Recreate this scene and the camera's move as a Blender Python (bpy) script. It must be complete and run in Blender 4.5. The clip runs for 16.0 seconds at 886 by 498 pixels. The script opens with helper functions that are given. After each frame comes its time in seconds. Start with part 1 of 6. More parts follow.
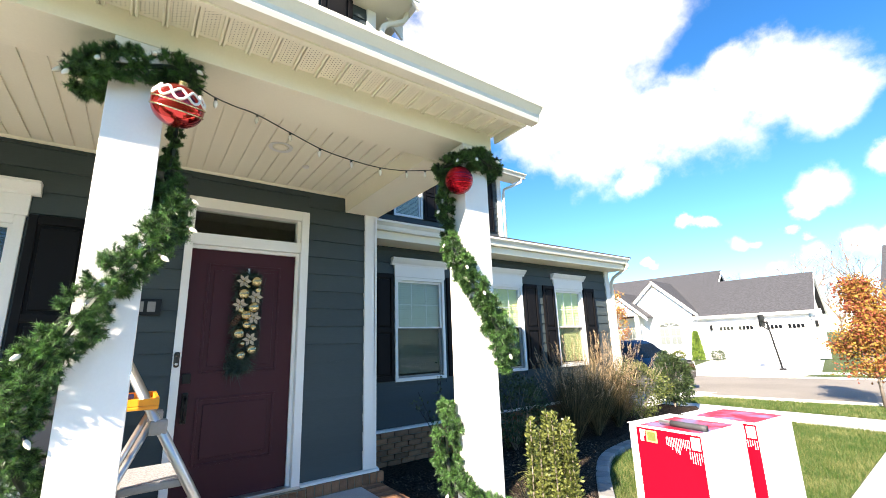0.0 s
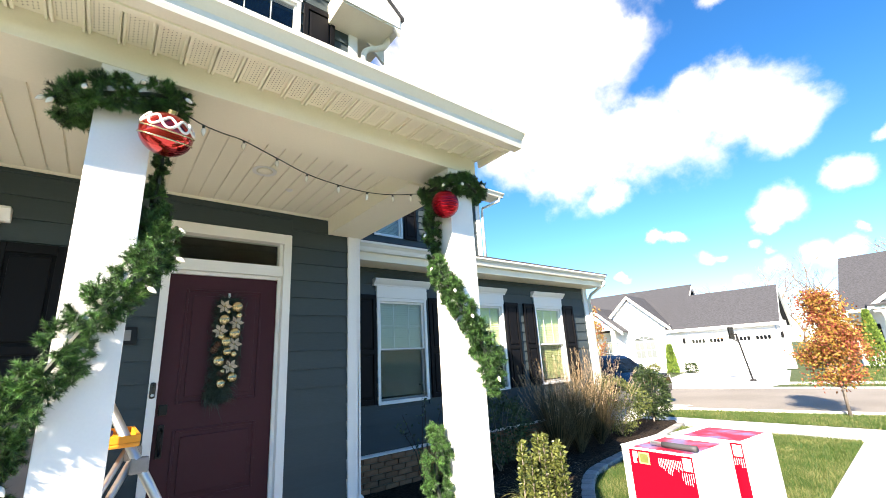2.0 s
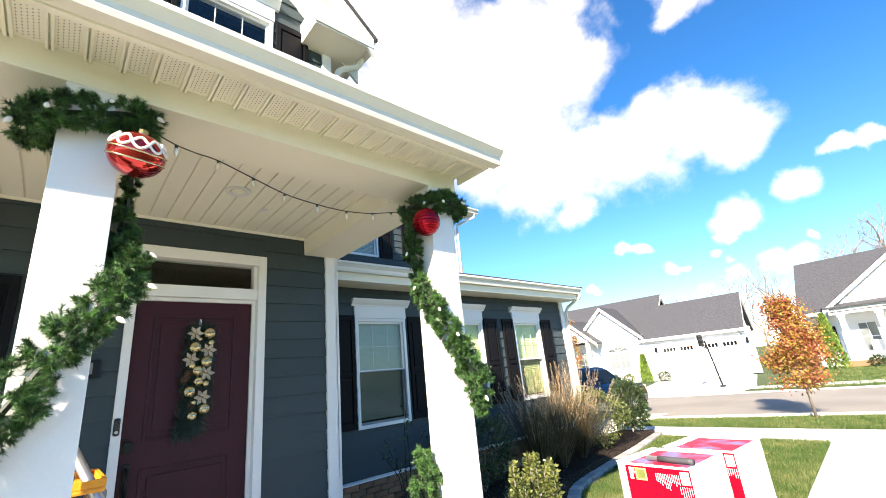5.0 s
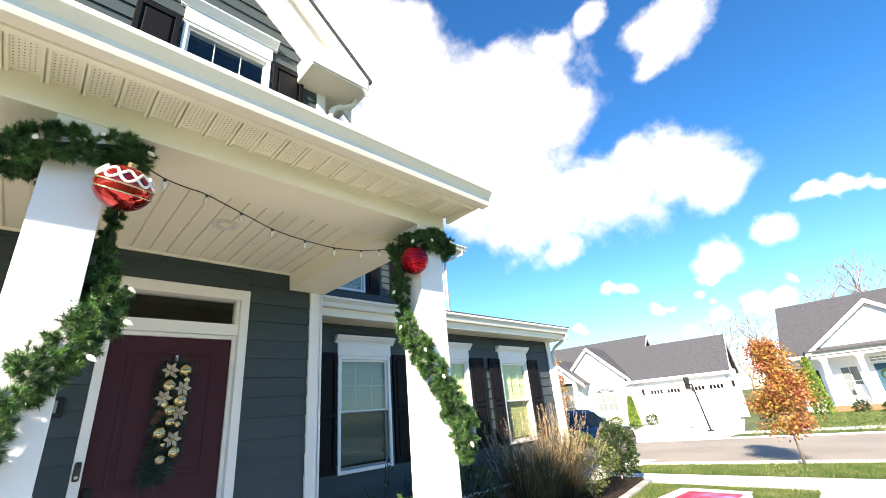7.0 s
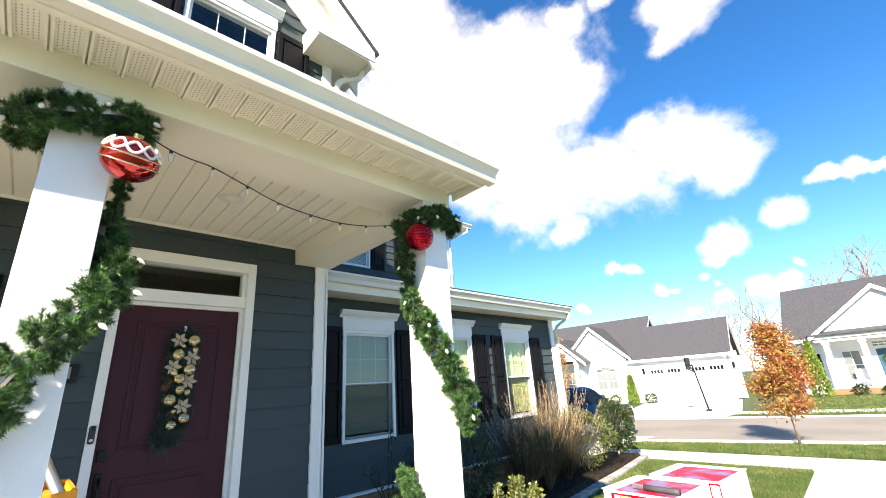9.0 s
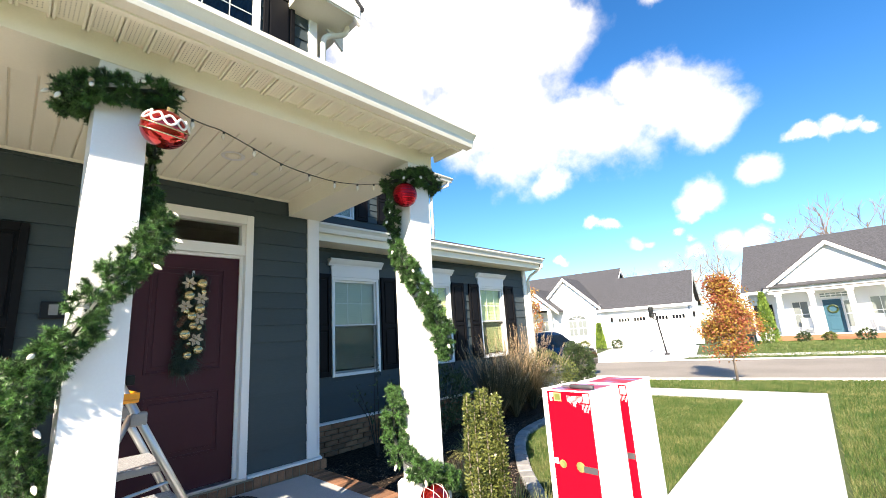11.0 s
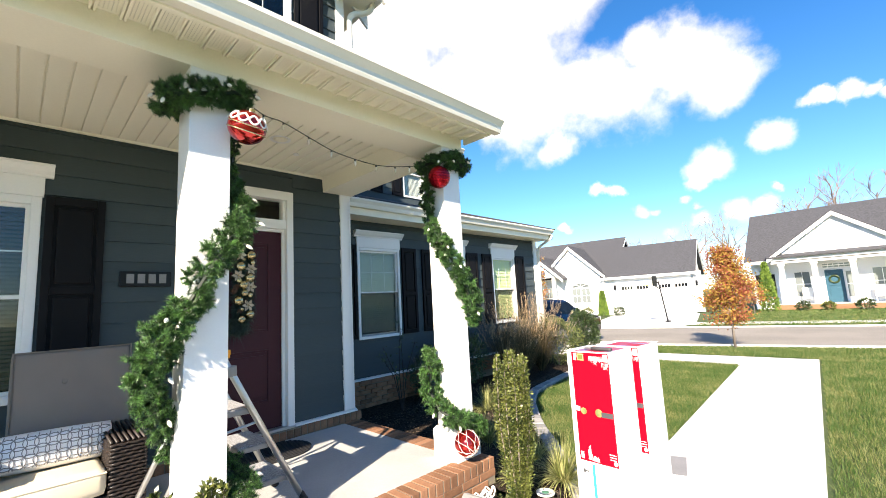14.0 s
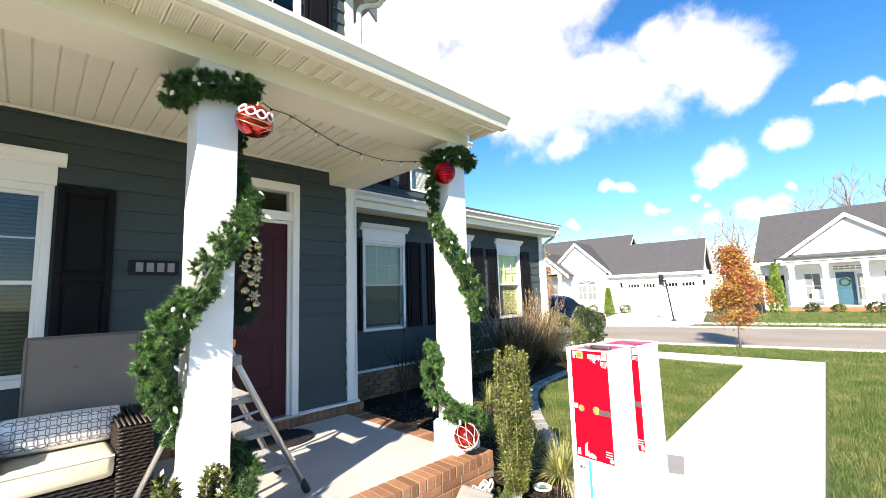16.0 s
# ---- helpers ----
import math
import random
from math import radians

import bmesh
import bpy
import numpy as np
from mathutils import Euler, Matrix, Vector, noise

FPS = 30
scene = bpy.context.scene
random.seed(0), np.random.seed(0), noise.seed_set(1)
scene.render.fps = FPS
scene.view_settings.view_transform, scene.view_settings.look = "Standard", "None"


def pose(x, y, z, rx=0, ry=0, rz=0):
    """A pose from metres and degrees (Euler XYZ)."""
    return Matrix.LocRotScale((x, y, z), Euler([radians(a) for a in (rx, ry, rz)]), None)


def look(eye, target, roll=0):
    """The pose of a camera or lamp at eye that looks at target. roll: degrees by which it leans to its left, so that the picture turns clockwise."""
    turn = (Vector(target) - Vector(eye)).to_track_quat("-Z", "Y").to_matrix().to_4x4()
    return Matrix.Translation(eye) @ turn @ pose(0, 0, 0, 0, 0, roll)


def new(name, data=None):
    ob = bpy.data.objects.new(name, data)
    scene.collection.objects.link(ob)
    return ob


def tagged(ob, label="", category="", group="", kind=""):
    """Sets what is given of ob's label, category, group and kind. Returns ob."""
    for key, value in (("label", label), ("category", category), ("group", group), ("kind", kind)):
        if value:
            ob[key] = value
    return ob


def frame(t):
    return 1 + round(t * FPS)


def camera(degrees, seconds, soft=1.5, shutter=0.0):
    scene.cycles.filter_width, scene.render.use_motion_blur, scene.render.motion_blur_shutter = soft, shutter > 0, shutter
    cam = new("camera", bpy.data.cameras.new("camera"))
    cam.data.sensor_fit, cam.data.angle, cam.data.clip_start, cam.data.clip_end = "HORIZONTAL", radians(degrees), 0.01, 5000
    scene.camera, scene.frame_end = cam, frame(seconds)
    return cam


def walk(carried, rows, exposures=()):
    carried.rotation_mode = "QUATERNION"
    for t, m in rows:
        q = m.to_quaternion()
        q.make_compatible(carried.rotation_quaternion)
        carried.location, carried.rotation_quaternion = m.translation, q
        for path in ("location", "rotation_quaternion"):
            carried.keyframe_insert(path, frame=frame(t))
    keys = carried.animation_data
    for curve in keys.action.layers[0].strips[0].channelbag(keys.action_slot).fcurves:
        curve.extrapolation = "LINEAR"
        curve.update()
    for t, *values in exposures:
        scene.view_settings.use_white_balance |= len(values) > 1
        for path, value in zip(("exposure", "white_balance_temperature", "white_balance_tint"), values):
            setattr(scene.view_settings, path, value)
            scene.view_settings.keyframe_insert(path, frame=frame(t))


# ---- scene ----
cam = camera(93.3, 16.0, soft=0.65)
PATH = [
    (0, (-0.195, -0.089, 1.345), (0.947, 1.494, 1.785), -1.9),
    (0.5, (-0.213, -0.056, 1.365), (0.961, 1.5, 1.811), -1.6),
    (1, (-0.233, -0.032, 1.355), (0.966, 1.499, 1.821), -2.0),
    (1.5, (-0.261, -0.061, 1.37), (0.949, 1.454, 1.859), -2.5),
    (2, (-0.268, -0.078, 1.383), (0.951, 1.422, 1.898), -3.3),
    (2.5, (-0.259, -0.045, 1.409), (0.966, 1.447, 1.932), -3.8),
    (3, (-0.291, -0.035, 1.404), (0.936, 1.456, 1.925), -4.2),
    (3.5, (-0.304, -0.028, 1.383), (0.932, 1.458, 1.897), -4.5),
    (4, (-0.3, -0.05, 1.385), (0.952, 1.426, 1.889), -4.6),
    (4.5, (-0.298, -0.028, 1.407), (0.981, 1.416, 1.933), -5.1),
    (5, (-0.295, -0.021, 1.401), (1.009, 1.378, 1.984), -5.8),
    (7.3, (-0.295, -0.021, 1.433), (1.025, 1.286, 2.174), -5.2),
    (7.5, (-0.295, -0.021, 1.437), (1.027, 1.29, 2.167), -5.1),
    (8, (-0.294, -0.018, 1.43), (1.028, 1.306, 2.138), -4.8),
    (8.5, (-0.293, -0.013, 1.432), (1.027, 1.329, 2.109), -4.4),
    (9, (-0.297, -0.021, 1.421), (1.026, 1.336, 2.06), -3.9),
    (11.3, (-0.757, -0.351, 1.317), (0.674, 0.996, 1.695), -3.6),
    (11.5, (-0.86, -0.346, 1.325), (0.572, 1.004, 1.683), -3.6),
    (12, (-0.932, -0.369, 1.358), (0.492, 0.998, 1.677), -3.7),
    (12.5, (-0.959, -0.378, 1.377), (0.461, 1.0, 1.664), -3.7),
    (13, (-1.003, -0.39, 1.366), (0.418, 0.992, 1.636), -3.6),
    (13.5, (-1.033, -0.422, 1.354), (0.387, 0.962, 1.614), -3.5),
    (14, (-1.046, -0.432, 1.359), (0.374, 0.953, 1.612), -3.1),
    (14.5, (-1.053, -0.444, 1.365), (0.364, 0.947, 1.611), -2.6),
    (15, (-1.05, -0.441, 1.341), (0.362, 0.953, 1.587), -2.3),
    (15.5, (-1.043, -0.449, 1.357), (0.363, 0.954, 1.591), -2.0),
    (16, (-1.046, -0.468, 1.369), (0.353, 0.943, 1.593), -1.8),
]
walk(cam, [(t, look(eye, target, roll)) for t, eye, target, roll in PATH], exposures=((0.0, 1.82, 7600, 12.5), (9.0, 1.67, 7600, 12.5), (12.0, 1.56, 7600, 12.5), (16.0, 1.55, 7600, 12.5)))

# ---------- world, sun ----------
SUN_DIR = Vector((0.921 * math.cos(radians(31)), 0.389 * math.cos(radians(31)), -math.sin(radians(31))))
world = bpy.data.worlds.new("sky")
scene.world = world
world.use_nodes = True
wn, wl = world.node_tree.nodes, world.node_tree.links
wn.clear()


def wmath(op, a, b=None, clamp=False):
    n = wn.new("ShaderNodeMath")
    n.operation, n.use_clamp = op, clamp
    for i, v in enumerate((a, b)):
        if v is None:
            continue
        if isinstance(v, (int, float)):
            n.inputs[i].default_value = v
        else:
            wl.new(v, n.inputs[i])
    return n.outputs[0]


sky = wn.new("ShaderNodeTexSky")
sky.sky_type, sky.sun_disc = "NISHITA", False
sky.sun_elevation = radians(31)
sky.sun_rotation = math.atan2(-SUN_DIR.x, -SUN_DIR.y)
sky.air_density, sky.dust_density, sky.ozone_density = 1.0, 0.05, 2.0
coord = wn.new("ShaderNodeTexCoord")
warp = wn.new("ShaderNodeTexNoise")
warp.inputs["Scale"].default_value, warp.inputs["Detail"].default_value = 5.0, 9.0
warp.inputs["Roughness"].default_value = 0.62
wl.new(coord.outputs["Generated"], warp.inputs["Vector"])
wisps = wn.new("ShaderNodeTexNoise")
wisps.inputs["Scale"].default_value, wisps.inputs["Detail"].default_value = 14.0, 8.0
wl.new(coord.outputs["Generated"], wisps.inputs["Vector"])
# cumulus heaps: direction and angular size of each lobe
LOBES = [
    (0.877, 0.202, 0.436, 0.089),
    (0.914, 0.141, 0.381, 0.061),
    (0.838, 0.335, 0.431, 0.132),
    (0.790, 0.455, 0.411, 0.120),
    (0.841, 0.234, 0.487, 0.058),
    (0.709, 0.491, 0.506, 0.168),
    (0.834, 0.437, 0.337, 0.060),
    (0.528, 0.530, 0.664, 0.136),
    (0.622, 0.447, 0.642, 0.140),
    (0.707, 0.369, 0.603, 0.118),
    (0.518, 0.647, 0.560, 0.169),
    (0.732, 0.297, 0.613, 0.054),
    (0.370, 0.557, 0.744, 0.122),
    (0.434, 0.485, 0.759, 0.067),
    (0.768, 0.097, 0.634, 0.062),
    (0.783, 0.124, 0.610, 0.038),
    (0.758, 0.059, 0.650, 0.046),
    (0.677, 0.199, 0.708, 0.033),
    (0.666, 0.282, 0.691, 0.041),
    (0.952, 0.011, 0.305, 0.018),
    (0.952, -0.018, 0.305, 0.021),
    (0.952, -0.044, 0.301, 0.017),
    (0.954, -0.066, 0.294, 0.015),
    (0.961, 0.076, 0.265, 0.031),
    (0.957, 0.169, 0.238, 0.040),
    (0.957, 0.192, 0.217, 0.025),
    (0.895, 0.379, 0.235, 0.023),
    (0.909, 0.348, 0.229, 0.021),
    (0.933, 0.312, 0.179, 0.027),
    (0.941, 0.286, 0.181, 0.017),
    (0.955, 0.264, 0.135, 0.026),
    (0.967, 0.213, 0.142, 0.029),
    (0.976, 0.156, 0.149, 0.031),
    (0.983, 0.107, 0.153, 0.023),
    (0.955, 0.227, 0.193, 0.015),
    (0.980, 0.086, 0.179, 0.012),
    (0.963, 0.209, 0.170, 0.014),
    (0.879, 0.454, 0.148, 0.012),
]
bend = wn.new("ShaderNodeVectorMath")
bend.operation = "SUBTRACT"
wl.new(warp.outputs["Color"], bend.inputs[0])
bend.inputs[1].default_value = (0.5, 0.5, 0.5)
reach = wn.new("ShaderNodeVectorMath")
reach.operation = "MULTIPLY_ADD"
wl.new(bend.outputs["Vector"], reach.inputs[0])
reach.inputs[1].default_value = (0.11, 0.11, 0.11)
wl.new(coord.outputs["Generated"], reach.inputs[2])
flat_view = wn.new("ShaderNodeVectorMath")
flat_view.operation = "MULTIPLY"
wl.new(reach.outputs["Vector"], flat_view.inputs[0])
flat_view.inputs[1].default_value = (1, 1, 1.35)
density = None
for dx, dy, dz, size in LOBES:
    gap = wn.new("ShaderNodeVectorMath")
    gap.operation = "DISTANCE"
    wl.new(flat_view.outputs["Vector"], gap.inputs[0])
    gap.inputs[1].default_value = (dx, dy, dz * 1.35)
    top = 1.0 if size > 0.065 else 0.93
    lobe = wmath("SUBTRACT", top, wmath("DIVIDE", gap.outputs["Value"], size * 1.5))
    density = lobe if density is None else wmath("MAXIMUM", density, lobe)
puffs = wmath("MULTIPLY", wmath("SUBTRACT", warp.outputs["Fac"], 0.5), 1.25)
fine = wmath("MULTIPLY", wmath("SUBTRACT", wisps.outputs["Fac"], 0.5), 0.75)
density = wmath("ADD", wmath("ADD", density, puffs), fine)
cover = wn.new("ShaderNodeMapRange")
cover.interpolation_type = "SMOOTHSTEP"
cover.inputs["From Min"].default_value, cover.inputs["From Max"].default_value = 0.10, 0.72
wl.new(density, cover.inputs["Value"])
deep = wn.new("ShaderNodeHueSaturation")
deep.inputs["Saturation"].default_value = 1.2
wl.new(sky.outputs["Color"], deep.inputs["Color"])
blue = wn.new("ShaderNodeMix")
blue.data_type, blue.blend_type = "RGBA", "MULTIPLY"
blue.inputs["Factor"].default_value = 1.0
wl.new(deep.outputs["Color"], blue.inputs["A"])
height = wn.new("ShaderNodeSeparateXYZ")
wl.new(coord.outputs["Generated"], height.inputs["Vector"])
haze = wn.new("ShaderNodeMapRange")
haze.inputs["From Min"].default_value, haze.inputs["From Max"].default_value = 0.0, 0.5
wl.new(height.outputs["Z"], haze.inputs["Value"])
tone = wn.new("ShaderNodeMix")
tone.data_type = "RGBA"
wl.new(haze.outputs["Result"], tone.inputs["Factor"])
tone.inputs["A"].default_value, tone.inputs["B"].default_value = (1.2, 1.55, 2.1, 1), (0.52, 1.4, 2.0, 1)
wl.new(tone.outputs["Result"], blue.inputs["B"])
cloud = wn.new("ShaderNodeMix")
cloud.data_type = "RGBA"
wl.new(cover.outputs["Result"], cloud.inputs["Factor"])
wl.new(blue.outputs["Result"], cloud.inputs["A"])
cloud.inputs["B"].default_value = (10.2, 10.4, 10.6, 1)
background = wn.new("ShaderNodeBackground")
background.inputs["Strength"].default_value = 0.049
wl.new(cloud.outputs["Result"], background.inputs["Color"])
wl.new(background.outputs["Background"], wn.new("ShaderNodeOutputWorld").inputs["Surface"])

sun = new("sun", bpy.data.lights.new("sun", "SUN"))
sun.data.energy, sun.data.angle, sun.data.color = 5.0, radians(0.53), (1.0, 0.95, 0.87)
sun.rotation_mode = "QUATERNION"
sun.rotation_quaternion = SUN_DIR.to_track_quat("-Z", "Y")

# ---------- materials ----------


def material(name, color, rough=0.6, metal=0.0, vary=0.12, scale=6.0, fine=80.0, bump=0.1, spec=0.5, per_object=0.0, coat=0.0, stretch=(1, 1, 1), island=0.0):
    """A surface with slow blotches, fine grain, a little relief and, for pieces, a shade of its own."""
    m = bpy.data.materials.new(name)
    m.use_nodes = True
    nt = m.node_tree
    n, l = nt.nodes, nt.links
    p = n["Principled BSDF"]
    p.inputs["Roughness"].default_value, p.inputs["Metallic"].default_value = rough, metal
    p.inputs["Specular IOR Level"].default_value = spec
    p.inputs["Coat Weight"].default_value = coat
    tc, mp = n.new("ShaderNodeTexCoord"), n.new("ShaderNodeMapping")
    mp.inputs["Scale"].default_value = stretch
    l.new(tc.outputs["Object"], mp.inputs["Vector"])
    big, small = n.new("ShaderNodeTexNoise"), n.new("ShaderNodeTexNoise")
    big.inputs["Scale"].default_value, big.inputs["Detail"].default_value = scale, 5.0
    small.inputs["Scale"].default_value, small.inputs["Detail"].default_value = fine, 4.0
    l.new(mp.outputs["Vector"], big.inputs["Vector"])
    l.new(mp.outputs["Vector"], small.inputs["Vector"])
    mix = n.new("ShaderNodeMath")
    mix.operation = "ADD"
    l.new(big.outputs["Fac"], mix.inputs[0])
    l.new(small.outputs["Fac"], mix.inputs[1])
    value = mix.outputs[0]
    span = n.new("ShaderNodeMapRange")
    span.inputs["From Min"].default_value, span.inputs["From Max"].default_value = 0.6, 1.4
    span.inputs["To Min"].default_value, span.inputs["To Max"].default_value = 1 - vary, 1 + vary
    l.new(value, span.inputs["Value"])
    shade = span.outputs["Result"]
    if per_object or island:
        source = n.new("ShaderNodeObjectInfo").outputs["Random"] if per_object else n.new("ShaderNodeNewGeometry").outputs["Random Per Island"]
        spread = per_object or island
        own = n.new("ShaderNodeMapRange")
        own.inputs["To Min"].default_value, own.inputs["To Max"].default_value = 1 - spread, 1 + spread
        l.new(source, own.inputs["Value"])
        times = n.new("ShaderNodeMath")
        times.operation = "MULTIPLY"
        l.new(shade, times.inputs[0])
        l.new(own.outputs["Result"], times.inputs[1])
        shade = times.outputs[0]
    tint = n.new("ShaderNodeVectorMath")
    tint.operation = "SCALE"
    tint.inputs[0].default_value = color
    l.new(shade, tint.inputs["Scale"])
    l.new(tint.outputs["Vector"], p.inputs["Base Color"])
    if bump:
        b = n.new("ShaderNodeBump")
        b.inputs["Strength"].default_value, b.inputs["Distance"].default_value = bump, 0.004
        l.new(small.outputs["Fac"], b.inputs["Height"])
        l.new(b.outputs["Normal"], p.inputs["Normal"])
    return m


def two_tone(name, a, b, rough=0.7, scale=3.0, edge=(0.4, 0.6), fine=60.0, bump=0.3, stretch=(1, 1, 1), island=0.0, translucent=0.0, distance=0.01, spec=0.5):
    """Two colours laid over one another in patches, with grain and relief; island varies the loose pieces of one mesh."""
    m = bpy.data.materials.new(name)
    m.use_nodes = True
    n, l = m.node_tree.nodes, m.node_tree.links
    p = n["Principled BSDF"]
    p.inputs["Roughness"].default_value, p.inputs["Specular IOR Level"].default_value = rough, spec
    tc, mp = n.new("ShaderNodeTexCoord"), n.new("ShaderNodeMapping")
    mp.inputs["Scale"].default_value = stretch
    l.new(tc.outputs["Object"], mp.inputs["Vector"])
    big, small = n.new("ShaderNodeTexNoise"), n.new("ShaderNodeTexNoise")
    big.inputs["Scale"].default_value, big.inputs["Detail"].default_value = scale, 6.0
    small.inputs["Scale"].default_value, small.inputs["Detail"].default_value = fine, 5.0
    l.new(mp.outputs["Vector"], big.inputs["Vector"])
    l.new(mp.outputs["Vector"], small.inputs["Vector"])
    value = big.outputs["Fac"]
    if island:
        geo = n.new("ShaderNodeNewGeometry")
        own = n.new("ShaderNodeMapRange")
        own.inputs["To Min"].default_value, own.inputs["To Max"].default_value = -island, island
        l.new(geo.outputs["Random Per Island"], own.inputs["Value"])
        add = n.new("ShaderNodeMath")
        add.operation = "ADD"
        l.new(value, add.inputs[0])
        l.new(own.outputs["Result"], add.inputs[1])
        value = add.outputs[0]
    ramp = n.new("ShaderNodeMapRange")
    ramp.inputs["From Min"].default_value, ramp.inputs["From Max"].default_value = edge
    l.new(value, ramp.inputs["Value"])
    mix = n.new("ShaderNodeMix")
    mix.data_type = "RGBA"
    mix.inputs["A"].default_value, mix.inputs["B"].default_value = (*a, 1), (*b, 1)
    l.new(ramp.outputs["Result"], mix.inputs["Factor"])
    grain = n.new("ShaderNodeMapRange")
    grain.inputs["To Min"].default_value, grain.inputs["To Max"].default_value = 0.6, 1.4
    l.new(small.outputs["Fac"], grain.inputs["Value"])
    tint = n.new("ShaderNodeVectorMath")
    tint.operation = "SCALE"
    l.new(mix.outputs["Result"], tint.inputs[0])
    l.new(grain.outputs["Result"], tint.inputs["Scale"])
    l.new(tint.outputs["Vector"], p.inputs["Base Color"])
    if translucent:
        p.inputs["Subsurface Weight"].default_value = 0.0
        t = n.new("ShaderNodeBsdfTranslucent")
        l.new(tint.outputs["Vector"], t.inputs["Color"])
        both = n.new("ShaderNodeMixShader")
        both.inputs["Fac"].default_value = translucent
        l.new(p.outputs["BSDF"], both.inputs[1])
        l.new(t.outputs["BSDF"], both.inputs[2])
        l.new(both.outputs["Shader"], n["Material Output"].inputs["Surface"])
    if bump:
        bp = n.new("ShaderNodeBump")
        bp.inputs["Strength"].default_value, bp.inputs["Distance"].default_value = bump, distance
        l.new(small.outputs["Fac"], bp.inputs["Height"])
        l.new(bp.outputs["Normal"], p.inputs["Normal"])
    return m


SLATE = material("slate_blue_siding", (0.049, 0.066, 0.072), 0.6, spec=0.25, vary=0.08, scale=1.5, fine=45, bump=0.15, per_object=0.06, stretch=(0.4, 0.4, 3))
WHITE = material("white_trim_paint", (0.80, 0.79, 0.77), 0.45, vary=0.03, scale=2, bump=0.05)
CREAM = material("almond_vinyl", (0.86, 0.815, 0.68), 0.5, vary=0.03, scale=2, bump=0.04)
GUTTER = material("white_gutter_enamel", (0.78, 0.745, 0.65), 0.5, vary=0.03, scale=2, bump=0.02)
BURGUNDY = material("burgundy_door_paint", (0.050, 0.010, 0.0165), 0.48, spec=0.25, vary=0.10, scale=3, fine=120, bump=0.1, stretch=(3, 3, 0.4))
BLACK = material("black_shutter_paint", (0.0050, 0.0048, 0.0060), 0.6, spec=0.15, vary=0.1, scale=3, bump=0.1)
IRON = material("black_hardware", (0.012, 0.012, 0.013), 0.35, metal=0.6, bump=0.05)
SHINGLE = two_tone("charcoal_shingles", (0.040, 0.041, 0.046), (0.068, 0.068, 0.076), 0.9, 9, fine=50, bump=0.5, stretch=(1, 1, 4))
CONCRETE = two_tone("broom_finished_concrete", (0.56, 0.55, 0.52), (0.64, 0.63, 0.60), 0.85, 1.2, fine=120, bump=0.25, distance=0.002)
PORCHFLOOR = two_tone("porch_concrete", (0.38, 0.375, 0.36), (0.43, 0.425, 0.41), 0.8, 1.6, fine=150, bump=0.2, distance=0.002)
ASPHALT = two_tone("worn_road_concrete", (0.215, 0.19, 0.16), (0.255, 0.225, 0.19), 0.9, 0.5, fine=60, bump=0.3, distance=0.004)
BRICK = material("red_brown_brick", (0.25, 0.125, 0.072), 0.9, spec=0.2, vary=0.25, scale=14, fine=90, bump=0.5, per_object=0.30)
MORTAR = material("buff_mortar", (0.22, 0.185, 0.14), 0.95, vary=0.15, scale=20, bump=0.4)
MULCH = two_tone("dark_shredded_mulch", (0.008, 0.0065, 0.0055), (0.058, 0.042, 0.031), 0.95, 40, fine=160, bump=1.0, spec=0.1)
LAWN = two_tone("lawn_turf", (0.036, 0.072, 0.012), (0.092, 0.112, 0.034), 0.9, 4.0, (0.25, 0.78), fine=45, bump=1.0, distance=0.03)
BLADE = two_tone("grass_blades", (0.050, 0.115, 0.018), (0.28, 0.275, 0.105), 0.6, 2.2, (0.38, 0.9), fine=30, bump=0, island=0.32, translucent=0.35)
NEEDLE = two_tone("pine_needles", (0.005, 0.021, 0.008), (0.175, 0.385, 0.10), 0.34, 20, (0.36, 0.88), fine=40, bump=0, island=0.26, translucent=0.15)
WIRE = material("dark_green_wire", (0.012, 0.02, 0.012), 0.6, bump=0)
BULB = material("frosted_bulb", (0.85, 0.80, 0.68), 0.12, vary=0.03, bump=0.0, coat=0.6)
GLASS_RED = material("mirrored_red_ball", (0.46, 0.022, 0.02), 0.10, metal=0.85, vary=0.05, bump=0.0, coat=0.6)
RED_SILVER = material("crimson_foil_ball", (0.42, 0.006, 0.018), 0.22, metal=0.8, vary=0.05, bump=0.0)
GOLD = material("champagne_gold", (0.66, 0.55, 0.32), 0.2, metal=0.9, vary=0.06, bump=0.02)
PETAL = material("ivory_petal", (0.50, 0.42, 0.32), 0.6, vary=0.15, bump=0.1)
PINECONE = material("pine_cone", (0.10, 0.045, 0.025), 0.8, vary=0.3, scale=40)
SPRUCE = two_tone("dark_spruce", (0.007, 0.020, 0.014), (0.045, 0.080, 0.062), 0.6, 8, (0.3, 0.75), fine=40, bump=0, island=0.25)
GLITTER = material("silver_white_glitter", (0.85, 0.82, 0.76), 0.45, vary=0.06, bump=0.2)
ALUMINIUM = material("brushed_aluminium", (0.55, 0.55, 0.54), 0.35, metal=0.9, vary=0.08, fine=200, bump=0.05)
TREAD = two_tone("checker_tread", (0.25, 0.25, 0.26), (0.45, 0.45, 0.46), 0.5, 90, fine=120, bump=0.5)
RUBBER = material("black_rubber", (0.014, 0.014, 0.015), 0.8, bump=0.2)
ORANGE = material("orange_plastic", (0.85, 0.33, 0.02), 0.4, vary=0.04, bump=0.02)
BLUE_PLASTIC = material("navy_plastic", (0.03, 0.05, 0.22), 0.4, bump=0.02)
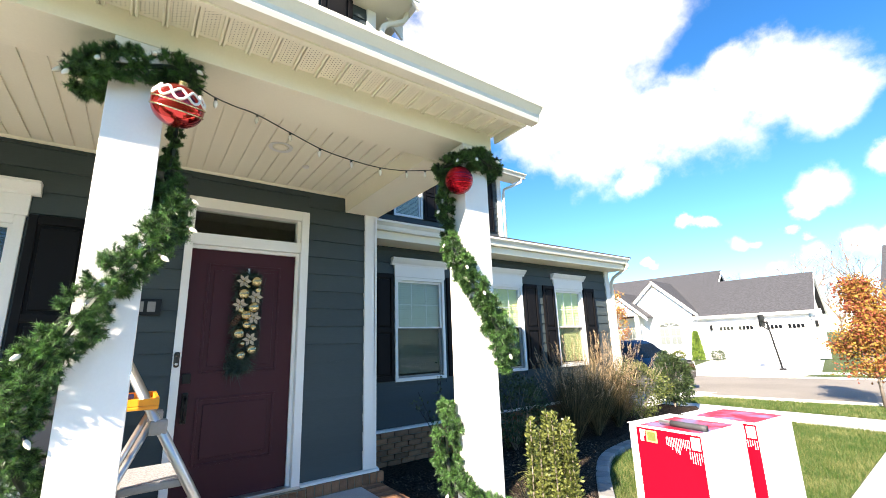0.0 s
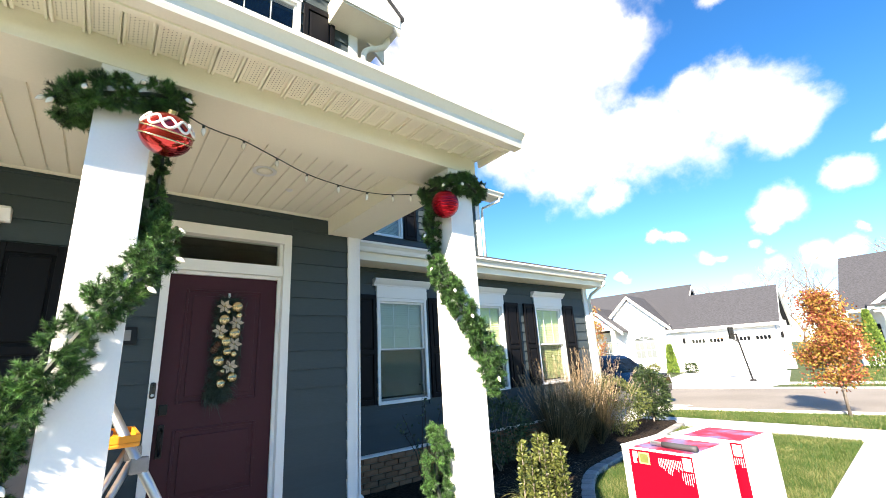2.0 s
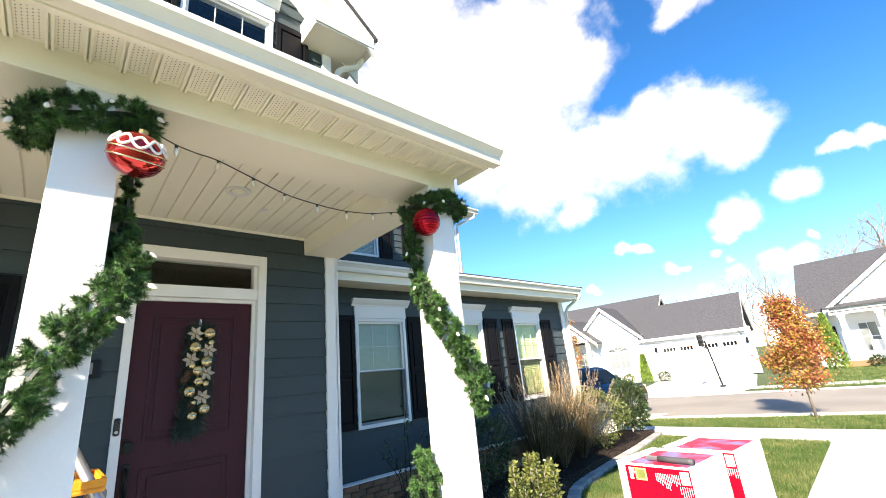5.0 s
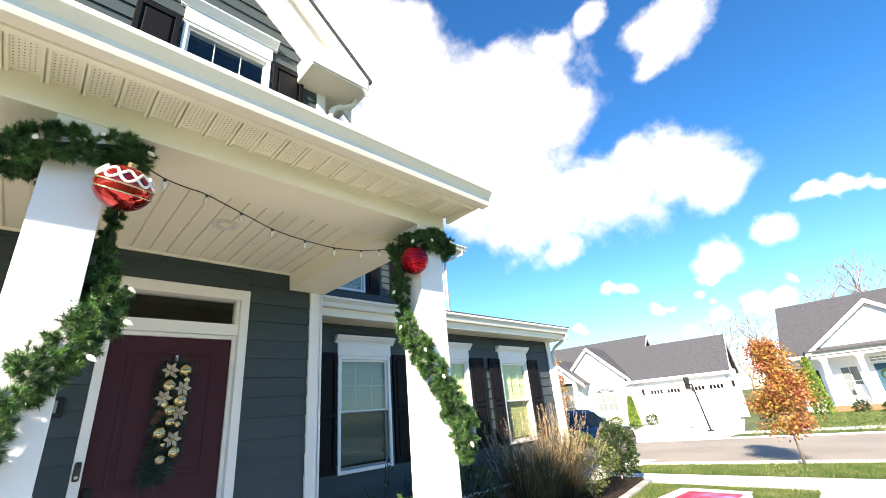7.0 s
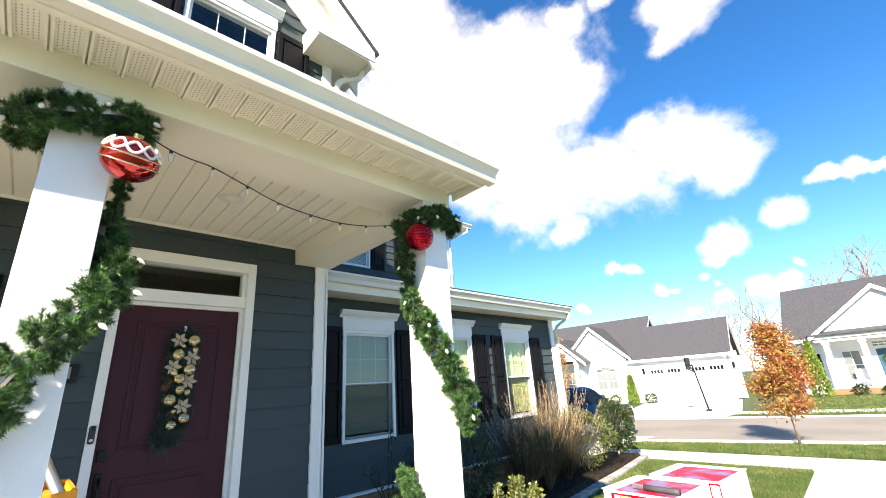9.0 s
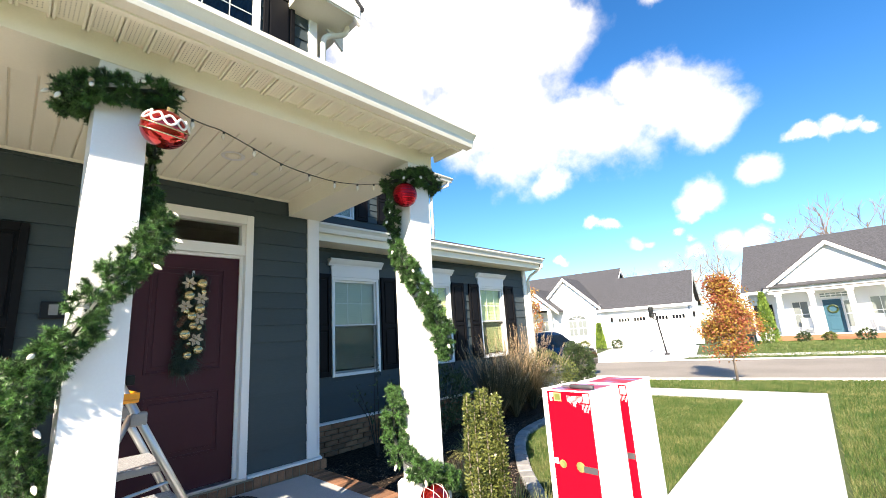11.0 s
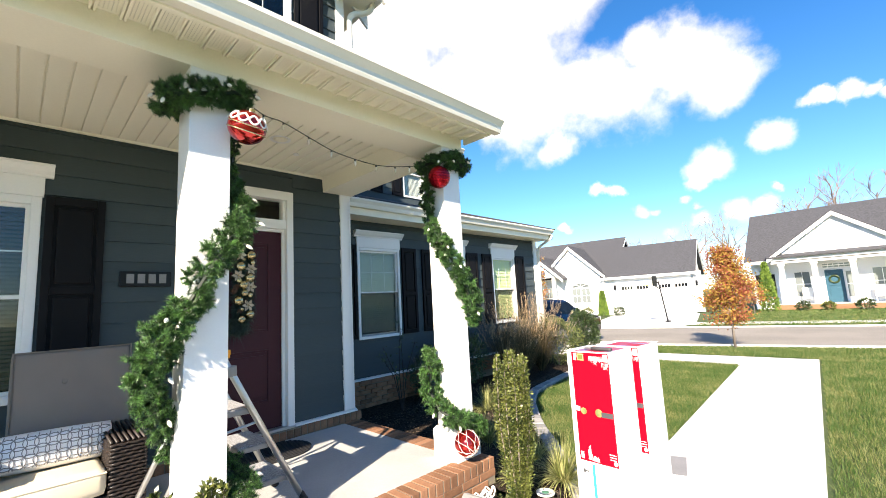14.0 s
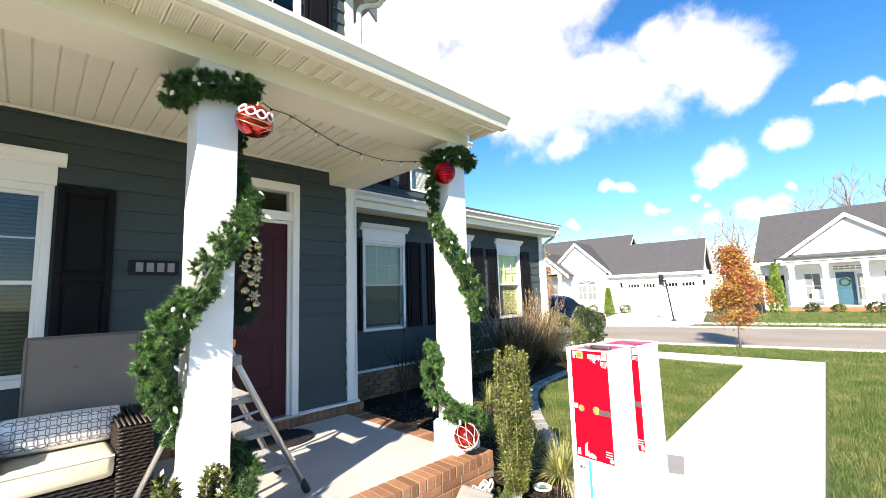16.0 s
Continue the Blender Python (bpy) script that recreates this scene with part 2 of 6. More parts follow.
TAUPE = material("taupe_sling_fabric", (0.21, 0.175, 0.15), 0.9, vary=0.08, fine=260, bump=0.3)
BEIGE = material("beige_cushion_canvas", (0.62, 0.55, 0.42), 0.9, vary=0.06, fine=260, bump=0.3)
WICKER = material("dark_brown_wicker", (0.020, 0.014, 0.012), 0.5, vary=0.25, fine=60, bump=0.3)
CARTON = material("white_carton", (0.82, 0.81, 0.79), 0.65, vary=0.03, bump=0.05)
CARTON_RED = material("red_carton_print", (0.42, 0.0, 0.012), 0.8, vary=0.04, bump=0.03, spec=0.12)
LID_PRINT = two_tone("violet_and_red_print", (0.36, 0.005, 0.03), (0.22, 0.17, 0.32), 0.6, 11, (0.45, 0.62), fine=40, bump=0.02)
PRINT_DARK = material("dark_print", (0.06, 0.06, 0.065), 0.6, bump=0)
# dark brown in place of the shade inside the vent holes
VENT_DARK = material("painted_vent_shade", (0.16, 0.14, 0.11), 0.8, bump=0)
PRINT_WHITE = material("white_print", (0.82, 0.82, 0.82), 0.6, vary=0.02, bump=0)
CYAN = material("cyan_tape", (0.0, 0.45, 0.62), 0.5, bump=0)
LEAF_BOX = two_tone("small_evergreen_leaves", (0.028, 0.046, 0.010), (0.20, 0.22, 0.06), 0.4, 7, (0.3, 0.75), fine=40, bump=0, island=0.25, translucent=0.2)
LEAF_DARK = two_tone("dark_shrub_leaves", (0.020, 0.040, 0.014), (0.07, 0.11, 0.035), 0.45, 6, (0.3, 0.75), fine=40, bump=0, island=0.25, translucent=0.2)
LEAF_VARIEGATED = two_tone("variegated_blades", (0.16, 0.19, 0.05), (0.48, 0.46, 0.20), 0.6, 9, (0.35, 0.7), fine=30, bump=0, island=0.3, translucent=0.25)
STRAW = two_tone("dry_grass", (0.040, 0.036, 0.016), (0.22, 0.16, 0.085), 0.8, 3, (0.35, 0.7), fine=30, bump=0, island=0.3, translucent=0.3)
PLUME = two_tone("tan_seed_heads", (0.36, 0.24, 0.13), (0.62, 0.46, 0.30), 0.9, 5, fine=60, bump=0, island=0.3, translucent=0.3)
MAPLE = two_tone("autumn_maple_leaves", (0.33, 0.085, 0.05), (0.42, 0.27, 0.055), 0.6, 1.6, (0.38, 0.62), fine=20, bump=0, island=0.28, translucent=0.35)
BARK = two_tone("grey_bark", (0.16, 0.13, 0.11), (0.32, 0.27, 0.23), 0.95, 12, fine=50, bump=0.6, stretch=(1, 1, 0.3))
STONE = material("grey_edging_block", (0.30, 0.29, 0.275), 0.95, vary=0.2, scale=14, bump=0.6, per_object=0.2)
SIDING_WHITE = material("white_siding_paint", (0.79, 0.79, 0.80), 0.6, vary=0.03, scale=1, bump=0.03)
TEAL = material("teal_door_paint", (0.022, 0.085, 0.125), 0.4, bump=0.03)
CAR_BLUE = material("dark_blue_car_paint", (0.006, 0.008, 0.014), 0.15, metal=0.1, vary=0.03, bump=0, coat=1.0)
DARK_GLASS = material("tinted_window", (0.01, 0.012, 0.014), 0.04, vary=0.02, bump=0, spec=0.8)
# dark grey puts the dimness of the unlit rooms into their surfaces
ROOM = material("painted_room_dimness", (0.10, 0.095, 0.085), 0.9, bump=0)
BLIND = material("white_blind_slat", (0.66, 0.66, 0.62), 0.6, vary=0.03, bump=0)
BLIND_SAGE = material("sage_blind_slat", (0.52, 0.55, 0.46), 0.6, vary=0.03, bump=0)
BLIND_LIME = material("pale_lime_blind", (0.80, 0.84, 0.42), 0.6, vary=0.03, bump=0)
BLIND_GREY = material("grey_blind_slat", (0.07, 0.07, 0.07), 0.6, vary=0.03, bump=0)
PEWTER = material("pewter_grey", (0.26, 0.25, 0.24), 0.5, metal=0.3, bump=0)
PRINT_GREY = material("grey_print", (0.22, 0.215, 0.22), 0.8, bump=0)
DOORBELL = material("bronze_doorbell", (0.03, 0.028, 0.026), 0.3, metal=0.4, bump=0)
TWIG = material("dark_twig_bark", (0.030, 0.021, 0.017), 0.9, bump=0.2)
# glossy pane whose lightened grey base stands in for reflected sky
FAR_PANE = material("painted_reflection_pane", (0.17, 0.19, 0.19), 0.05, vary=0.05, bump=0, spec=0.8)
FARWOOD = two_tone("far_bare_twigs", (0.16, 0.12, 0.10), (0.28, 0.22, 0.19), 0.95, 3, bump=0, island=0.2)


def glass_material():
    m = bpy.data.materials.new("window_glass")
    m.use_nodes = True
    n, l = m.node_tree.nodes, m.node_tree.links
    n.clear()
    clear, shine = n.new("ShaderNodeBsdfTransparent"), n.new("ShaderNodeBsdfGlossy")
    clear.inputs["Color"].default_value = (0.86, 0.9, 0.88, 1)
    shine.inputs["Roughness"].default_value = 0.02
    rim = n.new("ShaderNodeLayerWeight")
    rim.inputs["Blend"].default_value = 0.5
    steep, gloss = n.new("ShaderNodeMath"), n.new("ShaderNodeMath")
    steep.operation, gloss.operation = "POWER", "MULTIPLY_ADD"
    steep.inputs[1].default_value = 4.0
    gloss.inputs[1].default_value, gloss.inputs[2].default_value = 0.7, 0.04
    mix = n.new("ShaderNodeMixShader")
    l.new(rim.outputs["Facing"], steep.inputs[0])
    l.new(steep.outputs["Value"], gloss.inputs[0])
    l.new(gloss.outputs["Value"], mix.inputs["Fac"])
    l.new(clear.outputs["BSDF"], mix.inputs[1])
    l.new(shine.outputs["BSDF"], mix.inputs[2])
    l.new(mix.outputs["Shader"], n.new("ShaderNodeOutputMaterial").inputs["Surface"])
    return m


GLASS = glass_material()


def screen_material():
    m = bpy.data.materials.new("insect_screen")
    m.use_nodes = True
    n, l = m.node_tree.nodes, m.node_tree.links
    n.clear()
    clear, mesh = n.new("ShaderNodeBsdfTransparent"), n.new("ShaderNodeBsdfDiffuse")
    mesh.inputs["Color"].default_value = (0.03, 0.032, 0.03, 1)
    mix = n.new("ShaderNodeMixShader")
    mix.inputs["Fac"].default_value = 0.28
    l.new(clear.outputs["BSDF"], mix.inputs[1])
    l.new(mesh.outputs["BSDF"], mix.inputs[2])
    l.new(mix.outputs["Shader"], n.new("ShaderNodeOutputMaterial").inputs["Surface"])
    return m


SCREEN = screen_material()

# ---------- mesh helpers ----------


def box(bm, x0, x1, y0, y1, z0, z1, bevel=0.0, m=None):
    verts = bmesh.ops.create_cube(bm, size=1.0)["verts"]
    for v in verts:
        v.co = Vector(((x0 + x1) / 2 + v.co.x * (x1 - x0), (y0 + y1) / 2 + v.co.y * (y1 - y0), (z0 + z1) / 2 + v.co.z * (z1 - z0)))
    if bevel:
        edges = {e for v in verts for e in v.link_edges}
        made = bmesh.ops.bevel(bm, geom=list(edges), offset=bevel, segments=2, affect="EDGES", profile=0.6)
        verts = list({v for f in made["faces"] for v in f.verts} | {v for v in verts if v.is_valid})
    if m is not None:
        for v in verts:
            v.co = m @ v.co
    return verts


def boxed(x0, x1, y0, y1, z0, z1, bevel=0.0, m=None):
    bm = bmesh.new()
    box(bm, x0, x1, y0, y1, z0, z1, bevel, m)
    return bm


def extruded(profile, axis, a, b):
    """A closed outline of (u, v) pairs drawn out from a to b along x (u=y, v=z) or y (u=x, v=z)."""
    bm = bmesh.new()
    rings = []
    for s in (a, b):
        rings.append([bm.verts.new((s, u, v) if axis == "x" else (u, s, v)) for u, v in profile])
    k = len(profile)
    for i in range(k):
        bm.faces.new((rings[0][i], rings[0][(i + 1) % k], rings[1][(i + 1) % k], rings[1][i]))
    bm.faces.new(rings[0][::-1])
    bm.faces.new(rings[1])
    bmesh.ops.recalc_face_normals(bm, faces=bm.faces)
    return bm


def tube(bm, points, radius, sides=8, taper=None):
    """A round bar through the points."""
    pts = [Vector(p) for p in points]
    rings = []
    for i, p in enumerate(pts):
        d = (pts[min(i + 1, len(pts) - 1)] - pts[max(i - 1, 0)]).normalized()
        side = d.cross(Vector((0, 0, 1)))
        side = side.normalized() if side.length > 0.05 else Vector((1, 0, 0))
        up = side.cross(d)
        r = radius if taper is None else radius + (taper - radius) * i / max(1, len(pts) - 1)
        rings.append([bm.verts.new(p + (side * math.cos(k * math.tau / sides) + up * math.sin(k * math.tau / sides)) * r) for k in range(sides)])
    for a, b in zip(rings, rings[1:]):
        for k in range(sides):
            bm.faces.new((a[k], a[(k + 1) % sides], b[(k + 1) % sides], b[k]))
    bm.faces.new(rings[0][::-1])
    bm.faces.new(rings[-1])
    return bm


def lathe(profile, sides=24, m=None):
    """A turned body: (radius, height) pairs round the z axis."""
    bm = bmesh.new()
    rings = []
    for r, z in profile:
        rings.append([bm.verts.new((r * math.cos(k * math.tau / sides), r * math.sin(k * math.tau / sides), z)) for k in range(sides)])
    for a, b in zip(rings, rings[1:]):
        for k in range(sides):
            bm.faces.new((a[k], a[(k + 1) % sides], b[(k + 1) % sides], b[k]))
    bm.faces.new(rings[0][::-1])
    bm.faces.new(rings[-1])
    if m is not None:
        bmesh.ops.transform(bm, matrix=m, verts=bm.verts)
    return bm


def ball(radius, m, rings=16, sides=28, squash=1.0):
    return lathe([(max(1e-4, radius * math.sin(math.pi * i / rings)), -squash * radius * math.cos(math.pi * i / rings)) for i in range(rings + 1)], sides, m)


def mesh_of(name, bm, mat, smooth=False):
    me = bpy.data.meshes.new(name)
    bmesh.ops.recalc_face_normals(bm, faces=bm.faces)
    bm.to_mesh(me)
    bm.free()
    me.materials.append(mat)
    if smooth:
        me.shade_smooth()
    return me


def part(name, bm, mat, parent, label="", smooth=False):
    ob = new(name, mesh_of(name, bm, mat, smooth))
    ob.parent = parent
    if label:
        tagged(ob, label)
    return ob


def thing(name, label, category, group="", kind="", at=(0, 0, 0)):
    ob = new(name)
    ob.empty_display_size = 0.05
    ob.location = at
    return tagged(ob, label, category, group, kind)


def single(name, bm, mat, label, category, kind="", group="", smooth=False):
    return tagged(new(name, mesh_of(name, bm, mat, smooth)), label, category, group, kind)


def loose(name, verts, faces, mat):
    me = bpy.data.meshes.new(name)
    me.from_pydata(verts, [], faces)
    me.materials.append(mat)
    return me


def spline(points, count):
    """Evenly many points along a smooth line through those given."""
    p = np.array(points, float)
    p = np.vstack([2 * p[0] - p[1], p, 2 * p[-1] - p[-2]])
    out = []
    for s in np.linspace(0, len(p) - 3 - 1e-6, count):
        i = int(s)
        u = s - i
        a, b, c, d = p[i:i + 4]
        out.append(0.5 * (2 * b + (c - a) * u + (2 * a - 5 * b + 4 * c - d) * u * u + (3 * b - a - 3 * c + d) * u ** 3))
    return np.array(out)


def blades(base, tip, width, rng):
    """Flat pointed slivers from base to tip as one array of triangles."""
    n = len(base)
    d = tip - base
    side = np.cross(d, rng.normal(size=(n, 3)))
    side /= np.linalg.norm(side, axis=1)[:, None] + 1e-9
    w = side * np.asarray(width).reshape(-1, 1)
    v = np.stack([base - w, base + w, tip], axis=1).reshape(-1, 3)
    return v, np.arange(3 * n).reshape(-1, 3)


def leaves(centre, direction, length, width, rng):
    """Folded pointed leaves: four corners each."""
    n = len(centre)
    direction = direction / (np.linalg.norm(direction, axis=1)[:, None] + 1e-9)
    side = np.cross(direction, rng.normal(size=(n, 3)))
    side /= np.linalg.norm(side, axis=1)[:, None] + 1e-9
    length, width = np.asarray(length).reshape(-1, 1), np.asarray(width).reshape(-1, 1)
    v = np.stack([centre, centre + direction * length * 0.5 + side * width, centre + direction * length, centre + direction * length * 0.5 - side * width], axis=1).reshape(-1, 3)
    return v, np.arange(4 * n).reshape(-1, 4)


def rounded(v):
    return [tuple(x) for x in np.round(v, 4).tolist()]

# ---------- ground, walks, road ----------
FLOOR, GROUND = 0.05, -0.28


def sheet(name, corners, z, thick, mat, label, category):
    bm = bmesh.new()
    top = [bm.verts.new((x, y, z)) for x, y in corners]
    low = [bm.verts.new((x, y, z - thick)) for x, y in corners]
    k = len(corners)
    bm.faces.new(top)
    bm.faces.new(low[::-1])
    for i in range(k):
        bm.faces.new((top[i], low[i], low[(i + 1) % k], top[(i + 1) % k]))
    return single(name, bm, mat, label, category, "structure")


ground_bm = bmesh.new()
bmesh.ops.create_grid(ground_bm, x_segments=60, y_segments=60, size=600)
for v in ground_bm.verts:
    v.co.z = GROUND
single("ground", ground_bm, LAWN, "green lawn going straw-coloured in patches", "lawn", "structure")


def along_road(x, y):
    """The road lies turned a little against the house."""
    return (x - 0.17 * y, y)


road = sheet("road", [along_road(13.35, -120), along_road(19.9, -120), along_road(19.9, 160), along_road(13.35, 160)], GROUND + 0.012, 0.1, ASPHALT, "pale worn concrete street", "road")
for edge, name in ((13.2, "kerb"), (19.9, "kerb")):
    sheet(name, [along_road(edge, -120), along_road(edge + 0.16, -120), along_road(edge + 0.16, 160), along_road(edge, 160)], GROUND + 0.06, 0.2, CONCRETE, "low concrete kerb along the street", "kerb")
sheet("pavement", [along_road(21.9, -120), along_road(23.1, -120), along_road(23.1, 160), along_road(21.9, 160)], GROUND + 0.02, 0.1, CONCRETE, "pale concrete sidewalk across the street", "sidewalk")
# the front walk: away from the porch, then round to the driveway
sheet("walkway", [(-4.0, -0.45), (3.5, -0.06), (10.95, 0.34), (10.9, 3.4), (10.9, 9.0), (10.0, 9.0), (9.8, 3.3), (9.62, 1.52), (4.05, 1.24), (1.0, 1.08), (0.9, 1.9), (-0.9, 1.9), (-1.0, 0.98), (-4.0, 0.8)], GROUND + 0.016, 0.1, CONCRETE, "sunlit pale concrete front walk", "walkway")
sheet("driveway", [(9.3, 6.1), (13.3, 5.6), (12.0, 13.0), (8.2, 13.0)], GROUND + 0.024, 0.1, CONCRETE, "pale concrete driveway beside the house", "driveway")
sheet("far_driveway", [(18.9, 5.4), (22.0, 5.3), (30.8, 7.2), (30.8, 12.8), (21.0, 10.2), (18.0, 10.0)], GROUND + 0.03, 0.1, CONCRETE, "broad sunlit concrete driveway across the street", "driveway")

# the planting bed: mounded mulch against the house
BED_X, BED_Y = (1.75, 2.05, 2.9, 3.9, 5.2, 6.7, 8.2, 9.8), (0.98, 1.2, 1.95, 2.85, 3.70, 3.98, 4.18, 4.45)
bed = bmesh.new()
cols, rows_n = 66, 30
grid = []
for i in range(cols + 1):
    x = 1.75 + i * (9.75 - 1.75) / cols
    near = float(np.interp(x, BED_X, BED_Y))
    line = []
    for j in range(rows_n + 1):
        y = near + j * (5.25 - near) / rows_n
        rise = min(1.0, j / 4) * 0.11 + 0.02 * noise.noise(Vector((x * 2, y * 2, 0))) + 0.015 * noise.noise(Vector((x * 11, y * 11, 3)))
        line.append(bed.verts.new((x, y, GROUND + 0.01 + rise)))
    grid.append(line)
for a, b in zip(grid, grid[1:]):
    for j in range(rows_n):
        bed.faces.new((a[j], b[j], b[j + 1], a[j + 1]))
single("mulch_bed", bed, MULCH, "dark mulch planting bed along the house", "mulch bed", "structure")
front_bed = bmesh.new()
box(front_bed, -3.2, -0.9, 1.0, 1.92, GROUND - 0.05, GROUND + 0.09, 0.03)
single("mulch_bed", front_bed, MULCH, "dark mulch strip before the porch", "mulch bed", "structure")

# ---------- the house ----------


def wall_mesh(x0, x1, z0, z1, y0, y1, holes):
    """A wall along x with openings (x0, x1, z0, z1) cut through it."""
    xs = sorted({x0, x1, *[h[0] for h in holes], *[h[1] for h in holes]})
    zs = sorted({z0, z1, *[h[2] for h in holes], *[h[3] for h in holes]})
    bm = bmesh.new()
    for a, b in zip(xs, xs[1:]):
        run = None
        for c, d in zip(zs, zs[1:]):
            mx, mz = (a + b) / 2, (c + d) / 2
            if any(h[0] < mx < h[1] and h[2] < mz < h[3] for h in holes):
                if run:
                    box(bm, a, b, y0, y1, *run)
                run = None
            else:
                run = (run[0], d) if run else (c, d)
        if run:
            box(bm, a, b, y0, y1, *run)
    return bm


def lap_boards(parent, x0, x1, z0, z1, y, holes=(), lap=0.178, along="x", slope=None):
    """Lapped siding: one wedge-shaped board after another, broken at the openings. slope(z) gives the right-hand end under a raking eave."""
    z = z0
    while z < z1 - 0.01:
        top = min(z + lap, z1)
        cuts = [(x0, slope(z) if slope else x1)]
        for h in holes:
            if h[2] < top - 0.01 and h[3] > z + 0.01:
                cuts = [piece for a, b in cuts for piece in ((a, min(b, h[0])), (max(a, h[1]), b)) if piece[1] - piece[0] > 0.02]
        for a, b in cuts:
            outline = [(y, z), (y - 0.021, z + 0.001), (y - 0.004, top + 0.002), (y, top + 0.002)]
            if along == "x":
                bm = extruded(outline, "x", a, b)
            else:
                bm = extruded([(2 * 0 + (y + (y - u)), v) for u, v in outline], "y", a, b)
            part("board", bm, SLATE, parent)
        z += lap


DOOR_HOLE = (0.045, 1.083, 0.10, 2.67)
LEFT_WIN = (-1.93, -0.945, 0.80, 2.335)
GABLE_WIN = (0.17, 1.09, 3.95, 5.56)
GABLE_WIN_B = (-2.6, -1.68, 3.95, 5.56)
wall_south = tagged(new("wall_south", mesh_of("wall_south", wall_mesh(-6.0, 1.80, -0.3, 5.80, 4.0, 4.2, [DOOR_HOLE, LEFT_WIN, GABLE_WIN, GABLE_WIN_B]), SLATE)), "slate-blue lap siding wall with the front door", "wall", "", "structure")
WINGS = [(2.70, 3.56), (4.41, 5.27), (6.13, 6.98)]
wing_holes = [(a, b, 0.85, 2.30) for a, b in WINGS]
wall_wing = tagged(new("wall_wing", mesh_of("wall_wing", wall_mesh(1.80, 7.92, -0.3, 2.86, 5.15, 5.35, wing_holes), SLATE)), "slate-blue lap siding wall of the side wing", "wall", "", "structure")
UP_WINDOWS = [(4.28, 5.06), (6.16, 6.94)]
wall_upper = tagged(new("wall_upper", mesh_of("wall_upper", wall_mesh(1.80, 7.66, 3.0, 5.9, 8.0, 8.2, [(a, b, 4.25, 5.65) for a, b in UP_WINDOWS]), SLATE)), "slate-blue lap siding wall of the upper storey", "wall", "", "structure")
gable = extruded([(-5.8, 5.80), (1.80, 5.80), (-2.0, 9.22)], "y", 4.0, 4.2)
wall_gable = tagged(new("wall_gable", mesh_of("wall_gable", gable, SLATE)), "slate-blue gable end above the porch", "wall", "", "structure")
for name, bm in (("wall_side", boxed(1.60, 1.80, 4.2, 8.0, -0.3, 5.78)), ("wall_wing_end", boxed(7.72, 7.92, 5.35, 11.0, -0.3, 2.86)), ("wall_upper_end", boxed(7.46, 7.66, 8.2, 12.0, 2.9, 5.9)), ("wall_back", boxed(-6.0, 8.1, 12.0, 12.2, -0.3, 5.9)), ("wall_west", boxed(-6.0, -5.8, 4.2, 12.0, -0.3, 5.95))):
    single(name, bm, SLATE, "plain slate-blue siding wall of the house", "wall", "structure")
single("room_floor", boxed(1.85, 7.7, 5.36, 7.9, -0.02, 0.03), ROOM, "room floor behind the wing windows, coloured dark for dimness", "floor", "structure")
single("room_floor", boxed(-5.8, 1.58, 4.25, 7.9, -0.02, 0.03), ROOM, "room floor behind the windows, coloured dark for dimness", "floor", "structure")
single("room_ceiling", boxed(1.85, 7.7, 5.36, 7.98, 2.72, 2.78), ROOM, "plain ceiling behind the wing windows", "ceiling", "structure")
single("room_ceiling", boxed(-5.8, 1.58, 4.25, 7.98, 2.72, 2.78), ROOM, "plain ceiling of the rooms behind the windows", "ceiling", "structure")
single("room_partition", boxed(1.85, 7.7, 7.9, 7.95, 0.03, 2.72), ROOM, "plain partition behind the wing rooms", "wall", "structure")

# corner boards and skirting trim
for n, (x0, x1, y0, y1, z0, z1) in {
    "corner": (1.695, 1.815, 3.965, 4.0, 0.175, 2.755), "corner_side": (1.80, 1.835, 3.965, 4.08, 0.175, 2.755), "gable_corner": (1.695, 1.815, 3.965, 4.0, 3.3, 5.42),
    "wing_corner": (7.80, 7.94, 5.11, 5.15, 0.20, 2.74), "upper_corner": (7.53, 7.68, 7.96, 8.0, 3.9, 5.8)}.items():
    single("trim", boxed(x0, x1, y0, y1, z0, z1, 0.004), WHITE, "white corner board of the house", "corner board", "structure")
single("trim", extruded([(4.0, 0.145), (3.955, 0.145), (3.955, 0.163), (4.0, 0.178)], "x", 1.095, 1.86), WHITE, "white drip ledge under the siding", "drip ledge", "structure")
single("trim", extruded([(4.0, 0.105), (3.955, 0.105), (3.955, 0.123), (4.0, 0.138)], "x", -6.0, 0.04), WHITE, "white drip ledge under the siding", "drip ledge", "structure")
single("trim", extruded([(5.15, 0.24), (5.10, 0.24), (5.10, 0.255), (5.15, 0.275)], "x", 1.82, 7.92), WHITE, "white drip ledge under the wing siding", "drip ledge", "structure")

# porch slab, ceiling, beams
single("floor", boxed(-5.5, 1.66, 2.12, 3.93, -0.25, FLOOR, 0.006), PORCHFLOOR, "smooth pale concrete porch slab", "porch floor", "structure")
ceil_bm = boxed(-5.6, 1.50, 2.42, 4.0, 2.935, 2.96)
for i in range(58):
    x = -5.5 + i * 0.122
    box(ceil_bm, x, x + 0.112, 2.42, 3.995, 2.922, 2.936, 0.004)
single("ceiling", ceil_bm, CREAM, "almond vinyl beadboard porch ceiling", "porch ceiling", "structure")
single("ceiling_trim", extruded([(4.0, 2.905), (3.975, 2.905), (3.965, 2.925), (4.0, 2.925)], "x", -5.6, 1.47), CREAM, "almond channel where ceiling meets wall", "trim", "structure")
beam_front = single("beam", boxed(-5.6, 1.86, 2.085, 2.44, 2.765, 2.93, 0.004), CREAM, "white-wrapped front beam of the porch", "porch beam", "structure")
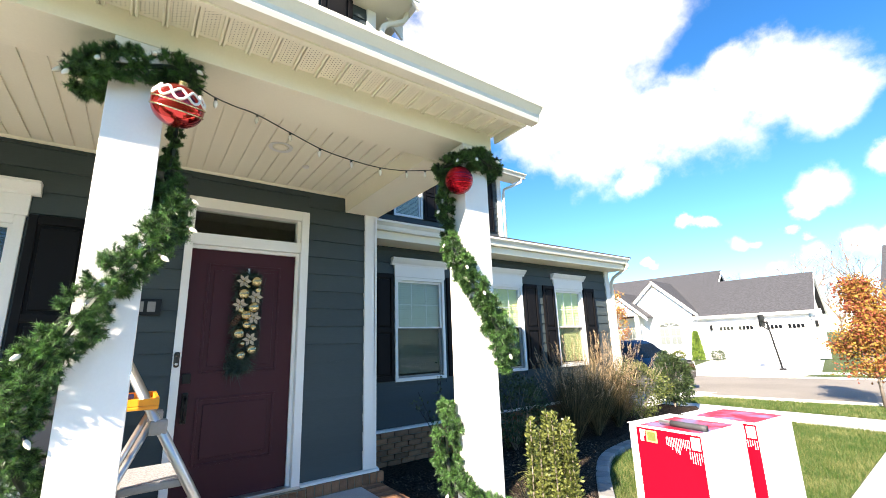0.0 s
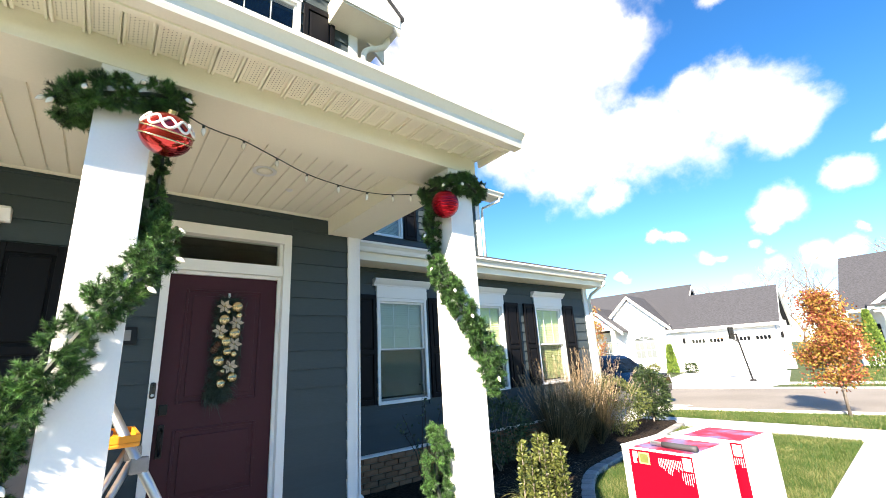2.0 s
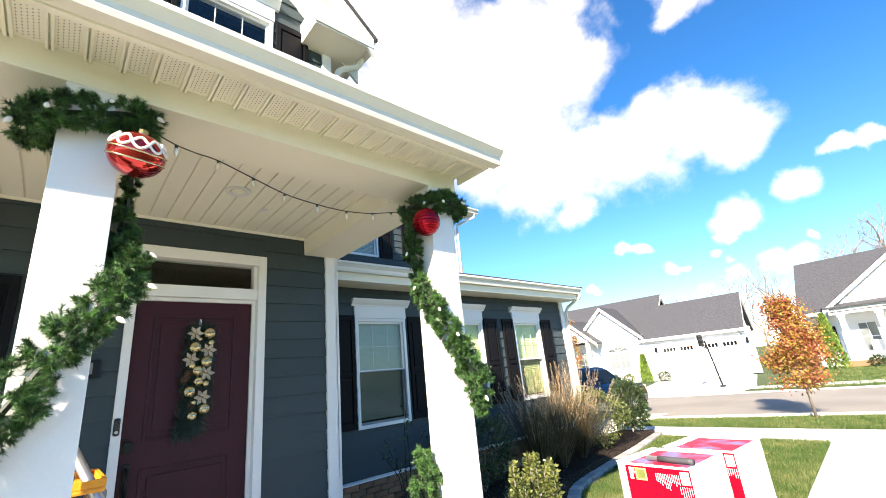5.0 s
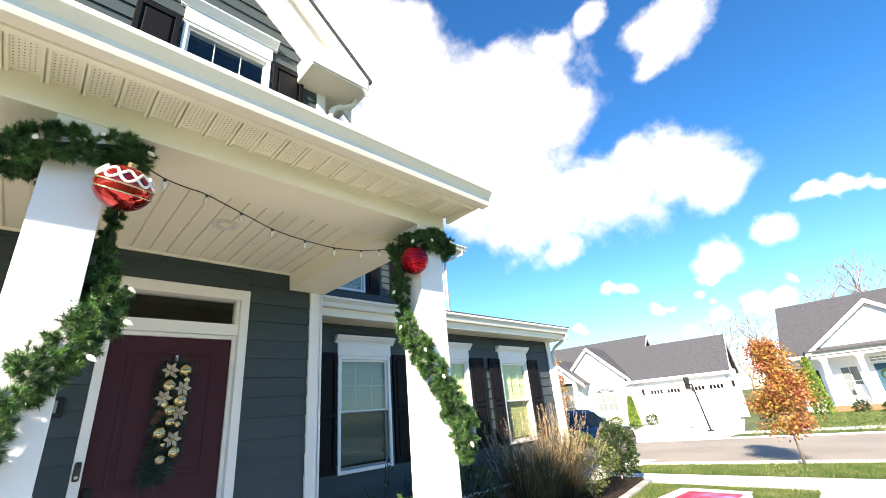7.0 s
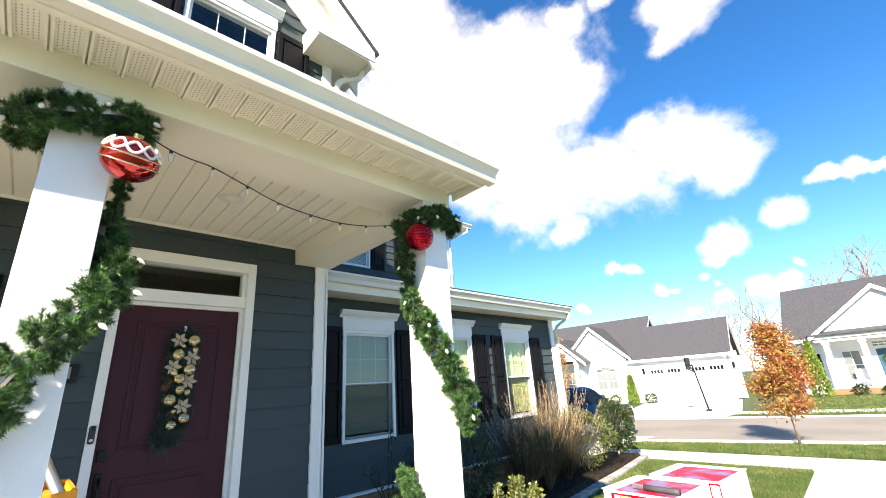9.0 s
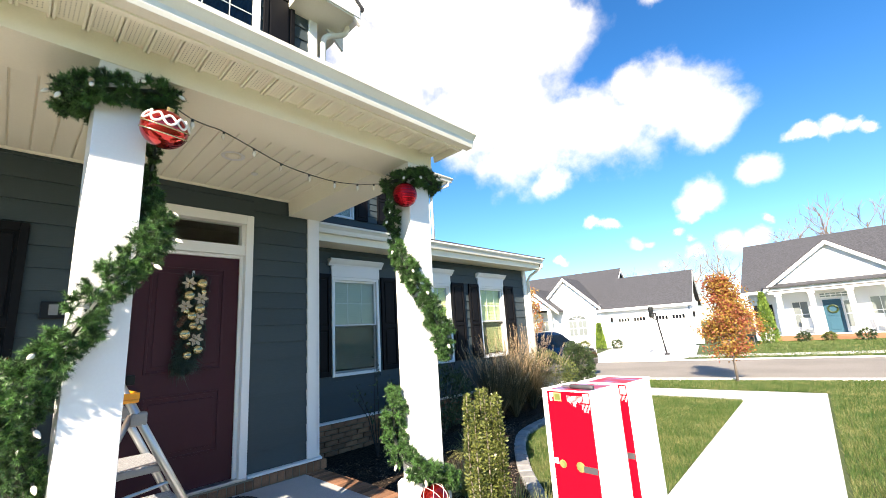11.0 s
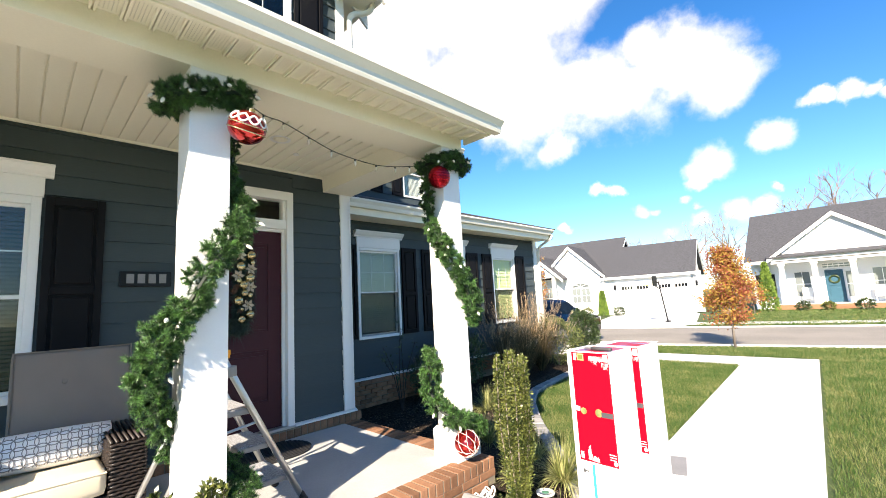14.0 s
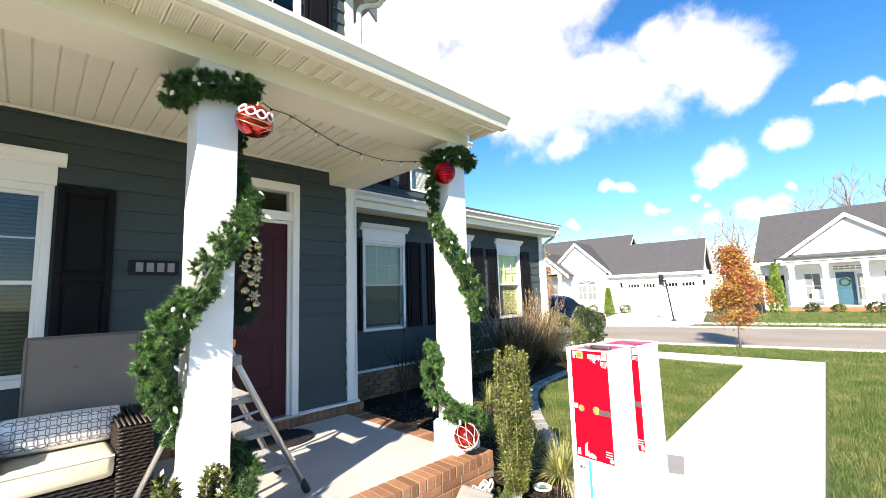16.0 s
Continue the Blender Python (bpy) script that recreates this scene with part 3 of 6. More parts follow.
beam_side = single("beam", boxed(1.47, 1.86, 2.44, 4.0, 2.745, 2.93, 0.004), CREAM, "white-wrapped side beam of the porch", "porch beam", "structure")
single("trim", boxed(-5.6, 1.46, 2.44, 2.475, 2.87, 2.925, 0.005), CREAM, "almond trim along the inner beam edge", "trim", "structure")

# porch eave: vented soffit panels, fascia, gutter, shed roof
soffit = single("soffit", boxed(-5.6, 1.904, 1.83, 2.086, 2.905, 2.925), CREAM, "almond vented vinyl soffit of the porch eave", "soffit", "structure")
rib_mesh = mesh_of("rib", boxed(0, 0.012, 1.837, 2.084, 2.884, 2.906, 0.003), CREAM)
x = -5.55
while x < 1.85:
    for dx in (0.0, 0.019):
        ob = new("rib", rib_mesh)
        ob.location.x = x + dx
        ob.parent = soffit
    x += 0.123
single("soffit_lip", extruded([(1.835, 2.89), (1.80, 2.845), (1.767, 2.845), (1.767, 2.95), (1.835, 2.95)], "x", -5.6, 1.90), CREAM, "almond lip at the soffit edge", "trim", "structure")
single("soffit_lip", boxed(1.905, 1.925, 1.77, 2.10, 2.850, 2.95, 0.004), CREAM, "almond end cap of the eave", "trim", "structure")
# vent holes are not cut: flat discs with their shade painted in
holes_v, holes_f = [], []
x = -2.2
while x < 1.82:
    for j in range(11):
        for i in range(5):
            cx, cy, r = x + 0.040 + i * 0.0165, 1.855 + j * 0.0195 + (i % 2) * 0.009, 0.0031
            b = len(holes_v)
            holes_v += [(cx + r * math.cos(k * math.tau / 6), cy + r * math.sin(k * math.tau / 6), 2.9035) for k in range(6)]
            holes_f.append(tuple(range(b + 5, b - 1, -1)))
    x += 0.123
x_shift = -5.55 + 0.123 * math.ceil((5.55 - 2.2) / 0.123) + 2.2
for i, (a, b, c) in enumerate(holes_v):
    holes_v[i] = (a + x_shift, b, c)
tagged(new("soffit_vent_hole", loose("soffit_vent_hole", holes_v, holes_f, VENT_DARK)), "rows of small flat discs coloured as shaded soffit vent holes", "vent holes", "", "stuff")


def gutter(y, z, x0, x1, depth=0.12, high=0.125):
    """A K-style gutter: ogee face, open trough."""
    face = [(y, z), (y - depth * 0.55, z), (y - depth * 0.62, z + high * 0.18), (y - depth * 0.66, z + high * 0.45), (y - depth * 0.9, z + high * 0.7), (y - depth, z + high * 0.78), (y - depth, z + high),
            (y - depth + 0.012, z + high), (y - depth + 0.012, z + high * 0.84), (y - depth * 0.6, z + high * 0.4), (y - depth * 0.5, z + 0.006), (y - 0.006, z + 0.006), (y - 0.006, z + high), (y, z + high)]
    g = thing("gutter", "white aluminium eave gutter", "gutter", "", "structure")
    part("trough", extruded(face, "x", x0, x1), GUTTER, g)
    part("end_cap", extruded([(y, z), (y - depth * 0.55, z), (y - depth * 0.66, z + high * 0.45), (y - depth, z + high * 0.75), (y - depth, z + high), (y, z + high)], "x", x1, x1 + 0.006), GUTTER, g)
    return g


gutter(1.765, 2.855, -5.6, 1.965)


def slab_roof(name, outline_yz, x0, x1, label):
    return single(name, extruded(outline_yz, "x", x0, x1), SHINGLE, label, "roof", "structure")


slab_roof("porch_roof", [(1.70, 2.982), (1.70, 3.007), (4.0, 3.78), (4.0, 3.70)], -5.7, 1.945, "charcoal shingle porch roof")
single("rake_board", extruded([(1.80, 2.90), (1.80, 3.0), (4.0, 3.73), (4.0, 2.93)], "x", 1.87, 1.90), CREAM, "white gable board closing the porch roof", "trim", "structure")

# wing eave
single("soffit", boxed(1.83, 8.06, 4.75, 5.15, 2.735, 2.755), CREAM, "almond soffit under the wing eave", "soffit", "structure")
single("fascia", boxed(1.82, 8.06, 4.735, 4.752, 2.725, 2.93), CREAM, "white fascia board of the wing", "fascia", "structure")
wing_gutter = gutter(4.735, 2.83, 1.83, 8.00)
down = bmesh.new()
tube(down, [(7.98, 4.68, 2.83), (7.98, 4.70, 2.76), (7.975, 5.02, 2.60), (7.975, 5.09, 2.5), (7.975, 5.09, -0.2)], 0.036, 8)
part("downspout", down, GUTTER, wing_gutter, "", True)
slab_roof("wing_roof", [(4.64, 2.955), (4.64, 2.985), (8.0, 4.09), (8.0, 4.0)], 1.82, 8.10, "charcoal shingle roof of the wing")
single("rake_board", extruded([(4.7, 2.74), (4.7, 2.93), (8.0, 4.01), (8.0, 3.8)], "x", 8.02, 8.06), CREAM, "white rake board of the wing roof", "trim", "structure")

# upper storey eave and roof
single("soffit", boxed(1.82, 8.2, 7.6, 8.0, 5.80, 5.82), CREAM, "almond soffit of the upper eave", "soffit", "structure")
upper_gutter = gutter(7.60, 5.80, 1.83, 8.25)
down = bmesh.new()
tube(down, [(8.12, 7.56, 5.80), (8.12, 7.58, 5.70), (7.74, 7.90, 5.50), (7.74, 7.93, 5.3), (7.74, 7.93, 3.95)], 0.04, 8)
part("downspout", down, GUTTER, upper_gutter, "", True)
slab_roof("upper_roof", [(7.55, 5.93), (7.55, 5.96), (10.0, 7.2), (10.0, 7.1)], 1.8, 8.3, "charcoal shingle upper roof")
slab_roof("upper_roof", [(10.0, 7.1), (10.0, 7.2), (12.3, 5.96), (12.3, 5.86)], 1.8, 8.3, "charcoal shingle upper roof")

# the front gable: raking boards, boxed cornice return, roof
for sgn in (1, -1):
    c = -2.0
    for y0, y1, lo, hi, mat_name in ((3.55, 3.60, -0.20, 0.06, "rake"),):
        e0, e1 = 4.20, 0.0
        z_at = lambda d: 9.32 - d * 0.90
        prof = [(c + sgn * e1, z_at(e1) + lo), (c + sgn * e1, z_at(e1) + hi), (c + sgn * e0, z_at(e0) + hi), (c + sgn * e0, z_at(e0) + lo)]
        bm = extruded(prof, "y", y0, y1)
        single("rake_board", bm, WHITE, "white raking board of the gable", "trim", "structure")
        single("rake_soffit", extruded([(c + sgn * e1, z_at(e1) - 0.14), (c + sgn * e1, z_at(e1) - 0.12), (c + sgn * e0, z_at(e0) - 0.12), (c + sgn * e0, z_at(e0) - 0.14)], "y", 3.60, 4.0), WHITE, "white soffit of the gable rake", "soffit", "structure")
        single("rake_frieze", extruded([(c + sgn * e1, z_at(e1) - 0.34), (c + sgn * e1, z_at(e1) - 0.14), (c + sgn * e0, z_at(e0) - 0.14), (c + sgn * e0, z_at(e0) - 0.34)], "y", 3.965, 3.998), WHITE, "white frieze along the gable rake", "trim", "structure")
        single("gable_roof", extruded([(c + sgn * e1, z_at(e1) + 0.06), (c + sgn * e1, z_at(e1) + 0.10), (c + sgn * (e0 + 0.04), z_at(e0 + 0.04) + 0.10), (c + sgn * (e0 + 0.04), z_at(e0 + 0.04) + 0.06)], "y", 3.52, 11.8), SHINGLE, "charcoal shingle gable roof", "roof", "structure")
cornice = thing("cornice_return", "white boxed cornice return with sloping soffit", "cornice return", "", "structure")
part("box", extruded([(1.42, 5.42), (2.10, 5.42), (2.17, 5.45), (2.17, 5.54), (1.42, 5.72)], "y", 3.56, 4.0), CREAM, cornice)
part("board", boxed(1.41, 2.19, 3.54, 3.561, 5.44, 5.56, 0.004), WHITE, cornice)
part("side_soffit", boxed(1.82, 2.10, 4.0, 7.55, 5.42, 5.44), CREAM, cornice)
down = bmesh.new()
tube(down, spline([(2.15, 3.78, 5.47), (2.15, 3.79, 5.40), (2.12, 3.82, 5.33), (2.03, 3.87, 5.29), (1.94, 3.91, 5.26), (1.89, 3.93, 5.20), (1.88, 3.935, 5.08), (1.88, 3.935, 4.6), (1.88, 3.935, 3.9)], 40).tolist(), 0.036, 10)
part("downspout", down, GUTTER, cornice, "white downspout elbow", True)
side_gutter = thing("gutter", "white aluminium gutter along the gable roof", "gutter", "", "structure")
part("trough", extruded([(2.11, 5.45), (2.19, 5.45), (2.23, 5.56), (2.11, 5.56)], "y", 3.56, 7.5), GUTTER, side_gutter)

# ---------- windows, shutters ----------


def window(x0, x1, z0, z1, y, blind=BLIND, header=0.27, name="window_1", closed=0.75, slats=True, frame_w=0.045, screen=False):
    """A sash window in a wall that faces -y: frame, two sashes, panes, blind and a crowned header."""
    w = thing(name, "white sash window with a crown moulded header", "window", "", "structure")
    fw = frame_w
    bm = bmesh.new()
    for a, b, c, d in ((x0, x0 + fw, z0, z1), (x1 - fw, x1, z0, z1), (x0 + fw, x1 - fw, z1 - fw, z1), (x0 + fw, x1 - fw, z0, z0 + fw)):
        box(bm, a, b, y - 0.03, y + 0.10, c, d, 0.004)
    part("window_frame", bm, WHITE, w)
    mid = (z0 + z1) / 2 + 0.0
    for lo, hi, yy in ((mid - 0.015, z1 - fw, y + 0.005), (z0 + fw, mid + 0.02, y + 0.035)):
        bm = bmesh.new()
        a, b, s = x0 + fw, x1 - fw, 0.028
        for p, q, c, d in ((a, a + s, lo, hi), (b - s, b, lo, hi), (a + s, b - s, hi - s, hi), (a + s, b - s, lo, lo + s)):
            box(bm, p, q, yy, yy + 0.03, c, d, 0.003)
        sash = part("sash", bm, WHITE, w)
        pane = part("pane", boxed(a + s, b - s, yy + 0.012, yy + 0.018, lo + s, hi - s), GLASS, sash)
        pane.visible_shadow = False
        if lo > z0 + fw:
            third, half = (b - a) / 3, (lo + hi) / 2
            for q in (a + third, b - third):
                part("muntin", boxed(q - 0.006, q + 0.006, yy + 0.019, yy + 0.024, lo + s, hi - s), WHITE, sash)
            part("muntin", boxed(a + s, b - s, yy + 0.020, yy + 0.025, half - 0.006, half + 0.006), WHITE, sash)
    if screen:
        net = part("insect_screen", boxed(x0 + fw, x1 - fw, y - 0.004, y - 0.002, z0 + fw, mid), SCREEN, w, "dark insect screen")
        net.visible_shadow = False
    if slats:
        bl = part("blind", boxed(x0 + fw + 0.01, x1 - fw - 0.01, y + 0.064, y + 0.095, z1 - fw - 0.05, z1 - fw), blind, w, "lowered slatted blind")
        z = z1 - fw - 0.06
        while z > z0 + fw + 0.02:
            tilt = closed * 0.036
            bm = extruded([(y + 0.068, z), (y + 0.068 + 0.012, z + tilt + 0.008), (y + 0.068 + 0.014, z + tilt + 0.008), (y + 0.070, z - 0.002)], "x", x0 + fw + 0.012, x1 - fw - 0.012)
            part("slat", bm, blind, bl)
            z -= 0.032
    if header:
        h = header
        part("header", boxed(x0 - 0.01, x1 + 0.01, y - 0.04, y, z1, z1 + h * 0.62, 0.004), WHITE, w)
        prof = [(y, z1 + h * 0.62), (y - 0.045, z1 + h * 0.62), (y - 0.05, z1 + h * 0.70), (y - 0.075, z1 + h * 0.78), (y - 0.105, z1 + h * 0.92), (y - 0.112, z1 + h * 0.93), (y - 0.112, z1 + h), (y, z1 + h)]
        part("crown", extruded(prof, "x", x0 - 0.06, x1 + 0.06), WHITE, w)
    return w


def shutter(x0, x1, z0, z1, y):
    """A raised-panel shutter with two panels."""
    s = thing("shutter", "black raised-panel shutter beside a window", "shutter", "shutters", "")
    r, mid = 0.05, z0 + (z1 - z0) * 0.46
    bm = bmesh.new()
    for a, b, c, d in ((x0, x0 + r, z0, z1), (x1 - r, x1, z0, z1), (x0 + r, x1 - r, z1 - r * 1.3, z1), (x0 + r, x1 - r, z0, z0 + r * 1.3), (x0 + r, x1 - r, mid - r * 0.6, mid + r * 0.6)):
        box(bm, a, b, y - 0.038, y - 0.004, c, d, 0.005)
    part("frame", bm, BLACK, s)
    for c, d in ((z0 + r * 1.3, mid - r * 0.6), (mid + r * 0.6, z1 - r * 1.3)):
        bm = boxed(x0 + r, x1 - r, y - 0.018, y - 0.008, c, d)
        box(bm, x0 + r + 0.022, x1 - r - 0.022, y - 0.034, y - 0.014, c + 0.022, d - 0.022, 0.012)
        part("panel", bm, BLACK, s)
    return s


window(*LEFT_WIN, 4.0, BLIND_GREY, header=0.25, closed=0.35, name="window_1", frame_w=0.06)
shutter(-0.925, -0.56, 0.98, 2.345, 3.985)
for i, (a, b) in enumerate(WINGS):
    window(a, b, 0.85, 2.30, 5.15, BLIND_SAGE if i == 0 else BLIND_LIME, name=f"window_{i + 2}", closed=0.8, screen=True)
for a, b in ((2.35, 2.675), (3.60, 3.925), (4.07, 4.39), (5.30, 5.645), (5.80, 6.11), (7.0, 7.34)):
    shutter(a, b, 0.87, 2.335, 5.135)
window(*GABLE_WIN, 4.0, name="window_5", header=0.30, slats=False)
window(*GABLE_WIN_B, 4.0, name="window_6", header=0.30, closed=0.3)
shutter(1.12, 1.50, 3.95, 5.56, 3.985)
shutter(-0.24, 0.14, 3.95, 5.56, 3.985)
for i, (a, b) in enumerate(UP_WINDOWS):
    window(a, b, 4.25, 5.65, 8.0, name=f"window_{i + 7}", header=0.0, closed=0.6)
for a, b in ((3.9, 4.24), (5.10, 5.46), (5.77, 6.11), (7.0, 7.36)):
    shutter(a, b, 4.25, 5.65, 7.985)

# ---------- front door ----------
door_frame = thing("door_1", "white door casing with a glass transom", "door frame", "", "structure")
for n, b in (("casing", (0.04, 0.10, 3.965, 4.12, 0.14, 2.675)), ("casing", (1.015, 1.088, 3.965, 4.12, 0.14, 2.675)), ("head", (0.10, 1.015, 3.965, 4.12, 2.58, 2.675)), ("mullion", (0.10, 1.015, 3.985, 4.12, 2.255, 2.355))):
    part(n, boxed(*b, 0.004), WHITE, door_frame)
for b in ((1.015 - 0.03, 1.015, 4.03, 4.12, 0.14, 2.255), (0.10, 0.985, 4.03, 4.12, 2.225, 2.255), (0.985, 1.015, 4.01, 4.1, 2.355, 2.58)):
    part("stop", boxed(*b, 0.003), WHITE, door_frame)
transom = part("pane", boxed(0.10, 0.985, 4.06, 4.066, 2.355, 2.58), GLASS, door_frame)
part("sill", boxed(0.045, 1.09, 3.96, 4.12, 0.13, 0.165, 0.006), ALUMINIUM, door_frame, "aluminium door sill")
single("room_partition", boxed(-0.4, 1.5, 4.9, 4.95, 0.05, 2.72), ROOM, "hall wall behind the transom, coloured dark for dimness", "wall", "structure")

front_door = thing("front_door", "closed burgundy two-panel front door", "door")
slab = boxed(0.102, 0.985, 4.055, 4.10, 0.165, 2.225)
part("slab", slab, BURGUNDY, front_door)
for z0, z1 in ((1.16, 2.10), (0.44, 0.97)):
    x0, x1 = 0.235, 0.855
    bm = bmesh.new()
    for a, b, c, d in ((x0, x0 + 0.022, z0, z1), (x1 - 0.022, x1, z0, z1), (x0 + 0.022, x1 - 0.022, z1 - 0.022, z1), (x0 + 0.022, x1 - 0.022, z0, z0 + 0.022)):
        box(bm, a, b, 4.046, 4.058, c, d, 0.005)
    part("moulding", bm, BURGUNDY, front_door)
    part("panel", boxed(x0 + 0.055, x1 - 0.055, 4.044, 4.058, z0 + 0.055, z1 - 0.055, 0.006), BURGUNDY, front_door)
lockset = part("deadbolt", boxed(0.125, 0.185, 4.035, 4.055, 1.09, 1.17, 0.006), IRON, front_door, "black deadbolt plate")
handle = part("handle", boxed(0.135, 0.178, 4.035, 4.055, 0.78, 1.02, 0.006), IRON, front_door, "black grip handle")
bm = bmesh.new()
tube(bm, [(0.157, 4.04, 0.99), (0.157, 3.99, 0.98), (0.157, 3.985, 0.90), (0.157, 4.0, 0.82), (0.157, 4.04, 0.80)], 0.009, 8)
part("grip", bm, IRON, handle, "", True)
doorbell = thing("doorbell", "slim dark video doorbell on the casing", "doorbell")
part("body", boxed(0.048, 0.086, 3.945, 3.966, 1.225, 1.345, 0.014), DOORBELL, doorbell)
part("button", lathe([(0.011, 0), (0.011, 0.004), (0.008, 0.006)], 16, pose(0.067, 3.946, 1.25, 90)), ALUMINIUM, doorbell)
part("lens", lathe([(0.009, 0), (0.009, 0.003), (0.005, 0.005)], 16, pose(0.067, 3.946, 1.315, 90)), DARK_GLASS, doorbell)

plaque = thing("house_plaque", "dark rectangular house plaque on the siding", "plaque")
part("plate", boxed(-0.45, -0.075, 3.955, 3.98, 1.635, 1.765, 0.004), IRON, plaque)
for i in range(4):
    x = -0.405 + i * 0.078
    part("bar", boxed(x + 0.004, x + 0.058, 3.951, 3.956, 1.662, 1.742, 0.002), PEWTER, plaque, "plain grey raised bar")

# ---------- columns ----------


def column(cx, cy):
    c = thing("porch_column", "square white porch column on a plinth", "column", "porch columns")
    h, p = 0.108, 0.142
    part("shaft", boxed(cx - h, cx + h, cy - h, cy + h, FLOOR + 0.24, 2.765, 0.004), WHITE, c)
    part("plinth", boxed(cx - p, cx + p, cy - p, cy + p, FLOOR, FLOOR + 0.235, 0.005), WHITE, c)
    part("plinth_cap", extruded([(cx - p, FLOOR + 0.235), (cx - h - 0.004, FLOOR + 0.25), (cx + h + 0.004, FLOOR + 0.25), (cx + p, FLOOR + 0.235)], "y", cy - p + 0.01, cy + p - 0.01), WHITE, c)
    return c


COL_A, COL_B = (-0.315, 2.195), (1.692, 2.195)
column(*COL_A)
column(*COL_B)
column(-4.2, 2.195)

# ---------- garlands, ornaments, lights ----------


def c9_bulb(parent, at, direction, size=1.0):
    d = Vector(direction).normalized()
    m = Matrix.Translation(at) @ d.to_track_quat("Z", "Y").to_matrix().to_4x4()
    b = part("bulb", lathe([(0.006 * size, -0.004), (0.011 * size, 0.006 * size), (0.014 * size, 0.018 * size), (0.011 * size, 0.034 * size), (0.005 * size, 0.047 * size), (0.0008, 0.052 * size)], 10, m), BULB, parent, "", True)
    part("socket", lathe([(0.007 * size, -0.022 * size), (0.0085 * size, -0.018 * size), (0.0085 * size, 0.0), (0.006 * size, 0.003)], 8, m), WIRE, b)


def garland(points, radius, seed, bulbs, label, fullness=((0, 1), (1, 1))):
    rng = np.random.default_rng(seed)
    path = spline(points, 260)
    g = thing("garland", label, "garland", "column garlands")
    tube_bm = bmesh.new()
    tube(tube_bm, path[::4].tolist(), 0.012, 6)
    part("stem", tube_bm, WIRE, g)
    # bushy tufts along the stem, each a bunch of short twigs set round with needles
    span = float(np.linalg.norm(np.diff(path, axis=0), axis=1).sum())
    tufts, twigs, k = int(span / 0.0085), 9, 84
    s = np.linspace(0, 257.9, tufts)
    full = np.interp(s / 258, [a for a, b in fullness], [b for a, b in fullness])
    i = s.astype(int)
    here = path[i] + (path[i + 1] - path[i]) * (s - i)[:, None]
    way = path[i + 1] - path[i]
    way /= np.linalg.norm(way, axis=1)[:, None] + 1e-9
    out = rng.normal(size=(tufts, 3))
    out -= way * (out * way).sum(1)[:, None]
    out /= np.linalg.norm(out, axis=1)[:, None] + 1e-9
    heart = here + out * (radius * rng.uniform(0.30, 0.62, tufts) * full)[:, None]
    twig_dir = np.repeat(out, twigs, 0) * 0.55 + rng.normal(size=(tufts * twigs, 3)) * 0.62
    twig_dir /= np.linalg.norm(twig_dir, axis=1)[:, None]
    twig_len = radius * rng.uniform(0.22, 0.48, tufts * twigs) * np.repeat(full, twigs)
    count_all = tufts * twigs * k
    u = np.tile(np.linspace(0.05, 1.0, k), tufts * twigs)
    base = np.repeat(np.repeat(heart, twigs, 0), k, 0) + np.repeat(twig_dir, k, 0) * (np.repeat(twig_len, k) * u)[:, None]
    fan = rng.normal(size=(count_all, 3))
    fan /= np.linalg.norm(fan, axis=1)[:, None]
    ndir = np.repeat(twig_dir, k, 0) * 0.75 + fan * 0.8
    ndir /= np.linalg.norm(ndir, axis=1)[:, None]
    tip = base + ndir * (rng.uniform(0.016, 0.030, count_all) * np.repeat(np.repeat(0.55 + 0.45 * full, twigs), k))[:, None]
    v, f = blades(base, tip, np.full(count_all, 0.00125), rng)
    ob = new("needles", loose("needles", rounded(v), f.tolist(), NEEDLE))
    ob.parent = g
    for share, (ox, oy, oz) in bulbs:
        p = path[int(share * 258)]
        o = Vector((ox, oy, oz)).normalized()
        c9_bulb(g, Vector(p) + o * radius * 0.88, o * 0.7 + Vector((0, 0, -0.5)), 0.78)
    return g


ax, ay = COL_A
bx, by = COL_B
garland([(ax + 0.17, ay + 0.12, 2.63), (ax + 0.02, ay + 0.17, 2.64), (ax - 0.18, ay + 0.10, 2.60), (ax - 0.17, ay - 0.11, 2.57), (ax - 0.02, ay - 0.15, 2.61), (ax + 0.14, ay - 0.14, 2.66), (ax + 0.17, ay - 0.02, 2.64)], 0.105, 1,
        [(0.42, (-1, -0.6, -0.3)), (0.57, (-0.2, -1, -0.25)), (0.72, (0.2, -1, 0.2)), (0.86, (0.8, -0.7, -0.1)), (0.48, (-0.8, -0.7, -0.8))], "dark green pine garland wrapped round the column head")
garland([(ax + 0.15, ay - 0.02, 2.55), (ax + 0.165, ay + 0.02, 2.35), (ax + 0.15, ay + 0.05, 2.15), (ax + 0.18, ay - 0.02, 2.0), (ax + 0.17, ay - 0.10, 1.88), (ax + 0.10, ay - 0.15, 1.77), (ax + 0.0, ay - 0.165, 1.61), (ax - 0.10, ay - 0.165, 1.43), (ax - 0.175, ay - 0.13, 1.30), (ax - 0.235, ay - 0.07, 1.17), (ax - 0.235, ay - 0.02, 1.02), (ax - 0.18, ay + 0.06, 0.86), (ax - 0.12, ay + 0.12, 0.76)], 0.118, 2,
        [(0.22, (1, -0.5, 0)), (0.34, (1, -0.6, 0.1)), (0.44, (1, -0.7, 0)), (0.66, (-0.5, -1, 0.4)), (0.80, (0.8, -0.8, -0.4)), (0.92, (0.3, -1, -0.3))], "green pine garland with bulbs wound down the column", ((0, 0.4), (0.10, 0.35), (0.16, 0.8), (0.3, 1), (1, 1.0)))
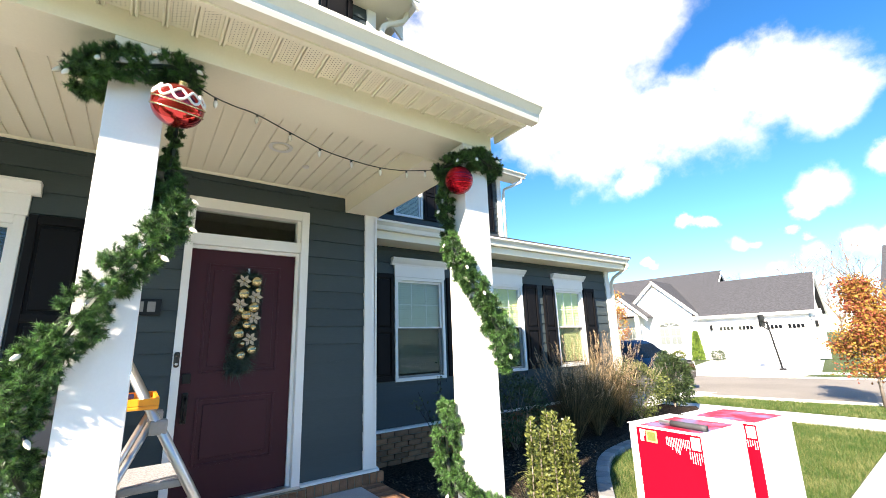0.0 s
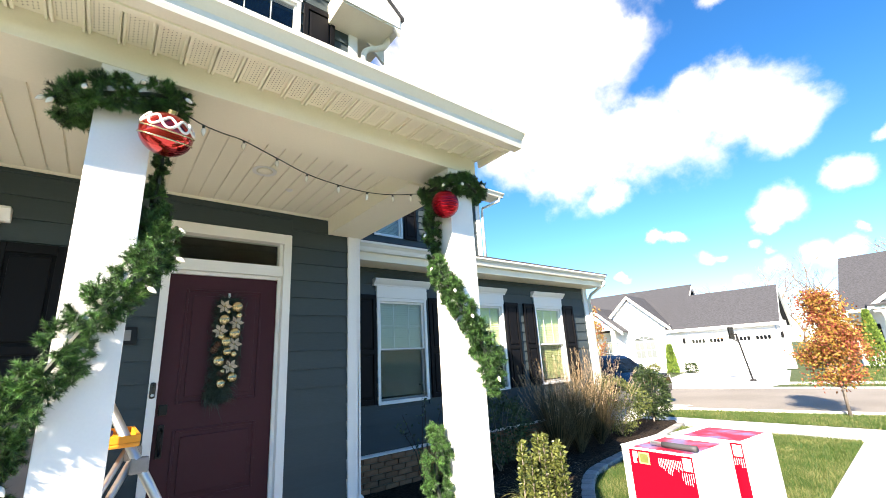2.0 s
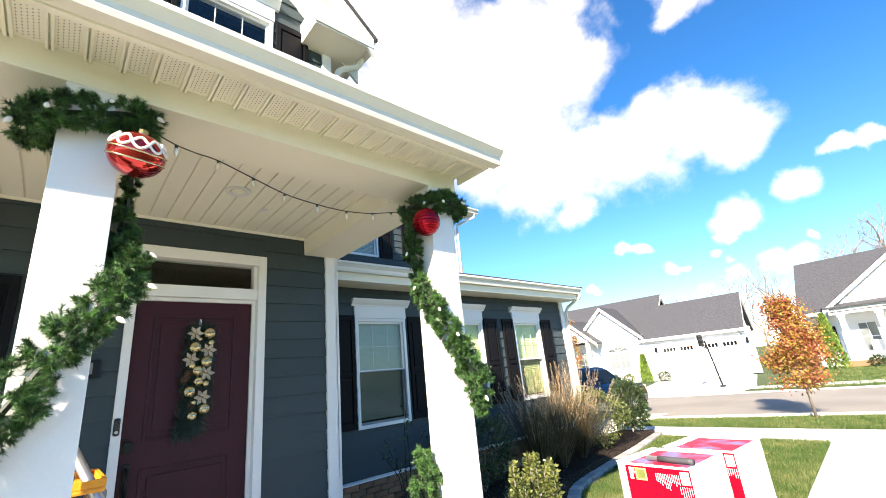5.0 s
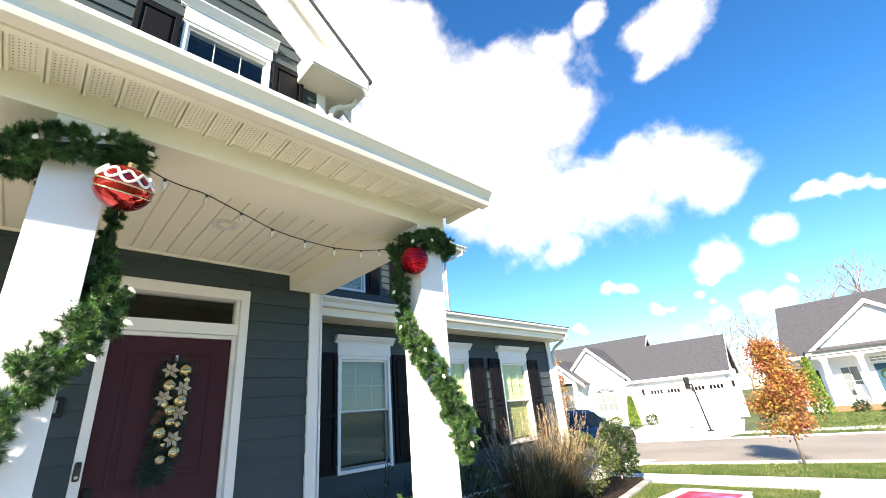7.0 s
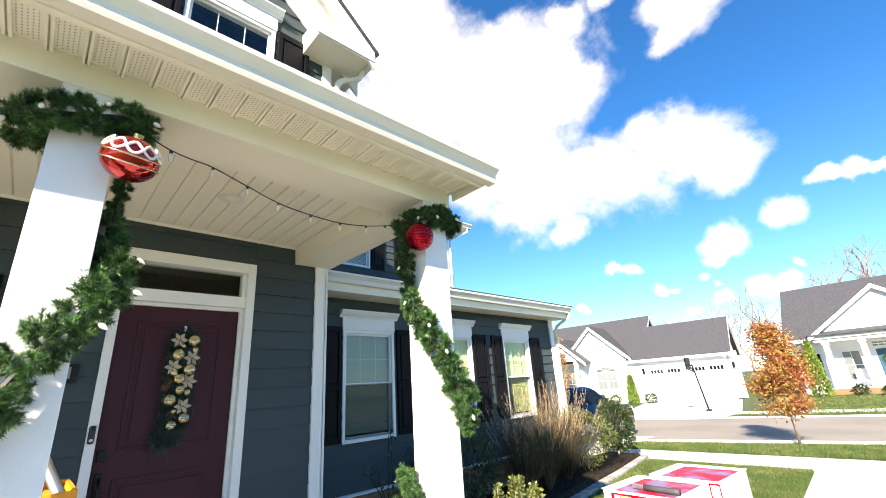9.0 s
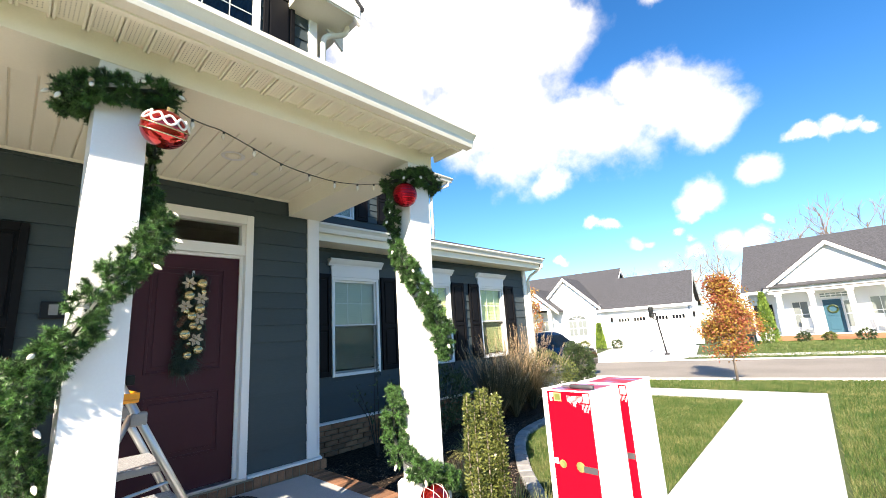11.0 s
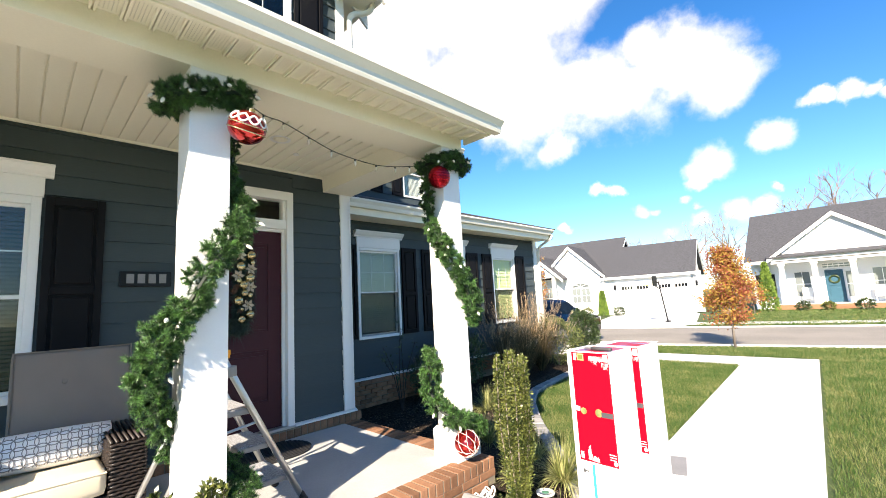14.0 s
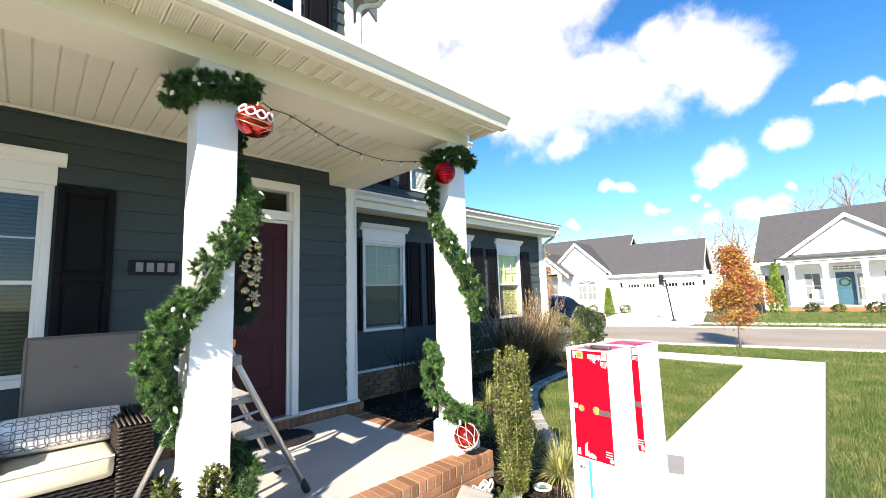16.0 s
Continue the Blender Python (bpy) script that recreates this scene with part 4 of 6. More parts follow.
garland([(ax - 0.12, ay + 0.18, 0.66), (ax + 0.06, ay + 0.20, 0.55), (ax + 0.19, ay + 0.10, 0.46), (ax + 0.22, ay - 0.05, 0.36), (ax + 0.15, ay - 0.17, 0.24), (ax + 0.03, ay - 0.20, 0.16)], 0.11, 3, [(0.5, (1, -0.5, 0.3)), (0.9, (0.3, -1, 0.2))], "green pine garland round the column foot")
garland([(bx + 0.15, by + 0.12, 2.61), (bx - 0.02, by + 0.17, 2.62), (bx - 0.18, by + 0.05, 2.61), (bx - 0.13, by - 0.13, 2.61), (bx + 0.0, by - 0.15, 2.64), (bx + 0.13, by - 0.13, 2.61), (bx + 0.16, by + 0.0, 2.59)], 0.100, 4, [(0.60, (-0.4, -1, -0.4)), (0.75, (0.3, -1, -0.1)), (0.5, (-1, -0.5, -0.3))], "dark green pine garland wrapped round the column head")
garland([(bx - 0.15, by + 0.02, 2.52), (bx - 0.18, by + 0.03, 2.30), (bx - 0.185, by + 0.025, 2.10), (bx - 0.20, by - 0.10, 1.91), (bx - 0.135, by - 0.15, 1.78), (bx - 0.05, by - 0.18, 1.62), (bx + 0.03, by - 0.195, 1.45), (bx + 0.10, by - 0.185, 1.31), (bx + 0.16, by - 0.13, 1.15)], 0.106, 5,
        [(0.14, (-1, -0.4, -0.3)), (0.30, (-1, -0.6, -0.4)), (0.46, (-0.6, -1, 0)), (0.60, (-0.5, -1, 0)), (0.90, (-0.4, -1, -0.3))], "green pine garland with bulbs wound down the column", ((0, 0.7), (0.28, 0.75), (0.38, 1.1), (0.9, 1.05), (1, 0.7)))
garland([(bx - 0.10, by + 0.14, 0.93), (bx - 0.19, by + 0.08, 0.82), (bx - 0.19, by + 0.10, 0.62), (bx - 0.20, by - 0.02, 0.47), (bx - 0.17, by - 0.15, 0.42), (bx - 0.06, by - 0.19, 0.36), (bx + 0.09, by - 0.19, 0.30), (bx + 0.17, by - 0.08, 0.29)], 0.105, 6, [(0.4, (-1, -0.4, -0.5)), (0.6, (-0.6, -1, -0.6)), (0.97, (0.8, -0.6, -0.9))], "green pine garland round the column foot")


def torus_band(bm, radius, z, thick, m, sides=32, wobble=0.0, waves=0):
    pts = []
    for k in range(sides + 1):
        a = k * math.tau / sides
        zz = z + wobble * math.sin(waves * a)
        r = math.sqrt(max(1e-6, radius ** 2 - zz ** 2)) + 0.0005
        pts.append(m @ Vector((r * math.cos(a), r * math.sin(a), zz)))
    tube(bm, pts, thick, 5)


def bauble_striped(at, r):
    b = thing("christmas_bauble", "large mirrored red bauble with gold stripes and white lattice", "bauble", "baubles")
    m = Matrix.Translation(at) @ pose(0, 0, 0, 24, 6, 0)
    part("ball", ball(r, m, 20, 36, 0.92), GLASS_RED, b, "", True)
    bm = bmesh.new()
    for z in (0.014, -0.022):
        torus_band(bm, r * 1.0, z, 0.0042, m @ Matrix.Diagonal((1, 1, 0.95, 1)), 40)
    part("gold_stripe", bm, GOLD, b, "", True)
    bm = bmesh.new()
    for phase in (0.024, -0.024):
        torus_band(bm, r * 1.0, 0.050, 0.0062, m @ Matrix.Diagonal((1, 1, 0.95, 1)), 84, phase, 5)
    part("lattice", bm, GLITTER, b, "white glitter lattice band", True)
    part("cap", lathe([(0.018, r * 0.90), (0.018, r * 0.90 + 0.016), (0.006, r * 0.90 + 0.018)], 14, m), GOLD, b)
    return b


def bauble_ribbed(at, r):
    b = thing("christmas_bauble", "crimson ribbed foil bauble", "bauble", "baubles")
    m = Matrix.Translation(at)
    prof = []
    n = 56
    for i in range(n + 1):
        a = math.pi * i / n
        rr = r * (1 + (0.022 * math.sin(i * math.pi / 2 * 1.0) if 2 < i < n - 2 else 0))
        prof.append((max(1e-4, rr * math.sin(a)), -rr * math.cos(a)))
    part("ball", lathe(prof, 32, m), RED_SILVER, b, "", True)
    part("cap", lathe([(0.016, r), (0.016, r + 0.016), (0.005, r + 0.018)], 14, m), GOLD, b)
    return b


def bauble_lattice(at, r):
    b = thing("christmas_bauble", "deep red bauble with white curved lattice lines", "bauble", "baubles")
    m = Matrix.Translation(at) @ pose(0, 0, 0, -52, 18, 0)
    part("ball", ball(r, m, 20, 32), GLASS_RED, b, "", True)
    bm = bmesh.new()
    for turn in range(8):
        for sgn in (1, -1):
            pts = []
            for k in range(25):
                a = math.pi * k / 24
                t = turn * math.tau / 8 + sgn * a * 0.5
                pts.append(m @ Vector((1.005 * r * math.sin(a) * math.cos(t), 1.005 * r * math.sin(a) * math.sin(t), -1.005 * r * math.cos(a))))
            tube(bm, pts, 0.0018, 4)
    part("lattice", bm, GLITTER, b, "white curved lattice", True)
    part("cap", lathe([(0.016, r), (0.016, r + 0.016), (0.005, r + 0.018)], 14, m), GOLD, b)
    return b


bauble_striped((-0.158, 1.966, 2.425), 0.106)
bauble_ribbed((1.525, 2.075, 2.458), 0.097)
bauble_lattice((1.575, 1.97, 0.222), 0.106)

# the string of lights between the column heads
lights = thing("string_lights", "string of small clear bulbs swagged between the columns", "string lights")
swag = spline([(-0.08, 2.06, 2.60), (0.0, 2.12, 2.605), (0.12, 2.28, 2.675), (0.24, 2.37, 2.712), (0.43, 2.365, 2.65), (0.635, 2.36, 2.585), (0.85, 2.363, 2.56), (1.065, 2.37, 2.558), (1.28, 2.378, 2.588), (1.48, 2.33, 2.62)], 90)
bm = bmesh.new()
tube(bm, swag.tolist(), 0.0032, 6)
part("cable", bm, WIRE, lights)
for i, at_x in enumerate((0.003, 0.24, 0.43, 0.635, 0.85, 1.065, 1.28, 1.42)):
    p = swag[int(np.argmin(np.abs(swag[:, 0] - at_x)))]
    c9_bulb(lights, Vector(p) + Vector((0, 0, -0.018)), (0.05 * (-1) ** i, 0.03, -1), 0.85)

# the door swag: spruce, pinecones, gold bells, ivory flowers
swag_door = thing("door_swag", "hanging door swag with gold bells and ivory poinsettias", "door swag")
rng = np.random.default_rng(11)
n = 9000
cz = rng.uniform(1.17, 2.02, n)
base = np.stack([0.565 + rng.normal(0, 0.042, n) - 0.05 * (cz < 1.3), 4.0 + rng.normal(0, 0.012, n), cz], 1)
tip = base + np.stack([rng.normal(0, 0.055, n), -np.abs(rng.normal(0, 0.03, n)), rng.normal(-0.02, 0.05, n)], 1)
tip[:, 0] = np.clip(tip[:, 0], 0.41, 0.69)
tip[:, 1] = np.clip(tip[:, 1], 3.93, 4.04)
v, f = blades(base, tip, np.full(n, 0.0028), rng)
ob = new("spruce", loose("spruce", rounded(v), f.tolist(), SPRUCE))
ob.parent = swag_door
part("hook", boxed(0.560, 0.578, 4.03, 4.05, 2.0, 2.075, 0.003), ALUMINIUM, swag_door, "steel hanger hook")
for x, z, r in ((0.625, 1.945, 0.047), (0.525, 1.83, 0.048), (0.615, 1.715, 0.048), (0.505, 1.485, 0.047), (0.618, 1.345, 0.043), (0.553, 1.645, 0.042), (0.535, 1.30, 0.038), (0.565, 1.56, 0.036)):
    bell = part("bell", ball(r, pose(x, 3.955, z), 14, 22), GOLD, swag_door, "", True)
    part("slot", boxed(x - r * 0.7, x + r * 0.7, 3.955 - r * 1.03, 3.955 - r * 0.7, z - 0.0022, z + 0.0022, 0.0, None), PRINT_DARK, bell)
for x, z, r in ((0.645, 1.87, 0.028), (0.515, 1.69, 0.030), (0.62, 1.54, 0.029), (0.545, 1.40, 0.022), (0.56, 1.90, 0.02)):
    part("gold_ball", ball(r, pose(x, 3.97, z), 10, 14), GOLD, swag_door, "", True)
for x, z in ((0.52, 1.945), (0.625, 1.805), (0.50, 1.735), (0.62, 1.62), (0.60, 1.435)):
    flower = bmesh.new()
    for ring, (count, length) in enumerate(((6, 0.064), (4, 0.040))):
        for k in range(count):
            a = k * math.tau / count + ring * 0.4
            d, s = Vector((math.cos(a), -0.25 - 0.3 * ring, math.sin(a))), Vector((-math.sin(a), 0, math.cos(a)))
            o = Vector((x, 3.962 - ring * 0.006, z))
            vs = [flower.verts.new(o), flower.verts.new(o + d * length * 0.55 + s * length * 0.25), flower.verts.new(o + d * length), flower.verts.new(o + d * length * 0.55 - s * length * 0.25)]
            flower.faces.new(vs)
    fl = part("poinsettia", flower, PETAL, swag_door, "ivory fabric poinsettia")
    part("flower_centre", ball(0.009, pose(x, 3.945, z), 6, 8), GOLD, fl)
for x, z in ((0.495, 1.62), (0.475, 1.585), (0.60, 1.755), (0.575, 1.47), (0.535, 1.385)):
    part("pinecone", lathe([(0.004, -0.042), (0.024, -0.03), (0.020, -0.024), (0.032, -0.012), (0.026, -0.004), (0.034, 0.006), (0.024, 0.014), (0.026, 0.024), (0.014, 0.03), (0.004, 0.042)], 9, pose(x, 3.985, z, 20, 30, 0)), PINECONE, swag_door)

# porch ceiling fittings
fitting = thing("recessed_light", "round white recessed ceiling light", "ceiling light")
part("trim_ring", lathe([(0.062, 0), (0.09, -0.006), (0.092, 0.0), (0.062, 0.002)], 28, pose(0.575, 3.15, 2.918)), WHITE, fitting, "", True)
part("lens", lathe([(0.062, 0.0), (0.04, -0.004), (0.001, -0.005)], 24, pose(0.575, 3.15, 2.917)), CREAM, fitting, "", True)
detector = single("ceiling_sensor", lathe([(0.03, 0), (0.03, -0.008), (0.02, -0.014), (0.001, -0.015)], 18, pose(0.86, 3.42, 2.92)), WHITE, "small round white ceiling sensor", "sensor", smooth=True)

# ---------- step ladder ----------
ladder = thing("step_ladder", "aluminium step ladder with orange tool tray", "ladder")
NEAR, FAR = 2.44, 2.86


def rail_at(z):
    return 0.41 - (z - FLOOR) * 0.511


for y in (NEAR, FAR):
    lean = 0.03 if y == NEAR else -0.03
    bm = bmesh.new()
    tube(bm, [(rail_at(FLOOR + 0.03), y - lean, FLOOR + 0.03), (rail_at(0.8), y, 0.8), (rail_at(1.40), y, 1.40)], 0.021, 10)
    rail = part("front_rail", bm, ALUMINIUM, ladder, "", True)
    part("rubber_foot", lathe([(0.024, -0.035), (0.027, 0.0), (0.021, 0.06), (0.017, 0.07)], 12, pose(rail_at(FLOOR + 0.03), y - lean, FLOOR + 0.036, 0, -27, 0)), RUBBER, rail)
    part("orange_cap", lathe([(0.023, -0.035), (0.025, 0.0), (0.021, 0.03), (0.008, 0.045)], 12, pose(rail_at(1.41), y, 1.41, 0, -27, 0)), ORANGE, rail, "orange plastic cap", True)
    bm = bmesh.new()
    tube(bm, [(-0.54, y - lean, FLOOR + 0.03), (-0.11, y, 1.02)], 0.0165, 10)
    rear = part("rear_leg", bm, ALUMINIUM, ladder, "", True)
    part("rubber_foot", lathe([(0.02, -0.03), (0.022, 0.0), (0.016, 0.05)], 12, pose(-0.54, y - lean, FLOOR + 0.03, 0, 24, 0)), RUBBER, rear)
    bm = bmesh.new()
    tube(bm, [(rail_at(0.66), y, 0.66), (-0.33, y, 0.60)], 0.009, 8)
    part("spreader", bm, ALUMINIUM, ladder)
    part("hinge", boxed(rail_at(1.0) - 0.04, rail_at(1.0) + 0.035, y - 0.022, y + 0.022, 0.965, 1.035, 0.012), PEWTER, ladder, "grey moulded hinge")
bm = bmesh.new()
tube(bm, [(rail_at(1.40), NEAR, 1.40), (rail_at(1.43), NEAR + 0.06, 1.43), (rail_at(1.43), FAR - 0.06, 1.43), (rail_at(1.40), FAR, 1.40)], 0.0145, 10)
part("hand_bar", bm, ALUMINIUM, ladder, "", True)
for z, depth in ((0.27, 0.20), (0.51, 0.20), (0.75, 0.26)):
    x = rail_at(z)
    step = part("step", boxed(x - depth, x + 0.02, NEAR + 0.015, FAR - 0.015, z - 0.035, z, 0.008), PEWTER, ladder)
    part("tread", boxed(x - depth + 0.01, x + 0.012, NEAR + 0.025, FAR - 0.025, z, z + 0.004), TREAD, step)
bm = bmesh.new()
tube(bm, [(-0.52, NEAR - 0.02, 0.16), (-0.52, FAR + 0.02, 0.16)], 0.009, 8)
part("cross_bar", bm, ALUMINIUM, ladder)
tray = boxed(-0.33, -0.085, NEAR - 0.03, FAR + 0.03, 1.085, 1.105, 0.008)
for b in ((-0.33, -0.085, NEAR - 0.03, NEAR - 0.015, 1.105, 1.135), (-0.33, -0.085, FAR + 0.015, FAR + 0.03, 1.105, 1.135), (-0.10, -0.085, NEAR - 0.015, FAR + 0.015, 1.105, 1.135), (-0.33, -0.315, NEAR - 0.015, FAR + 0.015, 1.105, 1.135)):
    box(tray, *b)
part("tray", tray, ORANGE, ladder, "orange plastic tool tray")
tool = thing("screwdriver", "navy-handled tool lying in the ladder tray", "hand tool")
bm = bmesh.new()
tube(bm, [(-0.33, NEAR + 0.06, 1.135), (-0.19, NEAR + 0.12, 1.14)], 0.014, 10)
part("handle", bm, BLUE_PLASTIC, tool, "", True)

# ---------- door mat ----------
mat_bm = bmesh.new()
outline = [(0.36, 3.88), (0.36, 3.36)] + [(0.78 + 0.28 * math.sin(a * math.pi / 16), 3.62 - 0.26 * math.cos(a * math.pi / 16)) for a in range(17)]
low = [mat_bm.verts.new((x, y, FLOOR + 0.002)) for x, y in outline]
high = [mat_bm.verts.new((x, y, FLOOR + 0.016)) for x, y in outline]
mat_bm.faces.new(high[::-1])
for i in range(len(outline)):
    mat_bm.faces.new((low[i], low[(i + 1) % len(outline)], high[(i + 1) % len(outline)], high[i]))
door_mat = thing("door_mat", "black ribbed rubber door mat", "door mat")
part("base", mat_bm, RUBBER, door_mat)
for i in range(13):
    y = 3.385 + i * 0.0375
    half = 0.26 * math.sqrt(max(0, 1 - ((y - 3.614) / 0.262) ** 2))
    part("rib", boxed(0.40, 0.78 + half, y, y + 0.012, FLOOR + 0.016, FLOOR + 0.024, 0.002), RUBBER, door_mat)

# ---------- wicker lounge chair ----------
chair = thing("lounge_chair", "dark wicker porch chair with taupe back", "chair")
CX0, CX1, CY0, CY1 = -1.32, -0.405, 2.95, 3.62


def woven(bm, x0, x1, y, z0, z1, axis, seed):
    """Basket weave: upright stakes and bands that bulge over every other stake."""
    n = max(2, int((x1 - x0) / 0.05))
    rows = int((z1 - z0) / 0.021)
    for r in range(rows):
        z = z0 + (r + 0.5) * (z1 - z0) / rows
        pts = []
        for k in range(n * 2 + 1):
            u = x0 + (x1 - x0) * k / (n * 2)
            off = 0.009 * (1 if (k + r) % 2 else -1)
            pts.append((u, y + off, z) if axis == "x" else (y + off, u, z))
        tube(bm, pts, 0.0095, 5)


for side, xx in (("arm", CX1), ("arm", CX0)):
    lo, hi = (xx - 0.19, xx) if xx == CX1 else (xx, xx + 0.19)
    bm = boxed(lo + 0.012, hi - 0.012, CY0 + 0.012, CY1, FLOOR + 0.05, 0.60, 0.02)
    a = part("arm", bm, WICKER, chair)
    weave = bmesh.new()
    woven(weave, CY0, CY1, hi - 0.008, FLOOR + 0.05, 0.60, "y", 1)
    woven(weave, CY0, CY1, lo + 0.008, 0.40, 0.60, "y", 2)
    woven(weave, lo, hi, CY0 + 0.004, FLOOR + 0.05, 0.60, "x", 3)
    for k in range(7):
        x = lo + 0.01 + k * (hi - lo - 0.02) / 6
        tube(weave, [(x, CY0 + 0.01, 0.605), (x, CY1, 0.655)], 0.0105, 5)
    part("weave", weave, WICKER, a, "", True)
for fx in (CX0 + 0.03, CX1 - 0.08):
    for fy in (CY0 + 0.03, CY1 - 0.09):
        part("foot", boxed(fx, fx + 0.05, fy, fy + 0.05, FLOOR, FLOOR + 0.055), RUBBER, chair)
base = part("seat_base", boxed(CX0 + 0.19, CX1 - 0.19, CY0 + 0.02, CY1, FLOOR + 0.06, 0.31, 0.01), WICKER, chair)
weave = bmesh.new()
woven(weave, CX0 + 0.18, CX1 - 0.18, CY0 + 0.012, FLOOR + 0.06, 0.31, "x", 4)
part("weave", weave, WICKER, base, "", True)
tilt = pose(0, 3.42, 0.45, -13, 0, 0)
part("backrest", boxed(CX0 + 0.27, CX1 + 0.0, -0.03, 0.05, -0.05, 0.74, 0.03, tilt), TAUPE, chair, "taupe quilted back", True)
part("button", lathe([(0.016, 0), (0.014, 0.006), (0.001, 0.008)], 14, tilt @ pose((CX0 + CX1) / 2 + 0.08, -0.03, 0.52, 90)), TAUPE, chair)
part("piping", tube(bmesh.new(), [tilt @ Vector(p) for p in ((CX0 + 0.28, -0.03, -0.04), (CX0 + 0.28, -0.03, 0.735), (CX1 - 0.01, -0.03, 0.735), (CX1 - 0.01, -0.03, -0.04))], 0.007, 6), TAUPE, chair)
seat = thing("seat_cushion", "thick beige seat cushion on the wicker chair", "cushion")
part("pad", boxed(CX0 + 0.19, CX1 - 0.195, CY0 - 0.02, 3.44, 0.315, 0.475, 0.045), BEIGE, seat, "", True)
part("piping", tube(bmesh.new(), [(CX0 + 0.20, CY0 - 0.018, 0.45), (CX1 - 0.205, CY0 - 0.018, 0.45), (CX1 - 0.198, 3.42, 0.45)], 0.006, 6), BEIGE, seat)
pillow = thing("lumbar_pillow", "grey and white lattice lumbar pillow", "pillow")
pm = pose((CX0 + CX1) / 2 + 0.02, 3.25, 0.595, -12, 2, 2)
bm = bmesh.new()
bmesh.ops.create_grid(bm, x_segments=24, y_segments=12, size=0.5)
back = bmesh.ops.duplicate(bm, geom=list(bm.verts) + list(bm.edges) + list(bm.faces))
backs = {g for g in back["geom"] if isinstance(g, bmesh.types.BMVert)}
for v in bm.verts:
    u, w = v.co.x * 2, v.co.y * 2
    puff = 0.06 * (max(0, 1 - u ** 4) ** 0.5) * (max(0, 1 - w ** 4) ** 0.5)
    v.co = Vector((u * 0.30 * (1 - 0.04 * w * w), (puff if v in backs else -puff), w * 0.112 * (1 - 0.05 * u * u)))
bmesh.ops.remove_doubles(bm, verts=bm.verts, dist=0.001)
bmesh.ops.transform(bm, matrix=pm, verts=bm.verts)
part("pad", bm, PRINT_WHITE, pillow, "", True)
def pillow_face(u, w):
    """A point on the front of the pillow, just above the cloth."""
    puff = 0.06 * (max(0, 1 - (u / 0.30) ** 4) ** 0.5) * (max(0, 1 - (w / 0.112) ** 4) ** 0.5)
    return pm @ Vector((u, -puff - 0.0012, w))


for i in range(11):
    for j in range(5):
        u, w = (i - 5) * 0.05, (j - 2) * 0.05
        ring = [(u + 0.0354 * math.cos(a * math.tau / 20), w + 0.0354 * math.sin(a * math.tau / 20)) for a in range(21)]
        arcs, run = [], []
        for p in ring:
            if abs(p[0]) < 0.28 and abs(p[1]) < 0.10:
                run.append(pillow_face(*p))
            else:
                arcs.append(run)
                run = []
        bm = bmesh.new()
        for run in arcs + [run]:
            if len(run) > 1:
                tube(bm, run, 0.0027, 4)
        if bm.verts:
            part("printed_ring", bm, PRINT_GREY, pillow, "grey printed ring")
        else:
            bm.free()

# ---------- cartons on the walk ----------


